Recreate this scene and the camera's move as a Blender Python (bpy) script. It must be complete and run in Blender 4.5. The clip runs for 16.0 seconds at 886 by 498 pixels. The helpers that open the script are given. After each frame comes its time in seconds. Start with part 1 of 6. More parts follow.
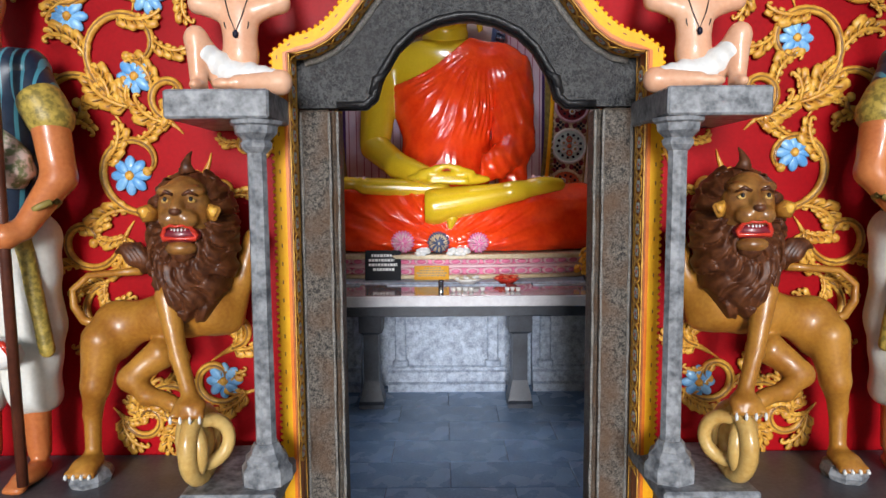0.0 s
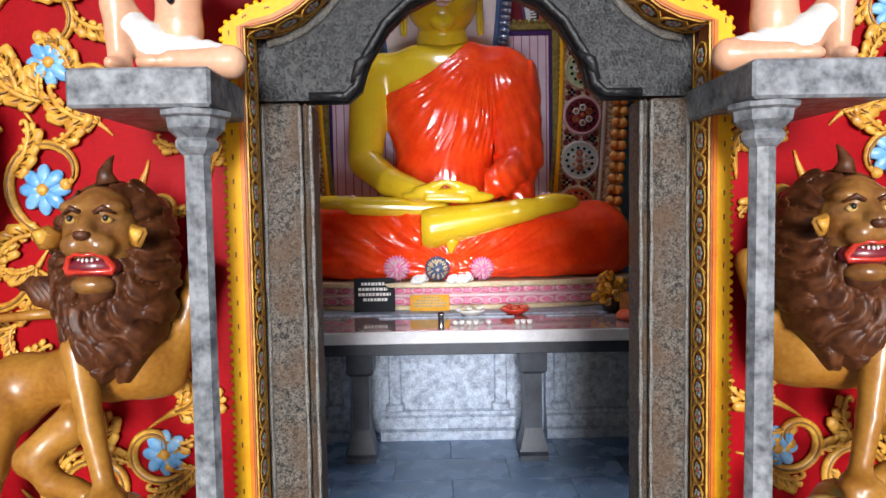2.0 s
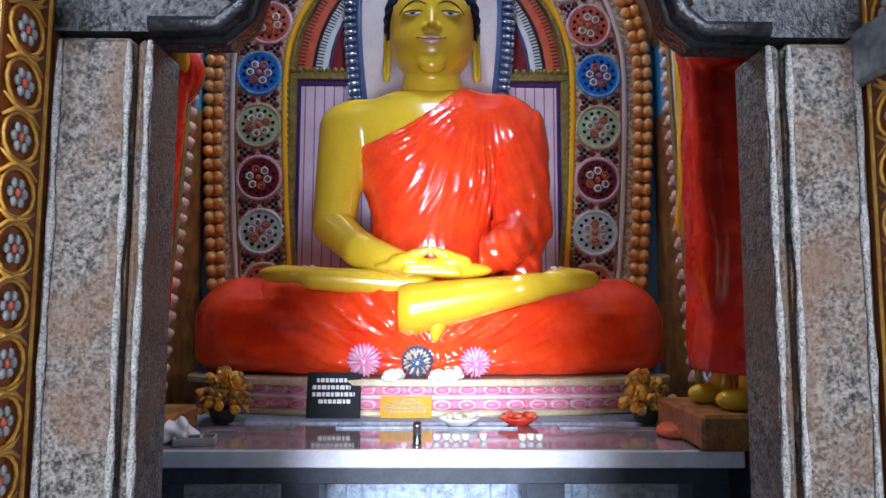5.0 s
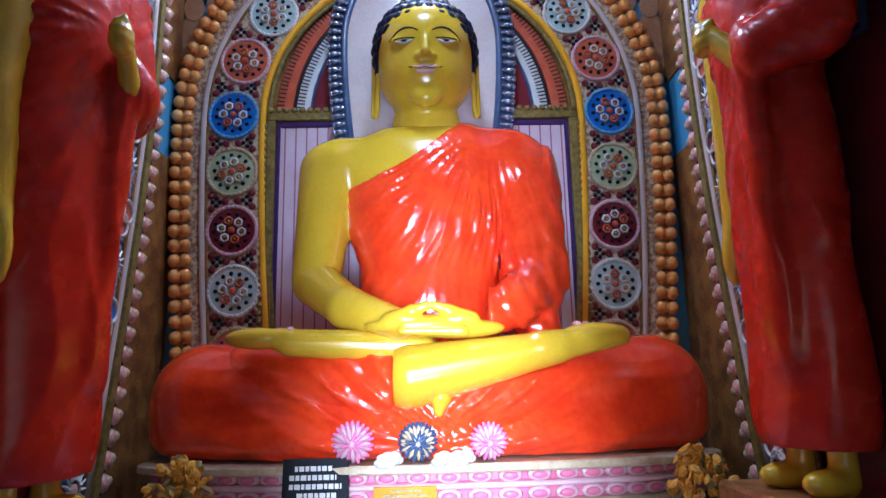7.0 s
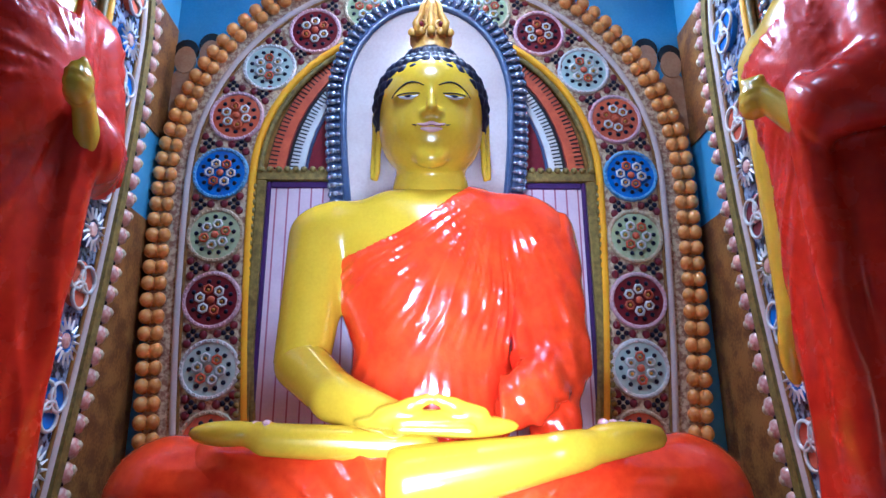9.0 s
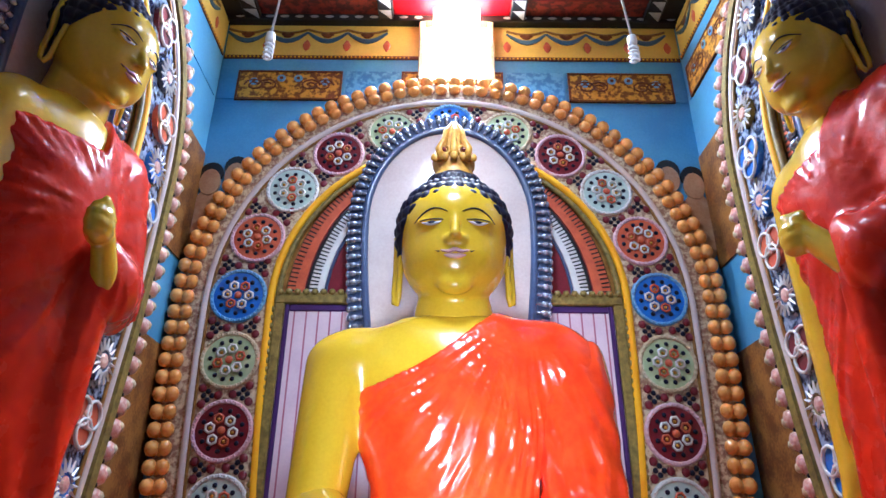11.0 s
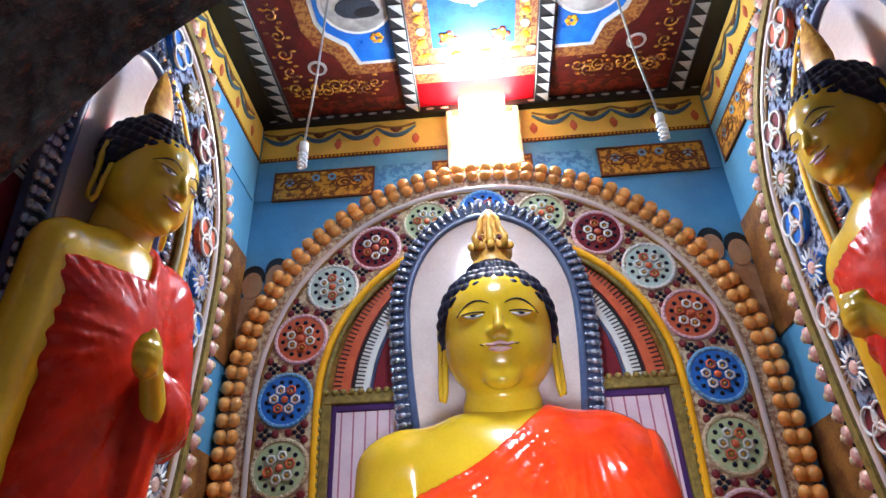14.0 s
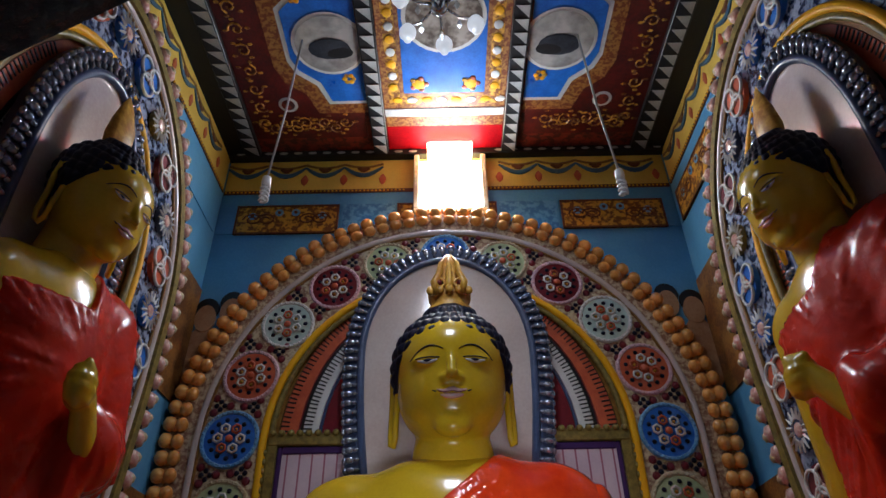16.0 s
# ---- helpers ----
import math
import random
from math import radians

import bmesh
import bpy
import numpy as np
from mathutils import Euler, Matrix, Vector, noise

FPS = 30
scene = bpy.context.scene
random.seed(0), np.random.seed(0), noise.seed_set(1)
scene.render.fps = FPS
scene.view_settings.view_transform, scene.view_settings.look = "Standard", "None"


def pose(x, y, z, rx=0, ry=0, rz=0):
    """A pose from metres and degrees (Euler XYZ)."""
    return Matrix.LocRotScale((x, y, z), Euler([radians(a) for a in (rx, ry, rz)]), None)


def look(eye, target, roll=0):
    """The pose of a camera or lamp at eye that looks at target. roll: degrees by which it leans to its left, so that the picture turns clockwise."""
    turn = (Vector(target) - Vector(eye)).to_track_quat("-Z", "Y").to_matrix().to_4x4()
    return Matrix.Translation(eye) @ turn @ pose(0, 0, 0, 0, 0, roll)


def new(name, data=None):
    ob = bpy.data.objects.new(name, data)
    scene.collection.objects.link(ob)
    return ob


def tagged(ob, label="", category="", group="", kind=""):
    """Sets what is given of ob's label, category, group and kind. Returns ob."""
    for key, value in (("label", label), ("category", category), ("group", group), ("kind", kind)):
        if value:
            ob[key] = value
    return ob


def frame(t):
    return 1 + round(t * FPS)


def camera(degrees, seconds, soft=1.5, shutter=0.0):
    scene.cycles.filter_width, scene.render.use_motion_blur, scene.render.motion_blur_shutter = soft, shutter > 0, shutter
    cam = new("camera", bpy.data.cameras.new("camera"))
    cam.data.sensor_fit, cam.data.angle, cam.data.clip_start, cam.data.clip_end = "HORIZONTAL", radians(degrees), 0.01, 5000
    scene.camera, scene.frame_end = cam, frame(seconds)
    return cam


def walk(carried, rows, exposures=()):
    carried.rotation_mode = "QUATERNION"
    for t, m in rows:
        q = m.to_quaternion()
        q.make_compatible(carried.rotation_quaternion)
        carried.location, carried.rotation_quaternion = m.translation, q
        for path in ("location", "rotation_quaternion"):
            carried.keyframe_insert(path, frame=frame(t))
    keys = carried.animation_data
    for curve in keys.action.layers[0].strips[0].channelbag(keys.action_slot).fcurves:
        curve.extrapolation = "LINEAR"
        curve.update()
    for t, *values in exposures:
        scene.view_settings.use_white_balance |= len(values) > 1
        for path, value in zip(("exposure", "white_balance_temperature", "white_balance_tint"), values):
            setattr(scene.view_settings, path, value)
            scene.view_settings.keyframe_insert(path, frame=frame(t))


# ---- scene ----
cam = camera(69.2, 16.0)
PATH = [
    (0, (-0.117, -0.006, 1.686), (-0.118, 1.986, 1.501), -0.4),
    (0.5, (-0.092, 0.203, 1.675), (-0.099, 2.199, 1.558), -0.1),
    (1, (-0.071, 0.367, 1.664), (-0.082, 2.363, 1.537), 0.1),
    (1.5, (-0.112, 0.576, 1.649), (-0.092, 2.571, 1.515), 0.1),
    (2, (-0.156, 0.786, 1.65), (-0.141, 2.783, 1.536), -0.9),
    (2.5, (-0.151, 1.010, 1.62), (-0.122, 3.008, 1.546), -0.2),
    (3, (-0.097, 1.237, 1.595), (-0.097, 3.237, 1.577), 0.5),
    (3.5, (-0.071, 1.428, 1.557), (-0.079, 3.428, 1.587), 0.6),
    (4, (-0.057, 1.685, 1.545), (-0.043, 3.682, 1.657), 0.7),
    (4.2, (-0.054, 1.776, 1.548), (-0.034, 3.772, 1.67), 0.5),
    (6.3, (-0.04, 2.647, 1.442), (-0.005, 4.616, 1.786), -0.1),
    (6.5, (-0.067, 2.722, 1.466), (-0.009, 4.687, 1.833), -0.5),
    (7, (-0.102, 2.875, 1.508), (-0.047, 4.837, 1.892), -1.3),
    (7.5, (-0.089, 3.051, 1.529), (-0.035, 5.001, 1.971), -0.3),
    (8, (-0.065, 3.176, 1.573), (-0.024, 5.111, 2.073), 0.4),
    (8.2, (-0.089, 3.222, 1.618), (-0.027, 5.157, 2.121), 0.0),
    (10.3, (-0.13, 3.495, 1.863), (-0.105, 5.354, 2.601), -0.6),
    (10.5, (-0.158, 3.475, 1.891), (-0.14, 5.324, 2.656), -0.2),
    (11, (-0.166, 3.463, 1.966), (-0.161, 5.273, 2.816), 0.4),
    (11.5, (-0.186, 3.478, 2.007), (-0.21, 5.274, 2.886), -1.5),
    (12, (-0.175, 3.514, 2.013), (-0.253, 5.302, 2.907), -2.4),
    (12.5, (-0.179, 3.484, 2.063), (-0.297, 5.257, 2.979), -2.2),
    (13, (-0.186, 3.450, 2.093), (-0.32, 5.208, 3.038), -1.8),
    (13.5, (-0.194, 3.422, 2.116), (-0.325, 5.163, 3.092), -2.2),
    (14, (-0.172, 3.408, 2.151), (-0.281, 5.118, 3.182), -2.2),
    (14.5, (-0.137, 3.454, 2.132), (-0.203, 5.149, 3.192), -1.7),
    (15, (-0.122, 3.466, 2.136), (-0.15, 5.146, 3.22), -1.0),
    (15.5, (-0.113, 3.448, 2.146), (-0.124, 5.110, 3.259), -1.0),
    (16, (-0.107, 3.419, 2.153), (-0.112, 5.061, 3.295), -1.0),
]
EXPOSURES = [(0.0, -0.45, 5900, 10), (2.0, -0.1, 5900, 10), (3.5, 0.36, 5700, 10), (4.2, 0.42, 5300, 10), (6.3, 0.4, 4900, 10), (8.2, 1.0, 4300, 10),
             (10.3, 1.15, 4900, 10), (13.0, 1.3, 5400, 10), (14.5, 0.45, 5700, 10), (15.0, -0.02, 5800, 10), (15.5, -0.32, 5850, 10), (16.0, -0.8, 5850, 10)]
K = 0.78


def place(p):
    """From the units of the walk to metres above the temple floor."""
    return Vector((K * p[0], K * p[1], K * (p[2] + 0.38)))


walk(cam, [(t, look(place(eye), place(target), roll)) for t, eye, target, roll in PATH], EXPOSURES)

# ---- light ----
world = bpy.data.worlds.new("sky")
scene.world = world
world.use_nodes = True
wn = world.node_tree.nodes
sky = wn.new("ShaderNodeTexSky")
sky.sky_type, sky.sun_disc = "NISHITA", False
sky.sun_elevation, sky.sun_rotation = radians(9), radians(182)
wn["Background"].inputs["Strength"].default_value = 0.12
world.node_tree.links.new(sky.outputs[0], wn["Background"].inputs["Color"])
sun = new("sun", bpy.data.lights.new("sun", "SUN"))
sun.data.energy, sun.data.angle, sun.data.color = 4.8, radians(17), (1, 0.985, 0.965)
sun.matrix_world = look((-0.2, -10, 1.5), (0, 0, 0))


def area(name, eye, target, w, h, watts, color, spread=180):
    lamp = new(name, bpy.data.lights.new(name, "AREA"))
    lamp.data.shape, lamp.data.size, lamp.data.size_y = "RECTANGLE", w, h
    lamp.data.energy, lamp.data.color = watts, color
    lamp.data.spread = radians(spread)
    lamp.matrix_world = look(eye, target)
    return lamp


area("doorway_light", (0.01, 2.96, 1.35), (0.0, 6.0, 2.35), 1.0, 1.1, 4.5, (0.97, 0.985, 1.0), 30)
area("window_light", (-0.04, 6.22, 5.17), (-0.05, 4.4, 3.7), 0.42, 0.5, 38, (0.84, 0.92, 1.0))
# added fill under the chandelier to brighten the seated statue's front
area("statue_fill_light", (-0.09, 4.70, 4.86), (-0.06, 6.0, 2.9), 0.36, 0.36, 11, (0.90, 0.95, 1.0), 120)


# ---- materials ----
def mat(name, a, b=None, rough=0.5, metal=0.0, scale=6.0, bump=0.15, coat=0.0, fine=60.0, spread=0.5, emit=None, stripes=None, each=0.0, spec=0.4, stain=None, grain=0.35):
    """Paint, plaster, stone or metal: two colours mixed by noise at two sizes, with fine relief. stripes: axis, count per metre, colour, width."""
    m = bpy.data.materials.new(name)
    m.use_nodes = True
    n, li = m.node_tree.nodes, m.node_tree.links
    bs = n["Principled BSDF"]
    b = b or tuple(0.7 * c for c in a)
    tc = n.new("ShaderNodeTexCoord")
    big, small = n.new("ShaderNodeTexNoise"), n.new("ShaderNodeTexNoise")
    big.inputs["Scale"].default_value, big.inputs["Detail"].default_value = scale, 6
    small.inputs["Scale"].default_value, small.inputs["Detail"].default_value = fine, 4
    for x in (big, small):
        li.new(tc.outputs["Object"], x.inputs["Vector"])
    add = n.new("ShaderNodeMix")
    add.inputs[0].default_value = grain
    li.new(big.outputs["Fac"], add.inputs[2])
    li.new(small.outputs["Fac"], add.inputs[3])
    ramp = n.new("ShaderNodeValToRGB")
    ramp.color_ramp.elements[0].position, ramp.color_ramp.elements[1].position = 0.5 - spread / 4, 0.5 + spread / 4
    ramp.color_ramp.elements[0].color, ramp.color_ramp.elements[1].color = (*b, 1), (*a, 1)
    li.new(add.outputs[0], ramp.inputs[0])
    col = ramp.outputs[0]
    if stripes:
        axis, count, colour, width = stripes
        sep, mul, fr, less = n.new("ShaderNodeSeparateXYZ"), n.new("ShaderNodeMath"), n.new("ShaderNodeMath"), n.new("ShaderNodeMath")
        li.new(tc.outputs["Object"], sep.inputs[0])
        mul.operation, fr.operation, less.operation = "MULTIPLY", "FRACT", "LESS_THAN"
        mul.inputs[1].default_value, less.inputs[1].default_value = count, width
        li.new(sep.outputs[axis], mul.inputs[0])
        li.new(mul.outputs[0], fr.inputs[0])
        li.new(fr.outputs[0], less.inputs[0])
        mx = n.new("ShaderNodeMix")
        mx.data_type = "RGBA"
        mx.inputs[7].default_value = (*colour, 1)
        li.new(less.outputs[0], mx.inputs[0])
        li.new(col, mx.inputs[6])
        col = mx.outputs[2]
    if stain:
        blot, mr, mx2 = n.new("ShaderNodeTexNoise"), n.new("ShaderNodeMapRange"), n.new("ShaderNodeMix")
        blot.inputs["Scale"].default_value, blot.inputs["Detail"].default_value, mx2.data_type = stain[0], 5, "RGBA"
        li.new(tc.outputs["Object"], blot.inputs["Vector"])
        mr.inputs[1].default_value, mr.inputs[2].default_value, mr.inputs[4].default_value = 0.42, 0.66, stain[2]
        li.new(blot.outputs["Fac"], mr.inputs[0])
        mx2.inputs[7].default_value = (*stain[1], 1)
        li.new(mr.outputs[0], mx2.inputs[0])
        li.new(col, mx2.inputs[6])
        col = mx2.outputs[2]
    if each:
        info, hsv, ma = n.new("ShaderNodeObjectInfo"), n.new("ShaderNodeHueSaturation"), n.new("ShaderNodeMapRange")
        ma.inputs[3].default_value, ma.inputs[4].default_value = 1 - each, 1 + each
        li.new(info.outputs["Random"], ma.inputs[0])
        li.new(ma.outputs[0], hsv.inputs["Value"])
        li.new(col, hsv.inputs["Color"])
        col = hsv.outputs[0]
    li.new(col, bs.inputs["Base Color"])
    rr = n.new("ShaderNodeMapRange")
    rr.inputs[3].default_value, rr.inputs[4].default_value = max(0.03, rough * 0.75), min(1, rough * 1.3)
    li.new(big.outputs["Fac"], rr.inputs[0])
    li.new(rr.outputs[0], bs.inputs["Roughness"])
    bs.inputs["Metallic"].default_value = metal
    bs.inputs["Specular IOR Level"].default_value = spec
    bs.inputs["Coat Weight"].default_value = coat
    bs.inputs["Coat Roughness"].default_value = 0.07
    if bump:
        bp = n.new("ShaderNodeBump")
        bp.inputs["Strength"].default_value, bp.inputs["Distance"].default_value = bump, 0.01
        li.new(add.outputs[0], bp.inputs["Height"])
        li.new(bp.outputs[0], bs.inputs["Normal"])
    if emit:
        bs.inputs["Emission Color"].default_value = (*emit[0], 1)
        bs.inputs["Emission Strength"].default_value = emit[1]
    return m


RED = mat("red_wall_paint", (0.36, 0.003, 0.007), (0.24, 0.002, 0.005), 0.38, scale=3, bump=0.10, spec=0.09)
GOLD = mat("ochre_relief_paint", (0.76, 0.43, 0.06), (0.46, 0.19, 0.018), 0.4, scale=22, coat=0.08)
GOLD_DARK = mat("brown_gold_paint", (0.33, 0.16, 0.03), (0.18, 0.08, 0.015), 0.35, scale=18, coat=0.2)
YELLOW = mat("yellow_border_paint", (0.93, 0.50, 0.008), (0.86, 0.38, 0.006), 0.45, scale=8, bump=0.1, spec=0.2)
ORANGE = mat("orange_border_paint", (0.80, 0.22, 0.012), (0.68, 0.15, 0.01), 0.35, scale=8)
RUST = mat("rust_brown_band_paint", (0.50, 0.15, 0.03), (0.32, 0.08, 0.018), 0.45, scale=20)
BROWN = mat("brown_band_paint", (0.20, 0.055, 0.012), (0.11, 0.028, 0.008), 0.4, scale=20)
STONE = mat("weathered_granite", (0.185, 0.158, 0.128), (0.008, 0.007, 0.006), 0.6, scale=48, bump=1.0, fine=170, spread=0.42, grain=0.6, stain=(7, (0.11, 0.058, 0.028), 0.75))
STONE_EDGE = mat("worn_pale_granite_arris", (0.40, 0.37, 0.33), (0.05, 0.045, 0.04), 0.55, scale=60, bump=0.9, fine=240, spread=0.8, grain=0.6)
STONE_DARK = mat("black_stone_lintel", (0.058, 0.057, 0.056), (0.003, 0.003, 0.004), 0.40, scale=38, bump=1.0, fine=120, spread=0.30, spec=0.35, grain=0.55, stain=(5, (0.02, 0.02, 0.021), 0.5))
STONE_BLACK = mat("black_oiled_stone_moulding", (0.020, 0.019, 0.020), (0.006, 0.006, 0.007), 0.35, scale=40, bump=0.7, fine=140)
MARBLE = mat("grey_marbled_paint", (0.34, 0.35, 0.365), (0.07, 0.075, 0.085), 0.45, scale=18, bump=0.1, coat=0.1, fine=50, spread=0.55)
MARBLE_BASE = mat("dark_grey_floor_paint", (0.13, 0.13, 0.14), (0.07, 0.07, 0.08), 0.4, scale=6)
SLATE = mat("blue_grey_slate", (0.26, 0.37, 0.55), (0.17, 0.25, 0.39), 0.26, scale=5, bump=0.15, each=0.12)
GROUT = mat("dark_grout", (0.12, 0.15, 0.20), None, 0.8)
PLINTH = mat("silver_grey_rough_plaster", (0.46, 0.52, 0.62), (0.17, 0.20, 0.26), 0.45, scale=22, bump=1.0, fine=70, spread=0.6)
TABLE_TOP = mat("white_speckled_tile", (0.74, 0.73, 0.74), (0.62, 0.60, 0.62), 0.10, scale=12, bump=0.02, coat=0.5)
TABLE_BROWN = mat("pinkish_brown_polished_tile", (0.33, 0.235, 0.235), (0.24, 0.17, 0.17), 0.08, scale=8, bump=0.02, coat=0.6)
TABLE_LEG = mat("dark_slate_paint", (0.042, 0.048, 0.062), (0.022, 0.025, 0.033), 0.4, scale=10)
ROBE = mat("glossy_orange_red_enamel", (0.90, 0.064, 0.004), (0.76, 0.036, 0.003), 0.22, scale=7, bump=0.55, coat=0.8, fine=30, grain=0.3)
ROBE_SIDE = mat("glossy_red_enamel", (0.62, 0.022, 0.002), (0.48, 0.013, 0.002), 0.26, scale=9, bump=0.34, coat=0.12, fine=22, spec=0.25)
SKIN = mat("glossy_golden_yellow_enamel", (0.68, 0.45, 0.012), (0.60, 0.385, 0.010), 0.22, scale=3, bump=0.0, coat=0.45)
HAIR = mat("navy_black_enamel", (0.010, 0.010, 0.030), (0.006, 0.006, 0.015), 0.5, spec=0.2)
LIP = mat("pale_pink_enamel", (0.75, 0.50, 0.48), (0.65, 0.38, 0.36), 0.25, coat=0.5)
WHITE = mat("white_enamel", (0.78, 0.77, 0.74), (0.66, 0.65, 0.62), 0.3, scale=9, coat=0.2)
BLACK = mat("black_paint", (0.015, 0.014, 0.015), None, 0.35)
HALO = mat("pearl_white_halo_paint", (0.68, 0.58, 0.53), (0.58, 0.46, 0.42), 0.16, scale=4, bump=0.12, coat=0.6)
SIDE_BAND = mat("blue_white_ornament_paint", (0.34, 0.40, 0.54), (0.012, 0.02, 0.06), 0.16, scale=24, fine=50, spread=0.20, coat=0.6, bump=0.3)
SILVER = mat("silver_blue_bead_paint", (0.44, 0.47, 0.56), (0.20, 0.22, 0.30), 0.16, metal=0.6, scale=30, coat=0.5)
NAVY = mat("blue_grey_rim_paint", (0.07, 0.10, 0.20), (0.04, 0.06, 0.13), 0.3, coat=0.3)
BLUE = mat("bright_blue_paint", (0.035, 0.20, 0.68), (0.02, 0.12, 0.5), 0.3, scale=10, coat=0.3)
SKYBLUE = mat("sky_blue_wall_paint", (0.14, 0.40, 0.66), (0.10, 0.32, 0.58), 0.4, scale=4, bump=0.06)
PALEBLUE = mat("pale_blue_petal_paint", (0.28, 0.52, 0.76), (0.10, 0.30, 0.62), 0.35, scale=12, coat=0.2)
CREAM = mat("cream_relief_paint", (0.66, 0.56, 0.38), (0.50, 0.38, 0.22), 0.35, scale=16, coat=0.3)
BAND_FLORAL = mat("cream_floral_band_paint", (0.68, 0.56, 0.36), (0.30, 0.16, 0.10), 0.35, scale=34, fine=75, spread=0.26, coat=0.3)
GREEN = mat("pale_green_paint", (0.50, 0.58, 0.34), (0.40, 0.48, 0.26), 0.35, scale=16, coat=0.3)
MINT = mat("pale_mint_paint", (0.55, 0.66, 0.60), (0.44, 0.56, 0.52), 0.35, scale=16, coat=0.3)
MAROON = mat("maroon_paint", (0.20, 0.014, 0.025), (0.13, 0.01, 0.018), 0.3, coat=0.3)
CORAL = mat("coral_paint", (0.62, 0.13, 0.05), (0.50, 0.09, 0.04), 0.35, scale=14, coat=0.3)
KNOB = mat("orange_knob_paint", (0.92, 0.46, 0.12), (0.76, 0.29, 0.055), 0.28, scale=18, coat=0.4, each=0.12)
KNOB_PINK = mat("pink_white_knob_paint", (0.72, 0.52, 0.42), (0.62, 0.30, 0.26), 0.28, scale=24, coat=0.4, each=0.1, spread=0.35)
PINK = mat("pink_lotus_paint", (0.72, 0.20, 0.34), (0.60, 0.13, 0.26), 0.35, scale=12, coat=0.2)
PINK_PALE = mat("pale_pink_paint", (0.76, 0.52, 0.56), (0.68, 0.42, 0.47), 0.35, scale=12)
PANEL = mat("pink_striped_panel_paint", (0.70, 0.56, 0.62), (0.60, 0.46, 0.54), 0.4, stripes=(0, 14, (0.36, 0.12, 0.18), 0.14))
PURPLE = mat("purple_edge_paint", (0.06, 0.02, 0.12), None, 0.35)
OLIVE = mat("olive_gold_paint", (0.30, 0.22, 0.05), (0.14, 0.10, 0.025), 0.4, scale=26)
FRIEZE = mat("yellow_frieze_paint", (0.80, 0.56, 0.10), (0.72, 0.48, 0.08), 0.4, scale=5)
SCROLL = mat("orange_scroll_panel_paint", (0.72, 0.36, 0.035), (0.20, 0.065, 0.012), 0.4, scale=28, fine=40, spread=0.16)
BLUE_PANEL = mat("mottled_blue_panel_paint", (0.16, 0.42, 0.68), (0.06, 0.22, 0.50), 0.4, scale=24, fine=40, spread=0.2)
TEAL = mat("dark_blue_garland_paint", (0.06, 0.15, 0.26), (0.04, 0.09, 0.16), 0.4)
CEIL_RED = mat("red_ceiling_ornament_paint", (0.26, 0.035, 0.016), (0.085, 0.018, 0.010), 0.4, scale=16, fine=40, spread=0.2)
CEIL_FIELD = mat("dark_red_ceiling_paint", (0.16, 0.014, 0.008), (0.07, 0.010, 0.007), 0.4, scale=9, spread=0.5)
CEIL_GOLD = mat("gold_on_red_paint", (0.42, 0.19, 0.045), (0.20, 0.05, 0.015), 0.4, scale=30, spread=0.25)
TOOTH = mat("pale_grey_tooth_paint", (0.50, 0.49, 0.46), None, 0.45)
PHOTO = mat("grey_landscape_painting", (0.52, 0.49, 0.44), (0.26, 0.24, 0.22), 0.3, scale=5, fine=16, spread=0.4)
PHOTO_BROWN = mat("brown_landscape_painting", (0.42, 0.36, 0.30), (0.10, 0.07, 0.05), 0.3, scale=8, fine=20, spread=0.3)
TAN = mat("tan_figure_paint", (0.55, 0.34, 0.19), (0.42, 0.20, 0.09), 0.4, scale=6)
OCHRE_WALL = mat("ochre_brown_wall_paint", (0.36, 0.17, 0.04), (0.16, 0.06, 0.02), 0.4, scale=9, spread=0.35)
DARK_WALL = mat("dark_brown_plaster", (0.07, 0.055, 0.05), (0.04, 0.03, 0.03), 0.6)
MANE = mat("dark_brown_mane_paint", (0.125, 0.040, 0.012), (0.045, 0.012, 0.004), 0.45, scale=26)
LION = mat("ochre_lion_paint", (0.43, 0.20, 0.026), (0.27, 0.10, 0.011), 0.38, scale=5, coat=0.2)
LION_FACE = mat("brown_ochre_face_paint", (0.30, 0.135, 0.028), (0.16, 0.06, 0.014), 0.3, scale=14, coat=0.4)
MOUTH = mat("red_mouth_paint", (0.60, 0.035, 0.015), None, 0.25, coat=0.5)
COIL = mat("cream_ochre_coil_paint", (0.62, 0.42, 0.14), (0.46, 0.26, 0.06), 0.3, scale=7, coat=0.4)
FLESH = mat("pale_flesh_paint", (0.74, 0.44, 0.28), (0.66, 0.34, 0.20), 0.35, scale=5, coat=0.3)
GUARD_SKIN = mat("orange_brown_flesh_paint", (0.56, 0.19, 0.055), (0.42, 0.115, 0.03), 0.3, scale=4, coat=0.4)
TUNIC = mat("dark_blue_striped_paint", (0.018, 0.03, 0.055), (0.012, 0.018, 0.035), 0.35, stripes=(0, 24, (0.07, 0.24, 0.30), 0.26))
TROUSER = mat("white_dotted_cloth_paint", (0.70, 0.68, 0.62), (0.58, 0.56, 0.50), 0.4, scale=7)
SASH = mat("cream_green_floral_paint", (0.66, 0.52, 0.44), (0.20, 0.22, 0.10), 0.4, scale=26, spread=0.2)
BROCADE = mat("olive_gold_brocade_paint", (0.46, 0.33, 0.06), (0.20, 0.15, 0.03), 0.4, scale=40, spread=0.3)
WOOD = mat("dark_red_brown_wood", (0.11, 0.032, 0.016), (0.06, 0.018, 0.010), 0.35, scale=12)
SIGN_BLACK = mat("black_painted_sign", (0.010, 0.011, 0.016), None, 0.55, bump=0, spec=0.15)
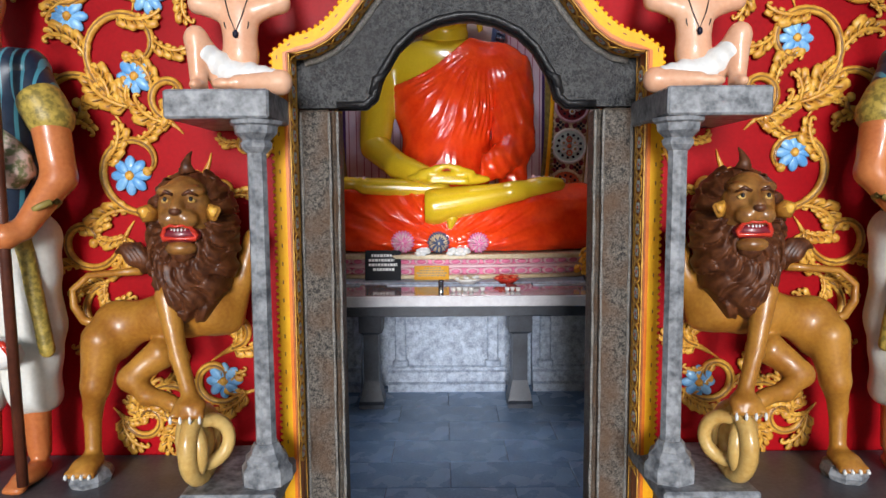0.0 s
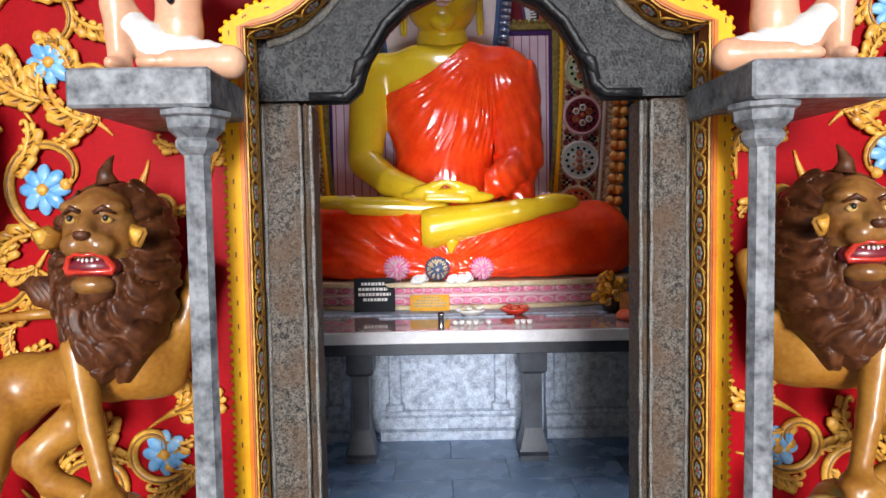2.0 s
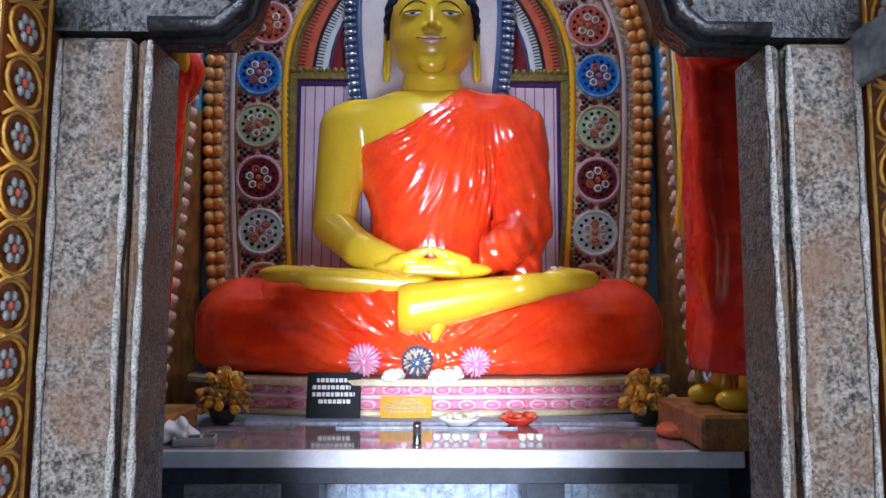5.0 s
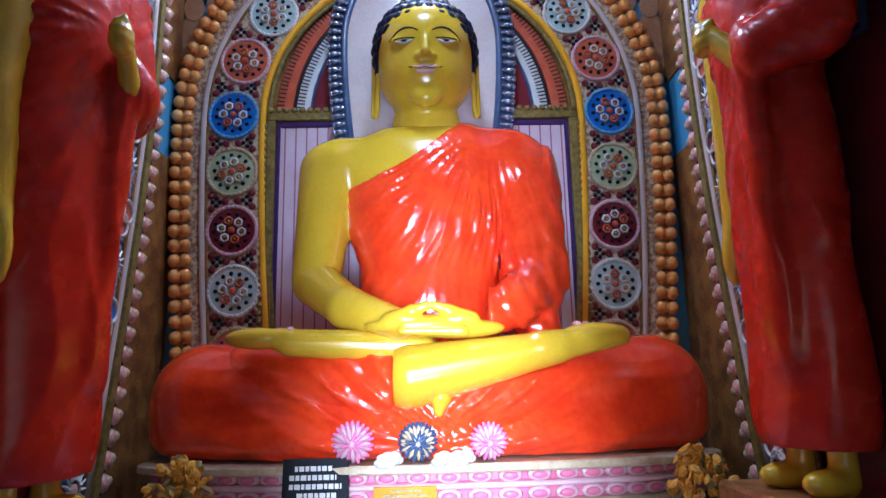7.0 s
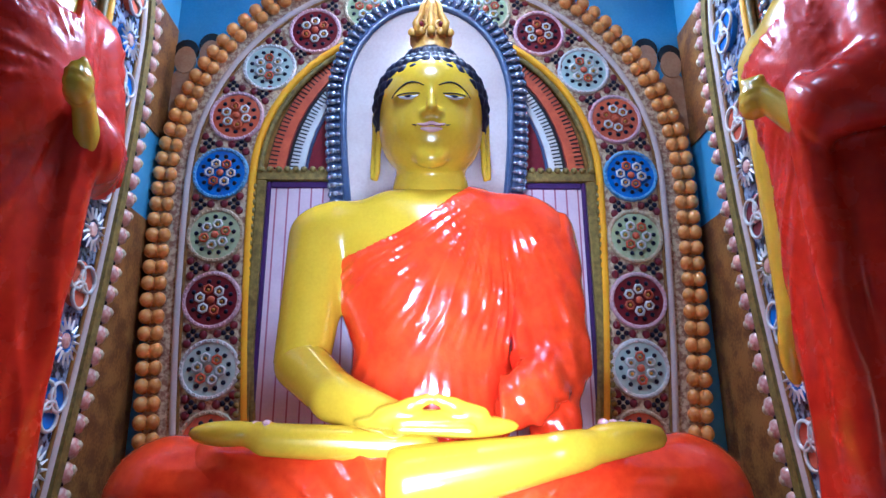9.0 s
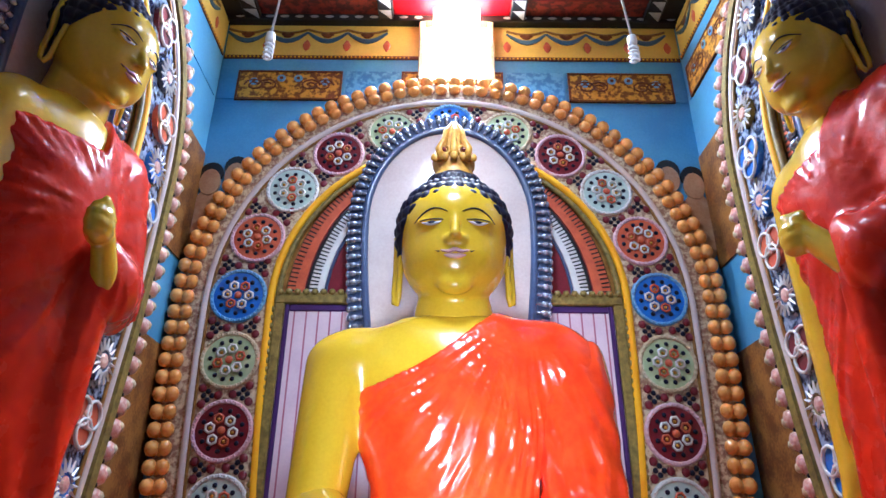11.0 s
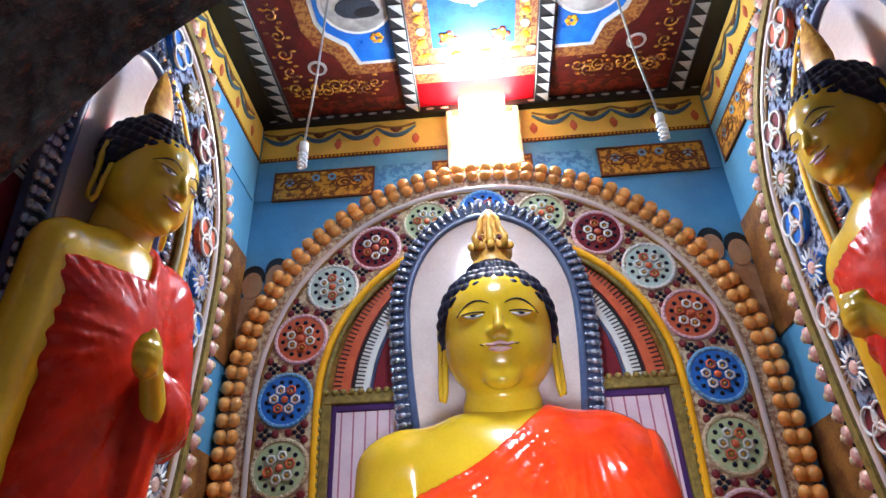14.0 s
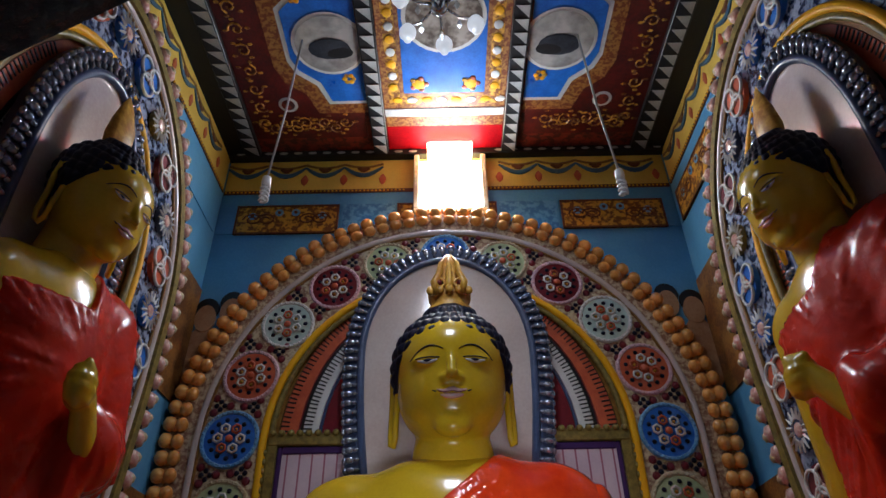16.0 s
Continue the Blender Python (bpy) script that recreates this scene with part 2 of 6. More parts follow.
SIGN_YELLOW = mat("yellow_sign_board", (0.66, 0.33, 0.015), (0.56, 0.26, 0.012), 0.6, spec=0.15)
STEEL = mat("stainless_steel", (0.55, 0.55, 0.57), None, 0.2, metal=1.0, bump=0)
PETAL_YELLOW = mat("yellow_orange_petals", (0.80, 0.44, 0.03), (0.50, 0.22, 0.015), 0.5, scale=60)
PETAL_PINK = mat("pink_plastic_petals", (0.80, 0.16, 0.40), (0.68, 0.30, 0.46), 0.4, scale=60)
CABLE = mat("white_cable", (0.55, 0.54, 0.52), None, 0.4, bump=0)
GLOW = mat("lit_white_glass", (0.9, 0.9, 0.9), None, 0.3, bump=0, emit=((0.95, 0.97, 1.0), 45.0))
GLOW_WARM = mat("lit_warm_glass", (0.9, 0.85, 0.7), None, 0.3, bump=0, emit=((1.0, 0.80, 0.45), 60.0))
BULB = mat("unlit_white_bulb", (0.82, 0.84, 0.86), None, 0.15, bump=0, coat=0.6)
# faint emission stands in for daylight reflected on the chandelier's cups
GLOW_SHEEN = mat("glass_with_sheen_glow", (0.9, 0.9, 0.9), None, 0.1, bump=0, coat=0.6, emit=((0.95, 0.97, 1.0), 0.9))
GROUND = mat("grey_concrete", (0.52, 0.50, 0.47), (0.40, 0.385, 0.36), 0.7, scale=2)


# ---- building helpers ----
def mesh_of(name, verts, faces, mats, index=None, smooth=False):
    me = bpy.data.meshes.new(name)
    me.from_pydata([tuple(v) for v in verts], [], [tuple(int(i) for i in f) for f in faces])
    for m in mats if isinstance(mats, (list, tuple)) else [mats]:
        me.materials.append(m)
    if index is not None:
        me.polygons.foreach_set("material_index", index)
    if smooth:
        me.polygons.foreach_set("use_smooth", [True] * len(me.polygons))
    me.update()
    return me


def thing(name, label, category, m=None, group="", kind="", data=None):
    ob = new(name, data)
    if m is not None:
        ob.matrix_world = m
    return tagged(ob, label, category, group, kind)


def link(name, me, parent, m=None, label=""):
    """A mesh as a part under its thing, at the pose m in the thing's own space."""
    ob = new(name, me)
    ob.parent = parent
    if m is not None:
        ob.matrix_basis = m
    if label:
        ob["label"] = label
    return ob


class Geo:
    """Vertices, faces and a material number for each face, gathered into one mesh."""

    def __init__(self):
        self.v, self.f, self.i = [], [], []

    def add(self, verts, faces, i=0, m=None):
        n = len(self.v)
        self.v += [m @ Vector(v) for v in verts] if m is not None else [Vector(v) for v in verts]
        self.f += [[n + k for k in f] for f in faces]
        self.i += [i] * len(faces)
        return self

    def mesh(self, name, mats, smooth=False):
        return mesh_of(name, self.v, self.f, mats, self.i, smooth)


def slab(x0, x1, y0, y1, z0, z1, e=0.004):
    """A block with all its edges chamfered by e."""
    e = min(e, 0.45 * min(x1 - x0, y1 - y0, z1 - z0))
    bm = bmesh.new()
    bmesh.ops.create_cube(bm, size=1)
    for v in bm.verts:
        v.co = ((x0 + x1) / 2 + v.co.x * (x1 - x0), (y0 + y1) / 2 + v.co.y * (y1 - y0), (z0 + z1) / 2 + v.co.z * (z1 - z0))
    if e > 0:
        bmesh.ops.bevel(bm, geom=bm.edges[:], offset=e, segments=1, affect="EDGES")
    out = [v.co.copy() for v in bm.verts], [[v.index for v in f.verts] for f in bm.faces]
    bm.free()
    return out


def turned(profile, n=16, squash=1.0):
    """A body of revolution about z from (radius, height) pairs."""
    verts, faces = [], []
    for r, z in profile:
        verts += [(r * math.cos(2 * math.pi * k / n), squash * r * math.sin(2 * math.pi * k / n), z) for k in range(n)]
    for j in range(len(profile) - 1):
        faces += [(j * n + k, j * n + (k + 1) % n, (j + 1) * n + (k + 1) % n, (j + 1) * n + k) for k in range(n)]
    faces += [list(range(n))[::-1], [(len(profile) - 1) * n + k for k in range(n)]]
    return verts, faces


def tube(points, radii, n=8, closed=False, flat=1.0):
    """A tube along a line of points; flat squashes it along y."""
    pts = [Vector(p) for p in points]
    radii = [radii] * len(pts) if isinstance(radii, (int, float)) else radii
    verts, faces, up = [], [], Vector((0.03, 1, 0.02))
    for k, p in enumerate(pts):
        a, b = (pts[k - 1], pts[(k + 1) % len(pts)]) if closed else (pts[max(k - 1, 0)], pts[min(k + 1, len(pts) - 1)])
        d = (b - a).normalized()
        s = d.cross(up)
        s = (s if s.length > 1e-3 else d.cross(Vector((1, 0, 0)))).normalized()
        w = s.cross(d).normalized()
        verts += [p + radii[k] * (math.cos(2 * math.pi * j / n) * s + flat * math.sin(2 * math.pi * j / n) * w) for j in range(n)]
    rows = len(pts) if closed else len(pts) - 1
    for k in range(rows):
        q = (k + 1) % len(pts)
        faces += [(k * n + j, k * n + (j + 1) % n, q * n + (j + 1) % n, q * n + j) for j in range(n)]
    if not closed:
        faces += [list(range(n))[::-1], [(len(pts) - 1) * n + j for j in range(n)]]
    return verts, faces


def strip(inner, outer, y0, y1):
    """A solid band between two lines of (x, z) points that run side by side; y0 is its front, y1 its back."""
    verts, faces, n = [], [], len(inner)
    for line, y in ((inner, y0), (outer, y0), (inner, y1), (outer, y1)):
        verts += [(x, y, z) for x, z in line]
    for k in range(n - 1):
        a, b, c, d = k, n + k, 2 * n + k, 3 * n + k
        faces += [(a, a + 1, b + 1, b)[::-1], (c, d, d + 1, c + 1)[::-1], (a, c, c + 1, a + 1)[::-1], (b, b + 1, d + 1, d)[::-1]]
    faces += [(0, n, 3 * n, 2 * n), (n - 1, 3 * n - 1, 4 * n - 1, 2 * n - 1)]
    return verts, faces


def sheet(outline, y0, y1):
    """A flat plate cut to an outline of (x, z) points."""
    n = len(outline)
    verts = [(x, y0, z) for x, z in outline] + [(x, y1, z) for x, z in outline]
    faces = [list(range(n)), list(range(2 * n - 1, n - 1, -1))] + [(k, n + k, n + (k + 1) % n, (k + 1) % n) for k in range(n)]
    return verts, faces


def disc(cx, cz, r, y0, y1, n=24, rz=None):
    return sheet([(cx + r * math.cos(2 * math.pi * k / n), cz + (rz or r) * math.sin(2 * math.pi * k / n)) for k in range(n)], y0, y1)


def ball(c, r, n=8, m=6):
    rx, ry, rz = (r, r, r) if isinstance(r, (int, float)) else r
    prof = [(max(1e-4, math.sin(math.pi * k / m)), -math.cos(math.pi * k / m)) for k in range(m + 1)]
    v, f = turned(prof, n)
    return [(c[0] + rx * x, c[1] + ry * y, c[2] + rz * z) for x, y, z in v], f


def arch(hb, hm, z0, zs, top, n=28, steps=6, cx=0.0, power=2.0):
    """Points up one side of an arch, over it and down again: half widths at foot and spring, heights of foot, spring and top."""
    side = [(hb + (hm - hb) * math.sin(math.pi / 2 * k / steps), z0 + (zs - z0) * k / steps) for k in range(steps)]
    over = []
    for k in range(n + 1):
        a = math.pi * k / n
        c, s = math.cos(a), math.sin(a)
        over.append((-hm * math.copysign(abs(c) ** (2 / power), c), zs + (top - zs) * s ** (2 / power)))
    return [(cx - x, z) for x, z in side] + [(cx + x, z) for x, z in over] + [(cx + x, z) for x, z in side[::-1]]


def spaced(line, gap):
    """Places at even steps along a line of (x, z) points, with the angle of the line there."""
    out, left = [], gap / 2
    for (x0, z0), (x1, z1) in zip(line, line[1:]):
        d, t = math.hypot(x1 - x0, z1 - z0), 0.0
        while d - t >= left:
            t += left
            out.append((x0 + (x1 - x0) * t / d, z0 + (z1 - z0) * t / d, math.degrees(math.atan2(z1 - z0, x1 - x0))))
            left = gap
        left -= d - t
    return out


# ---- carving: smooth solids as distance fields, skinned by surface nets ----
def ell(c, r):
    def f(p):
        q = [(p[k] - c[k]) / r[k] for k in range(3)]
        k0 = np.sqrt(q[0] ** 2 + q[1] ** 2 + q[2] ** 2) + 1e-6
        k1 = np.sqrt((q[0] / r[0]) ** 2 + (q[1] / r[1]) ** 2 + (q[2] / r[2]) ** 2) + 1e-6
        return k0 * (k0 - 1) / k1
    return f


def cap(a, b, ra, rb, sy=1.0):
    def f(p):
        d = [b[k] - a[k] for k in range(3)]
        q = [p[k] - a[k] for k in range(3)]
        t = np.clip((q[0] * d[0] + q[1] * d[1] + q[2] * d[2]) / (d[0] ** 2 + d[1] ** 2 + d[2] ** 2), 0, 1)
        return np.sqrt((q[0] - t * d[0]) ** 2 + ((q[1] - t * d[1]) / sy) ** 2 + (q[2] - t * d[2]) ** 2) - (ra + (rb - ra) * t)
    return f


def limb(points, radii):
    return join([cap(points[k], points[k + 1], radii[k], radii[k + 1]) for k in range(len(points) - 1)], 0.02)


def join(fs, k=0.05):
    def f(p):
        d = fs[0](p)
        for g in fs[1:]:
            e = g(p)
            h = np.clip(0.5 + 0.5 * (d - e) / k, 0, 1)
            d = d * (1 - h) + e * h - k * h * (1 - h)
        return d
    return f


def cut(f, *sides):
    """Keeps the part of f where every side (a field) is below nought."""
    def g(p):
        d = f(p)
        for s in sides:
            d = np.maximum(d, s(p))
        return d
    return g


def swell(f, by):
    return lambda p: f(p) - (by(p) if callable(by) else by)


def carve(f, lo, hi, h):
    """The skin of the field f within the box lo..hi at grid step h, as vertices and quads."""
    axes = [np.arange(lo[k], hi[k] + h, h, dtype=np.float32) for k in range(3)]
    v = f(np.meshgrid(*axes, indexing="ij")).astype(np.float32)
    n = v.shape
    s = v < 0
    cells = tuple(k - 1 for k in n)
    total, count = np.zeros((3, *cells), np.float32), np.zeros(cells, np.float32)
    part_of = lambda arr, o: arr[o[0] : o[0] + cells[0], o[1] : o[1] + cells[1], o[2] : o[2] + cells[2]]
    for axis in range(3):
        others = [k for k in range(3) if k != axis]
        for i in (0, 1):
            for j in (0, 1):
                o = [0, 0, 0]
                o[others[0]], o[others[1]] = i, j
                q = list(o)
                q[axis] = 1
                va, vb = part_of(v, o), part_of(v, q)
                cross = (va < 0) != (vb < 0)
                t = np.where(cross, va / np.where(cross, va - vb, 1), 0)
                count += cross
                for k in range(3):
                    total[k] += np.where(cross, t if k == axis else o[k], 0)
    live = count > 0
    number = np.full(cells, -1, np.int64)
    number[live] = np.arange(live.sum())
    where = np.argwhere(live)
    verts = np.stack([lo[k] + h * (where[:, k] + total[k][live] / count[live]) for k in range(3)], 1)
    quads = []
    for axis in range(3):
        o1, o2 = (axis + 1) % 3, (axis + 2) % 3
        a = np.take(s, range(n[axis] - 1), axis)
        b = np.take(s, range(1, n[axis]), axis)
        idx = np.argwhere(a != b)
        idx = idx[(idx[:, o1] > 0) & (idx[:, o2] > 0) & (idx[:, o1] < n[o1] - 1) & (idx[:, o2] < n[o2] - 1)]
        flip = a[tuple(idx.T)]
        ring = []
        for d1, d2 in ((1, 1), (0, 1), (0, 0), (1, 0)):
            c = idx.copy()
            c[:, o1] -= d1
            c[:, o2] -= d2
            ring.append(number[tuple(c.T)])
        q = np.stack(ring, 1)
        quads.append(np.where(flip[:, None], q, q[:, ::-1]))
    return verts, np.concatenate(quads)


class Statue:
    """One mesh out of several carved or swept solids, each in its own paint."""

    def __init__(self):
        self.v, self.f, self.i, self.mats, self.n = [], [], [], [], 0

    def put(self, verts, faces, material, m=None):
        if material not in self.mats:
            self.mats.append(material)
        verts = np.array([tuple(v) for v in verts], np.float64) if not isinstance(verts, np.ndarray) else verts
        if m is not None:
            a = np.array(m)
            verts = verts @ a[:3, :3].T + a[:3, 3]
        self.v.append(verts)
        self.f += [[int(k) + self.n for k in q] for q in faces]
        self.i += [self.mats.index(material)] * len(faces)
        self.n += len(verts)

    def carve(self, f, lo, hi, h, material, m=None):
        self.put(*carve(f, lo, hi, h), material, m)

    def mesh(self, name):
        return mesh_of(name, np.concatenate(self.v), self.f, self.mats, self.i, True)


def both(x):
    return (-x, x)


# ---- the large structure ----
CX = -0.06          # the middle of the shrine room, a little beside the middle of the doorway
WALL_L, WALL_R, WALL_B, CEIL = CX - 1.70, CX + 1.70, 6.42, 5.50
FRONT = 2.80        # face of the red wall
STONE_Y = 2.75      # face of the stone doorway
DX = 0.01           # middle of the doorway

thing("ground", "plain grey concrete forecourt before the shrine", "ground", kind="structure",
      data=mesh_of("ground", [(-300, -600, -0.02), (300, -600, -0.02), (300, FRONT + 0.3, -0.02), (-300, FRONT + 0.3, -0.02)], [(0, 1, 2, 3)], GROUND))


def half_line(points, cx=DX):
    """A line over the doorway from its left half."""
    return [(cx - x, z) for x, z in points] + [(cx + x, z) for x, z in points[::-1]]


# heights of the doorway's outlines, from the floor up one side to the crown
INNER = half_line([(0.54, 0), (0.54, 1.95), (0.425, 1.957), (0.38, 1.995), (0.363, 2.055), (0.347, 2.095), (0.33, 2.12), (0.286, 2.193), (0.217, 2.258), (0.12, 2.304), (0.03, 2.322)])
OUTER = half_line([(0.717, 0), (0.717, 2.155), (0.68, 2.16), (0.62, 2.175), (0.56, 2.205), (0.51, 2.245), (0.465, 2.295), (0.43, 2.34), (0.37, 2.42), (0.24, 2.53), (0.03, 2.60)])


def grown(line, by):
    """The line pushed outwards."""
    out = []
    for k, (x, z) in enumerate(line):
        x0, z0 = line[max(k - 1, 0)]
        x1, z1 = line[min(k + 1, len(line) - 1)]
        d = math.hypot(x1 - x0, z1 - z0)
        out.append((x - by * (z1 - z0) / d, z + by * (x1 - x0) / d))
    return out


EDGE = grown(OUTER, 0.050)
far = [(-4.2, 0), (-4.2, 2.2), (-4.2, 2.3), (-4.2, 2.5), (-4.2, 3.0), (-4.2, 3.6), (-3.6, 4.6), (-2.6, 4.6), (-1.6, 4.6), (-0.8, 4.6), (-0.1, 4.6)]
far = far + [(-x, z) for x, z in far[::-1]]
wall_front = thing("wall_front", "glossy deep red facade wall with gilded relief scrolls", "wall", kind="structure",
                   data=Geo().add(*strip(EDGE, far, FRONT, FRONT + 0.09)).mesh("wall_front", [RED]))
g = Geo().add(*strip(grown(OUTER, 0.007), grown(OUTER, 0.060), 2.602, FRONT + 0.05), 0)
g.add(*strip(grown(OUTER, 0.004), grown(OUTER, 0.016), 2.597, FRONT + 0.04), 1)
link("yellow_border", g.mesh("yellow_border", [YELLOW, ORANGE]), wall_front, label="yellow and orange raised border round the doorway")
g = Geo().add(*strip(grown(OUTER, -0.002), grown(OUTER, 0.0035), 2.600, FRONT + 0.03), 0)
for y in (2.612, 2.734):
    g.add(*tube([(x, y, z) for x, z in grown(OUTER, -0.003)], 0.005, 5), 1)
link("flower_band", g.mesh("flower_band", [RUST, GOLD]), wall_front, label="brown band with gilded vines and small flowers")
link("brown_band", Geo().add(*strip(grown(OUTER, -0.004), grown(OUTER, 0.016), 2.692, STONE_Y + 0.06)).mesh("brown_band", [BROWN]), wall_front, label="dark brown band painted with flowers")
# scalloped edge of the yellow border
bead = mesh_of("scallop", *ball((0, 0, 0), (0.011, 0.008, 0.014), 6, 4), YELLOW, smooth=True)
k = 0
for x, z, a in spaced(grown(OUTER, 0.060), 0.027):
    if z > 0.43:
        link("scallop", bead, wall_front, pose(x, 2.608, z, 0, -a, 0))
dash = mesh_of("dash", *slab(-0.002, 0.002, -0.001, 0.001, -0.008, 0.008, 0), BROWN)
for x, z, a in spaced(grown(OUTER, 0.040), 0.075):
    if z > 0.43:
        link("dash", dash, wall_front, pose(x, 2.6005, z, 0, 90 - a, 0))
# flowers on the slanting band between border and stone
g = Geo().add(*tube([(0.042 * math.cos(2 * math.pi * k / 14), 0, 0.040 * math.sin(2 * math.pi * k / 14)) for k in range(14)], 0.0038, 5, True), 0)
g.add(*ball((0, 0, 0), (0.008, 0.006, 0.009)), 1)
for k in range(6):
    g.add(*ball((0.017 * math.cos(k * 1.047), -0.001, 0.017 * math.sin(k * 1.047)), (0.009, 0.004, 0.009), 6, 4), 2)
for q in (-1, 1):
    g.add(*tube([(q * 0.046, 0, 0.026), (q * 0.022, -0.002, 0.041), (-q * 0.022, -0.002, 0.049), (-q * 0.046, 0, 0.062)], [0.003, 0.004, 0.004, 0.002], 5), 0)
rosette = g.mesh("rosette", [GOLD, CORAL, TOOTH], True)
for x, z, a in spaced(grown(OUTER, -0.006), 0.0895):
    if z > 0.43:
        ca, sa = math.cos(radians(a)), math.sin(radians(a))
        link("rosette", rosette, wall_front, Matrix(((0, -sa, ca, x), (1, 0, 0, 2.673), (0, ca, sa, z), (0, 0, 0, 1))))
thing("wall_above", "plain red upper wall of the facade", "wall", kind="structure", data=mesh_of("wall_above", *slab(-4.2, 4.2, FRONT, FRONT + 0.09, 4.6, 6.2, 0), RED))

# the stone doorway: two jambs and a cusped lintel
doorway = thing("door_frame", "weathered grey granite doorway with black cusped stone lintel", "doorway", kind="structure")
for side in (-1, 1):
    g = Geo()
    x0, x1 = sorted((DX + side * 0.72, DX + side * 0.575))
    g.add(*slab(x0, x1, STONE_Y, STONE_Y + 0.13, 0, 1.95, 0.012))
    x0, x1 = sorted((DX + side * 0.573, DX + side * 0.556))
    g.add(*slab(x0, x1, STONE_Y + 0.012, STONE_Y + 0.13, 0, 1.95, 0.008))
    x0, x1 = sorted((DX + side * 0.554, DX + side * 0.54))
    g.add(*slab(x0, x1, STONE_Y - 0.002, STONE_Y + 0.12, 0, 1.945, 0.007))
    jamb = link("jamb", g.mesh("jamb", [STONE]), doorway)
    for dx, y in ((0.580, STONE_Y - 0.001), (0.700, STONE_Y - 0.002), (0.545, STONE_Y - 0.001)):
        line = [(DX + side * (dx + 0.0010 * math.sin(5.1 * k + dx * 40)), y + 0.0012 * math.sin(3.3 * k), 0.01 + 1.93 * k / 24) for k in range(25)]
        link("worn_edge", mesh_of("worn_edge", *tube(line, [0.006 + 0.0025 * math.sin(2.3 * k + dx * 9) for k in range(25)], 6), STONE_EDGE, smooth=True), jamb, label="pale worn stone edge")
top_in, top_out = INNER[1:-1], OUTER[1:-1]
top_in[0], top_in[-1] = (DX - 0.72, 1.956), (DX + 0.72, 1.956)
top_in.insert(1, (DX - 0.545, 1.956))
top_in.insert(-1, (DX + 0.545, 1.956))
top_out.insert(1, (DX - 0.70, 2.157))
top_out.insert(-1, (DX + 0.70, 2.157))
g = Geo().add(*strip(top_in, top_out, STONE_Y - 0.004, STONE_Y + 0.092))
link("lintel", g.mesh("lintel", [STONE_DARK]), doorway, label="black stone lintel with cusped arch")
roll = [(x, STONE_Y - 0.006, z) for x, z in grown(top_in, 0.012)[1:-1]]
link("lintel_moulding", mesh_of("lintel_moulding", *tube(roll, 0.015, 8), STONE_BLACK, smooth=True), doorway)
roll = [(x, STONE_Y + 0.03, z) for x, z in grown(top_in, 0.004)[1:-1]]
link("lintel_moulding", mesh_of("lintel_moulding", *tube(roll, 0.013, 8), STONE_BLACK, smooth=True), doorway)
for side in (-1, 1):
    v, f = tube([(DX + side * 0.40, STONE_Y - 0.006, 2.01), (DX + side * 0.376, STONE_Y - 0.012, 2.07), (DX + side * 0.335, STONE_Y - 0.006, 2.105)], [0.012, 0.022, 0.010], 8)
    link("cusp", mesh_of("cusp", v, f, STONE_BLACK, smooth=True), doorway)
    rim = [(x, STONE_Y - 0.006, z) for x, z in grown(top_out, -0.020)[2:-2]]
    rim = [p for p in rim if side * (p[0] - DX) >= 0.02]
    link("lintel_rim", mesh_of("lintel_rim", *tube(rim, [0.016 + 0.002 * math.sin(3 * k) for k in range(len(rim))], 7), STONE_EDGE, smooth=True), doorway, label="pale worn outer rim of the lintel")
thing("threshold", "dark worn stone threshold step of the doorway", "step", kind="structure", data=mesh_of("threshold", *slab(DX - 0.54, DX + 0.54, 2.74, 3.0, 0.0, 0.10, 0.012), STONE))

# shrine room
floor = thing("floor", "blue-grey polished slate floor tiles", "floor", kind="structure",
              data=mesh_of("floor", *slab(WALL_L - 0.2, WALL_R + 0.2, 2.9, WALL_B + 0.2, -0.06, -0.004, 0), GROUT))
thing("wall_front_inside", "dark plaster inner face of the front wall beside the doorway", "wall", kind="structure",
      data=Geo().add(*strip(grown(OUTER, 0.06), far, FRONT + 0.094, FRONT + 0.13)).mesh("wall_front_inside", [DARK_WALL]))
thing("wall_front_inside_top", "dark plaster inner wall above the doorway", "wall", kind="structure",
      data=mesh_of("wall_front_inside_top", *slab(-4.2, 4.2, FRONT + 0.094, FRONT + 0.13, 4.6, 6.2, 0), DARK_WALL))
wall_back = thing("wall_back", "sky blue back wall above the arch backdrop", "wall", kind="structure",
                  data=mesh_of("wall_back", *slab(WALL_L - 0.25, WALL_R + 0.25, WALL_B, WALL_B + 0.2, 0, CEIL + 0.2, 0), SKYBLUE))
wall_left = thing("wall_left", "side wall painted blue and ochre behind a standing statue", "wall", kind="structure",
                  data=mesh_of("wall_left", *slab(WALL_L - 0.2, WALL_L, 2.9, WALL_B, 0, CEIL + 0.2, 0), SKYBLUE))
wall_right = thing("wall_right", "side wall painted blue and ochre behind a standing statue", "wall", kind="structure",
                   data=mesh_of("wall_right", *slab(WALL_R, WALL_R + 0.2, 2.9, WALL_B, 0, CEIL + 0.2, 0), SKYBLUE))

# ceiling with painted coffers
g = Geo().add(*slab(WALL_L - 0.2, WALL_R + 0.2, 2.9, WALL_B + 0.2, CEIL, CEIL + 0.15, 0), 0)


def flat_panel(x0, x1, y0, y1, i, drop):
    g.add(*slab(x0, x1, y0, y1, CEIL - drop, CEIL + 0.01, 0), i)


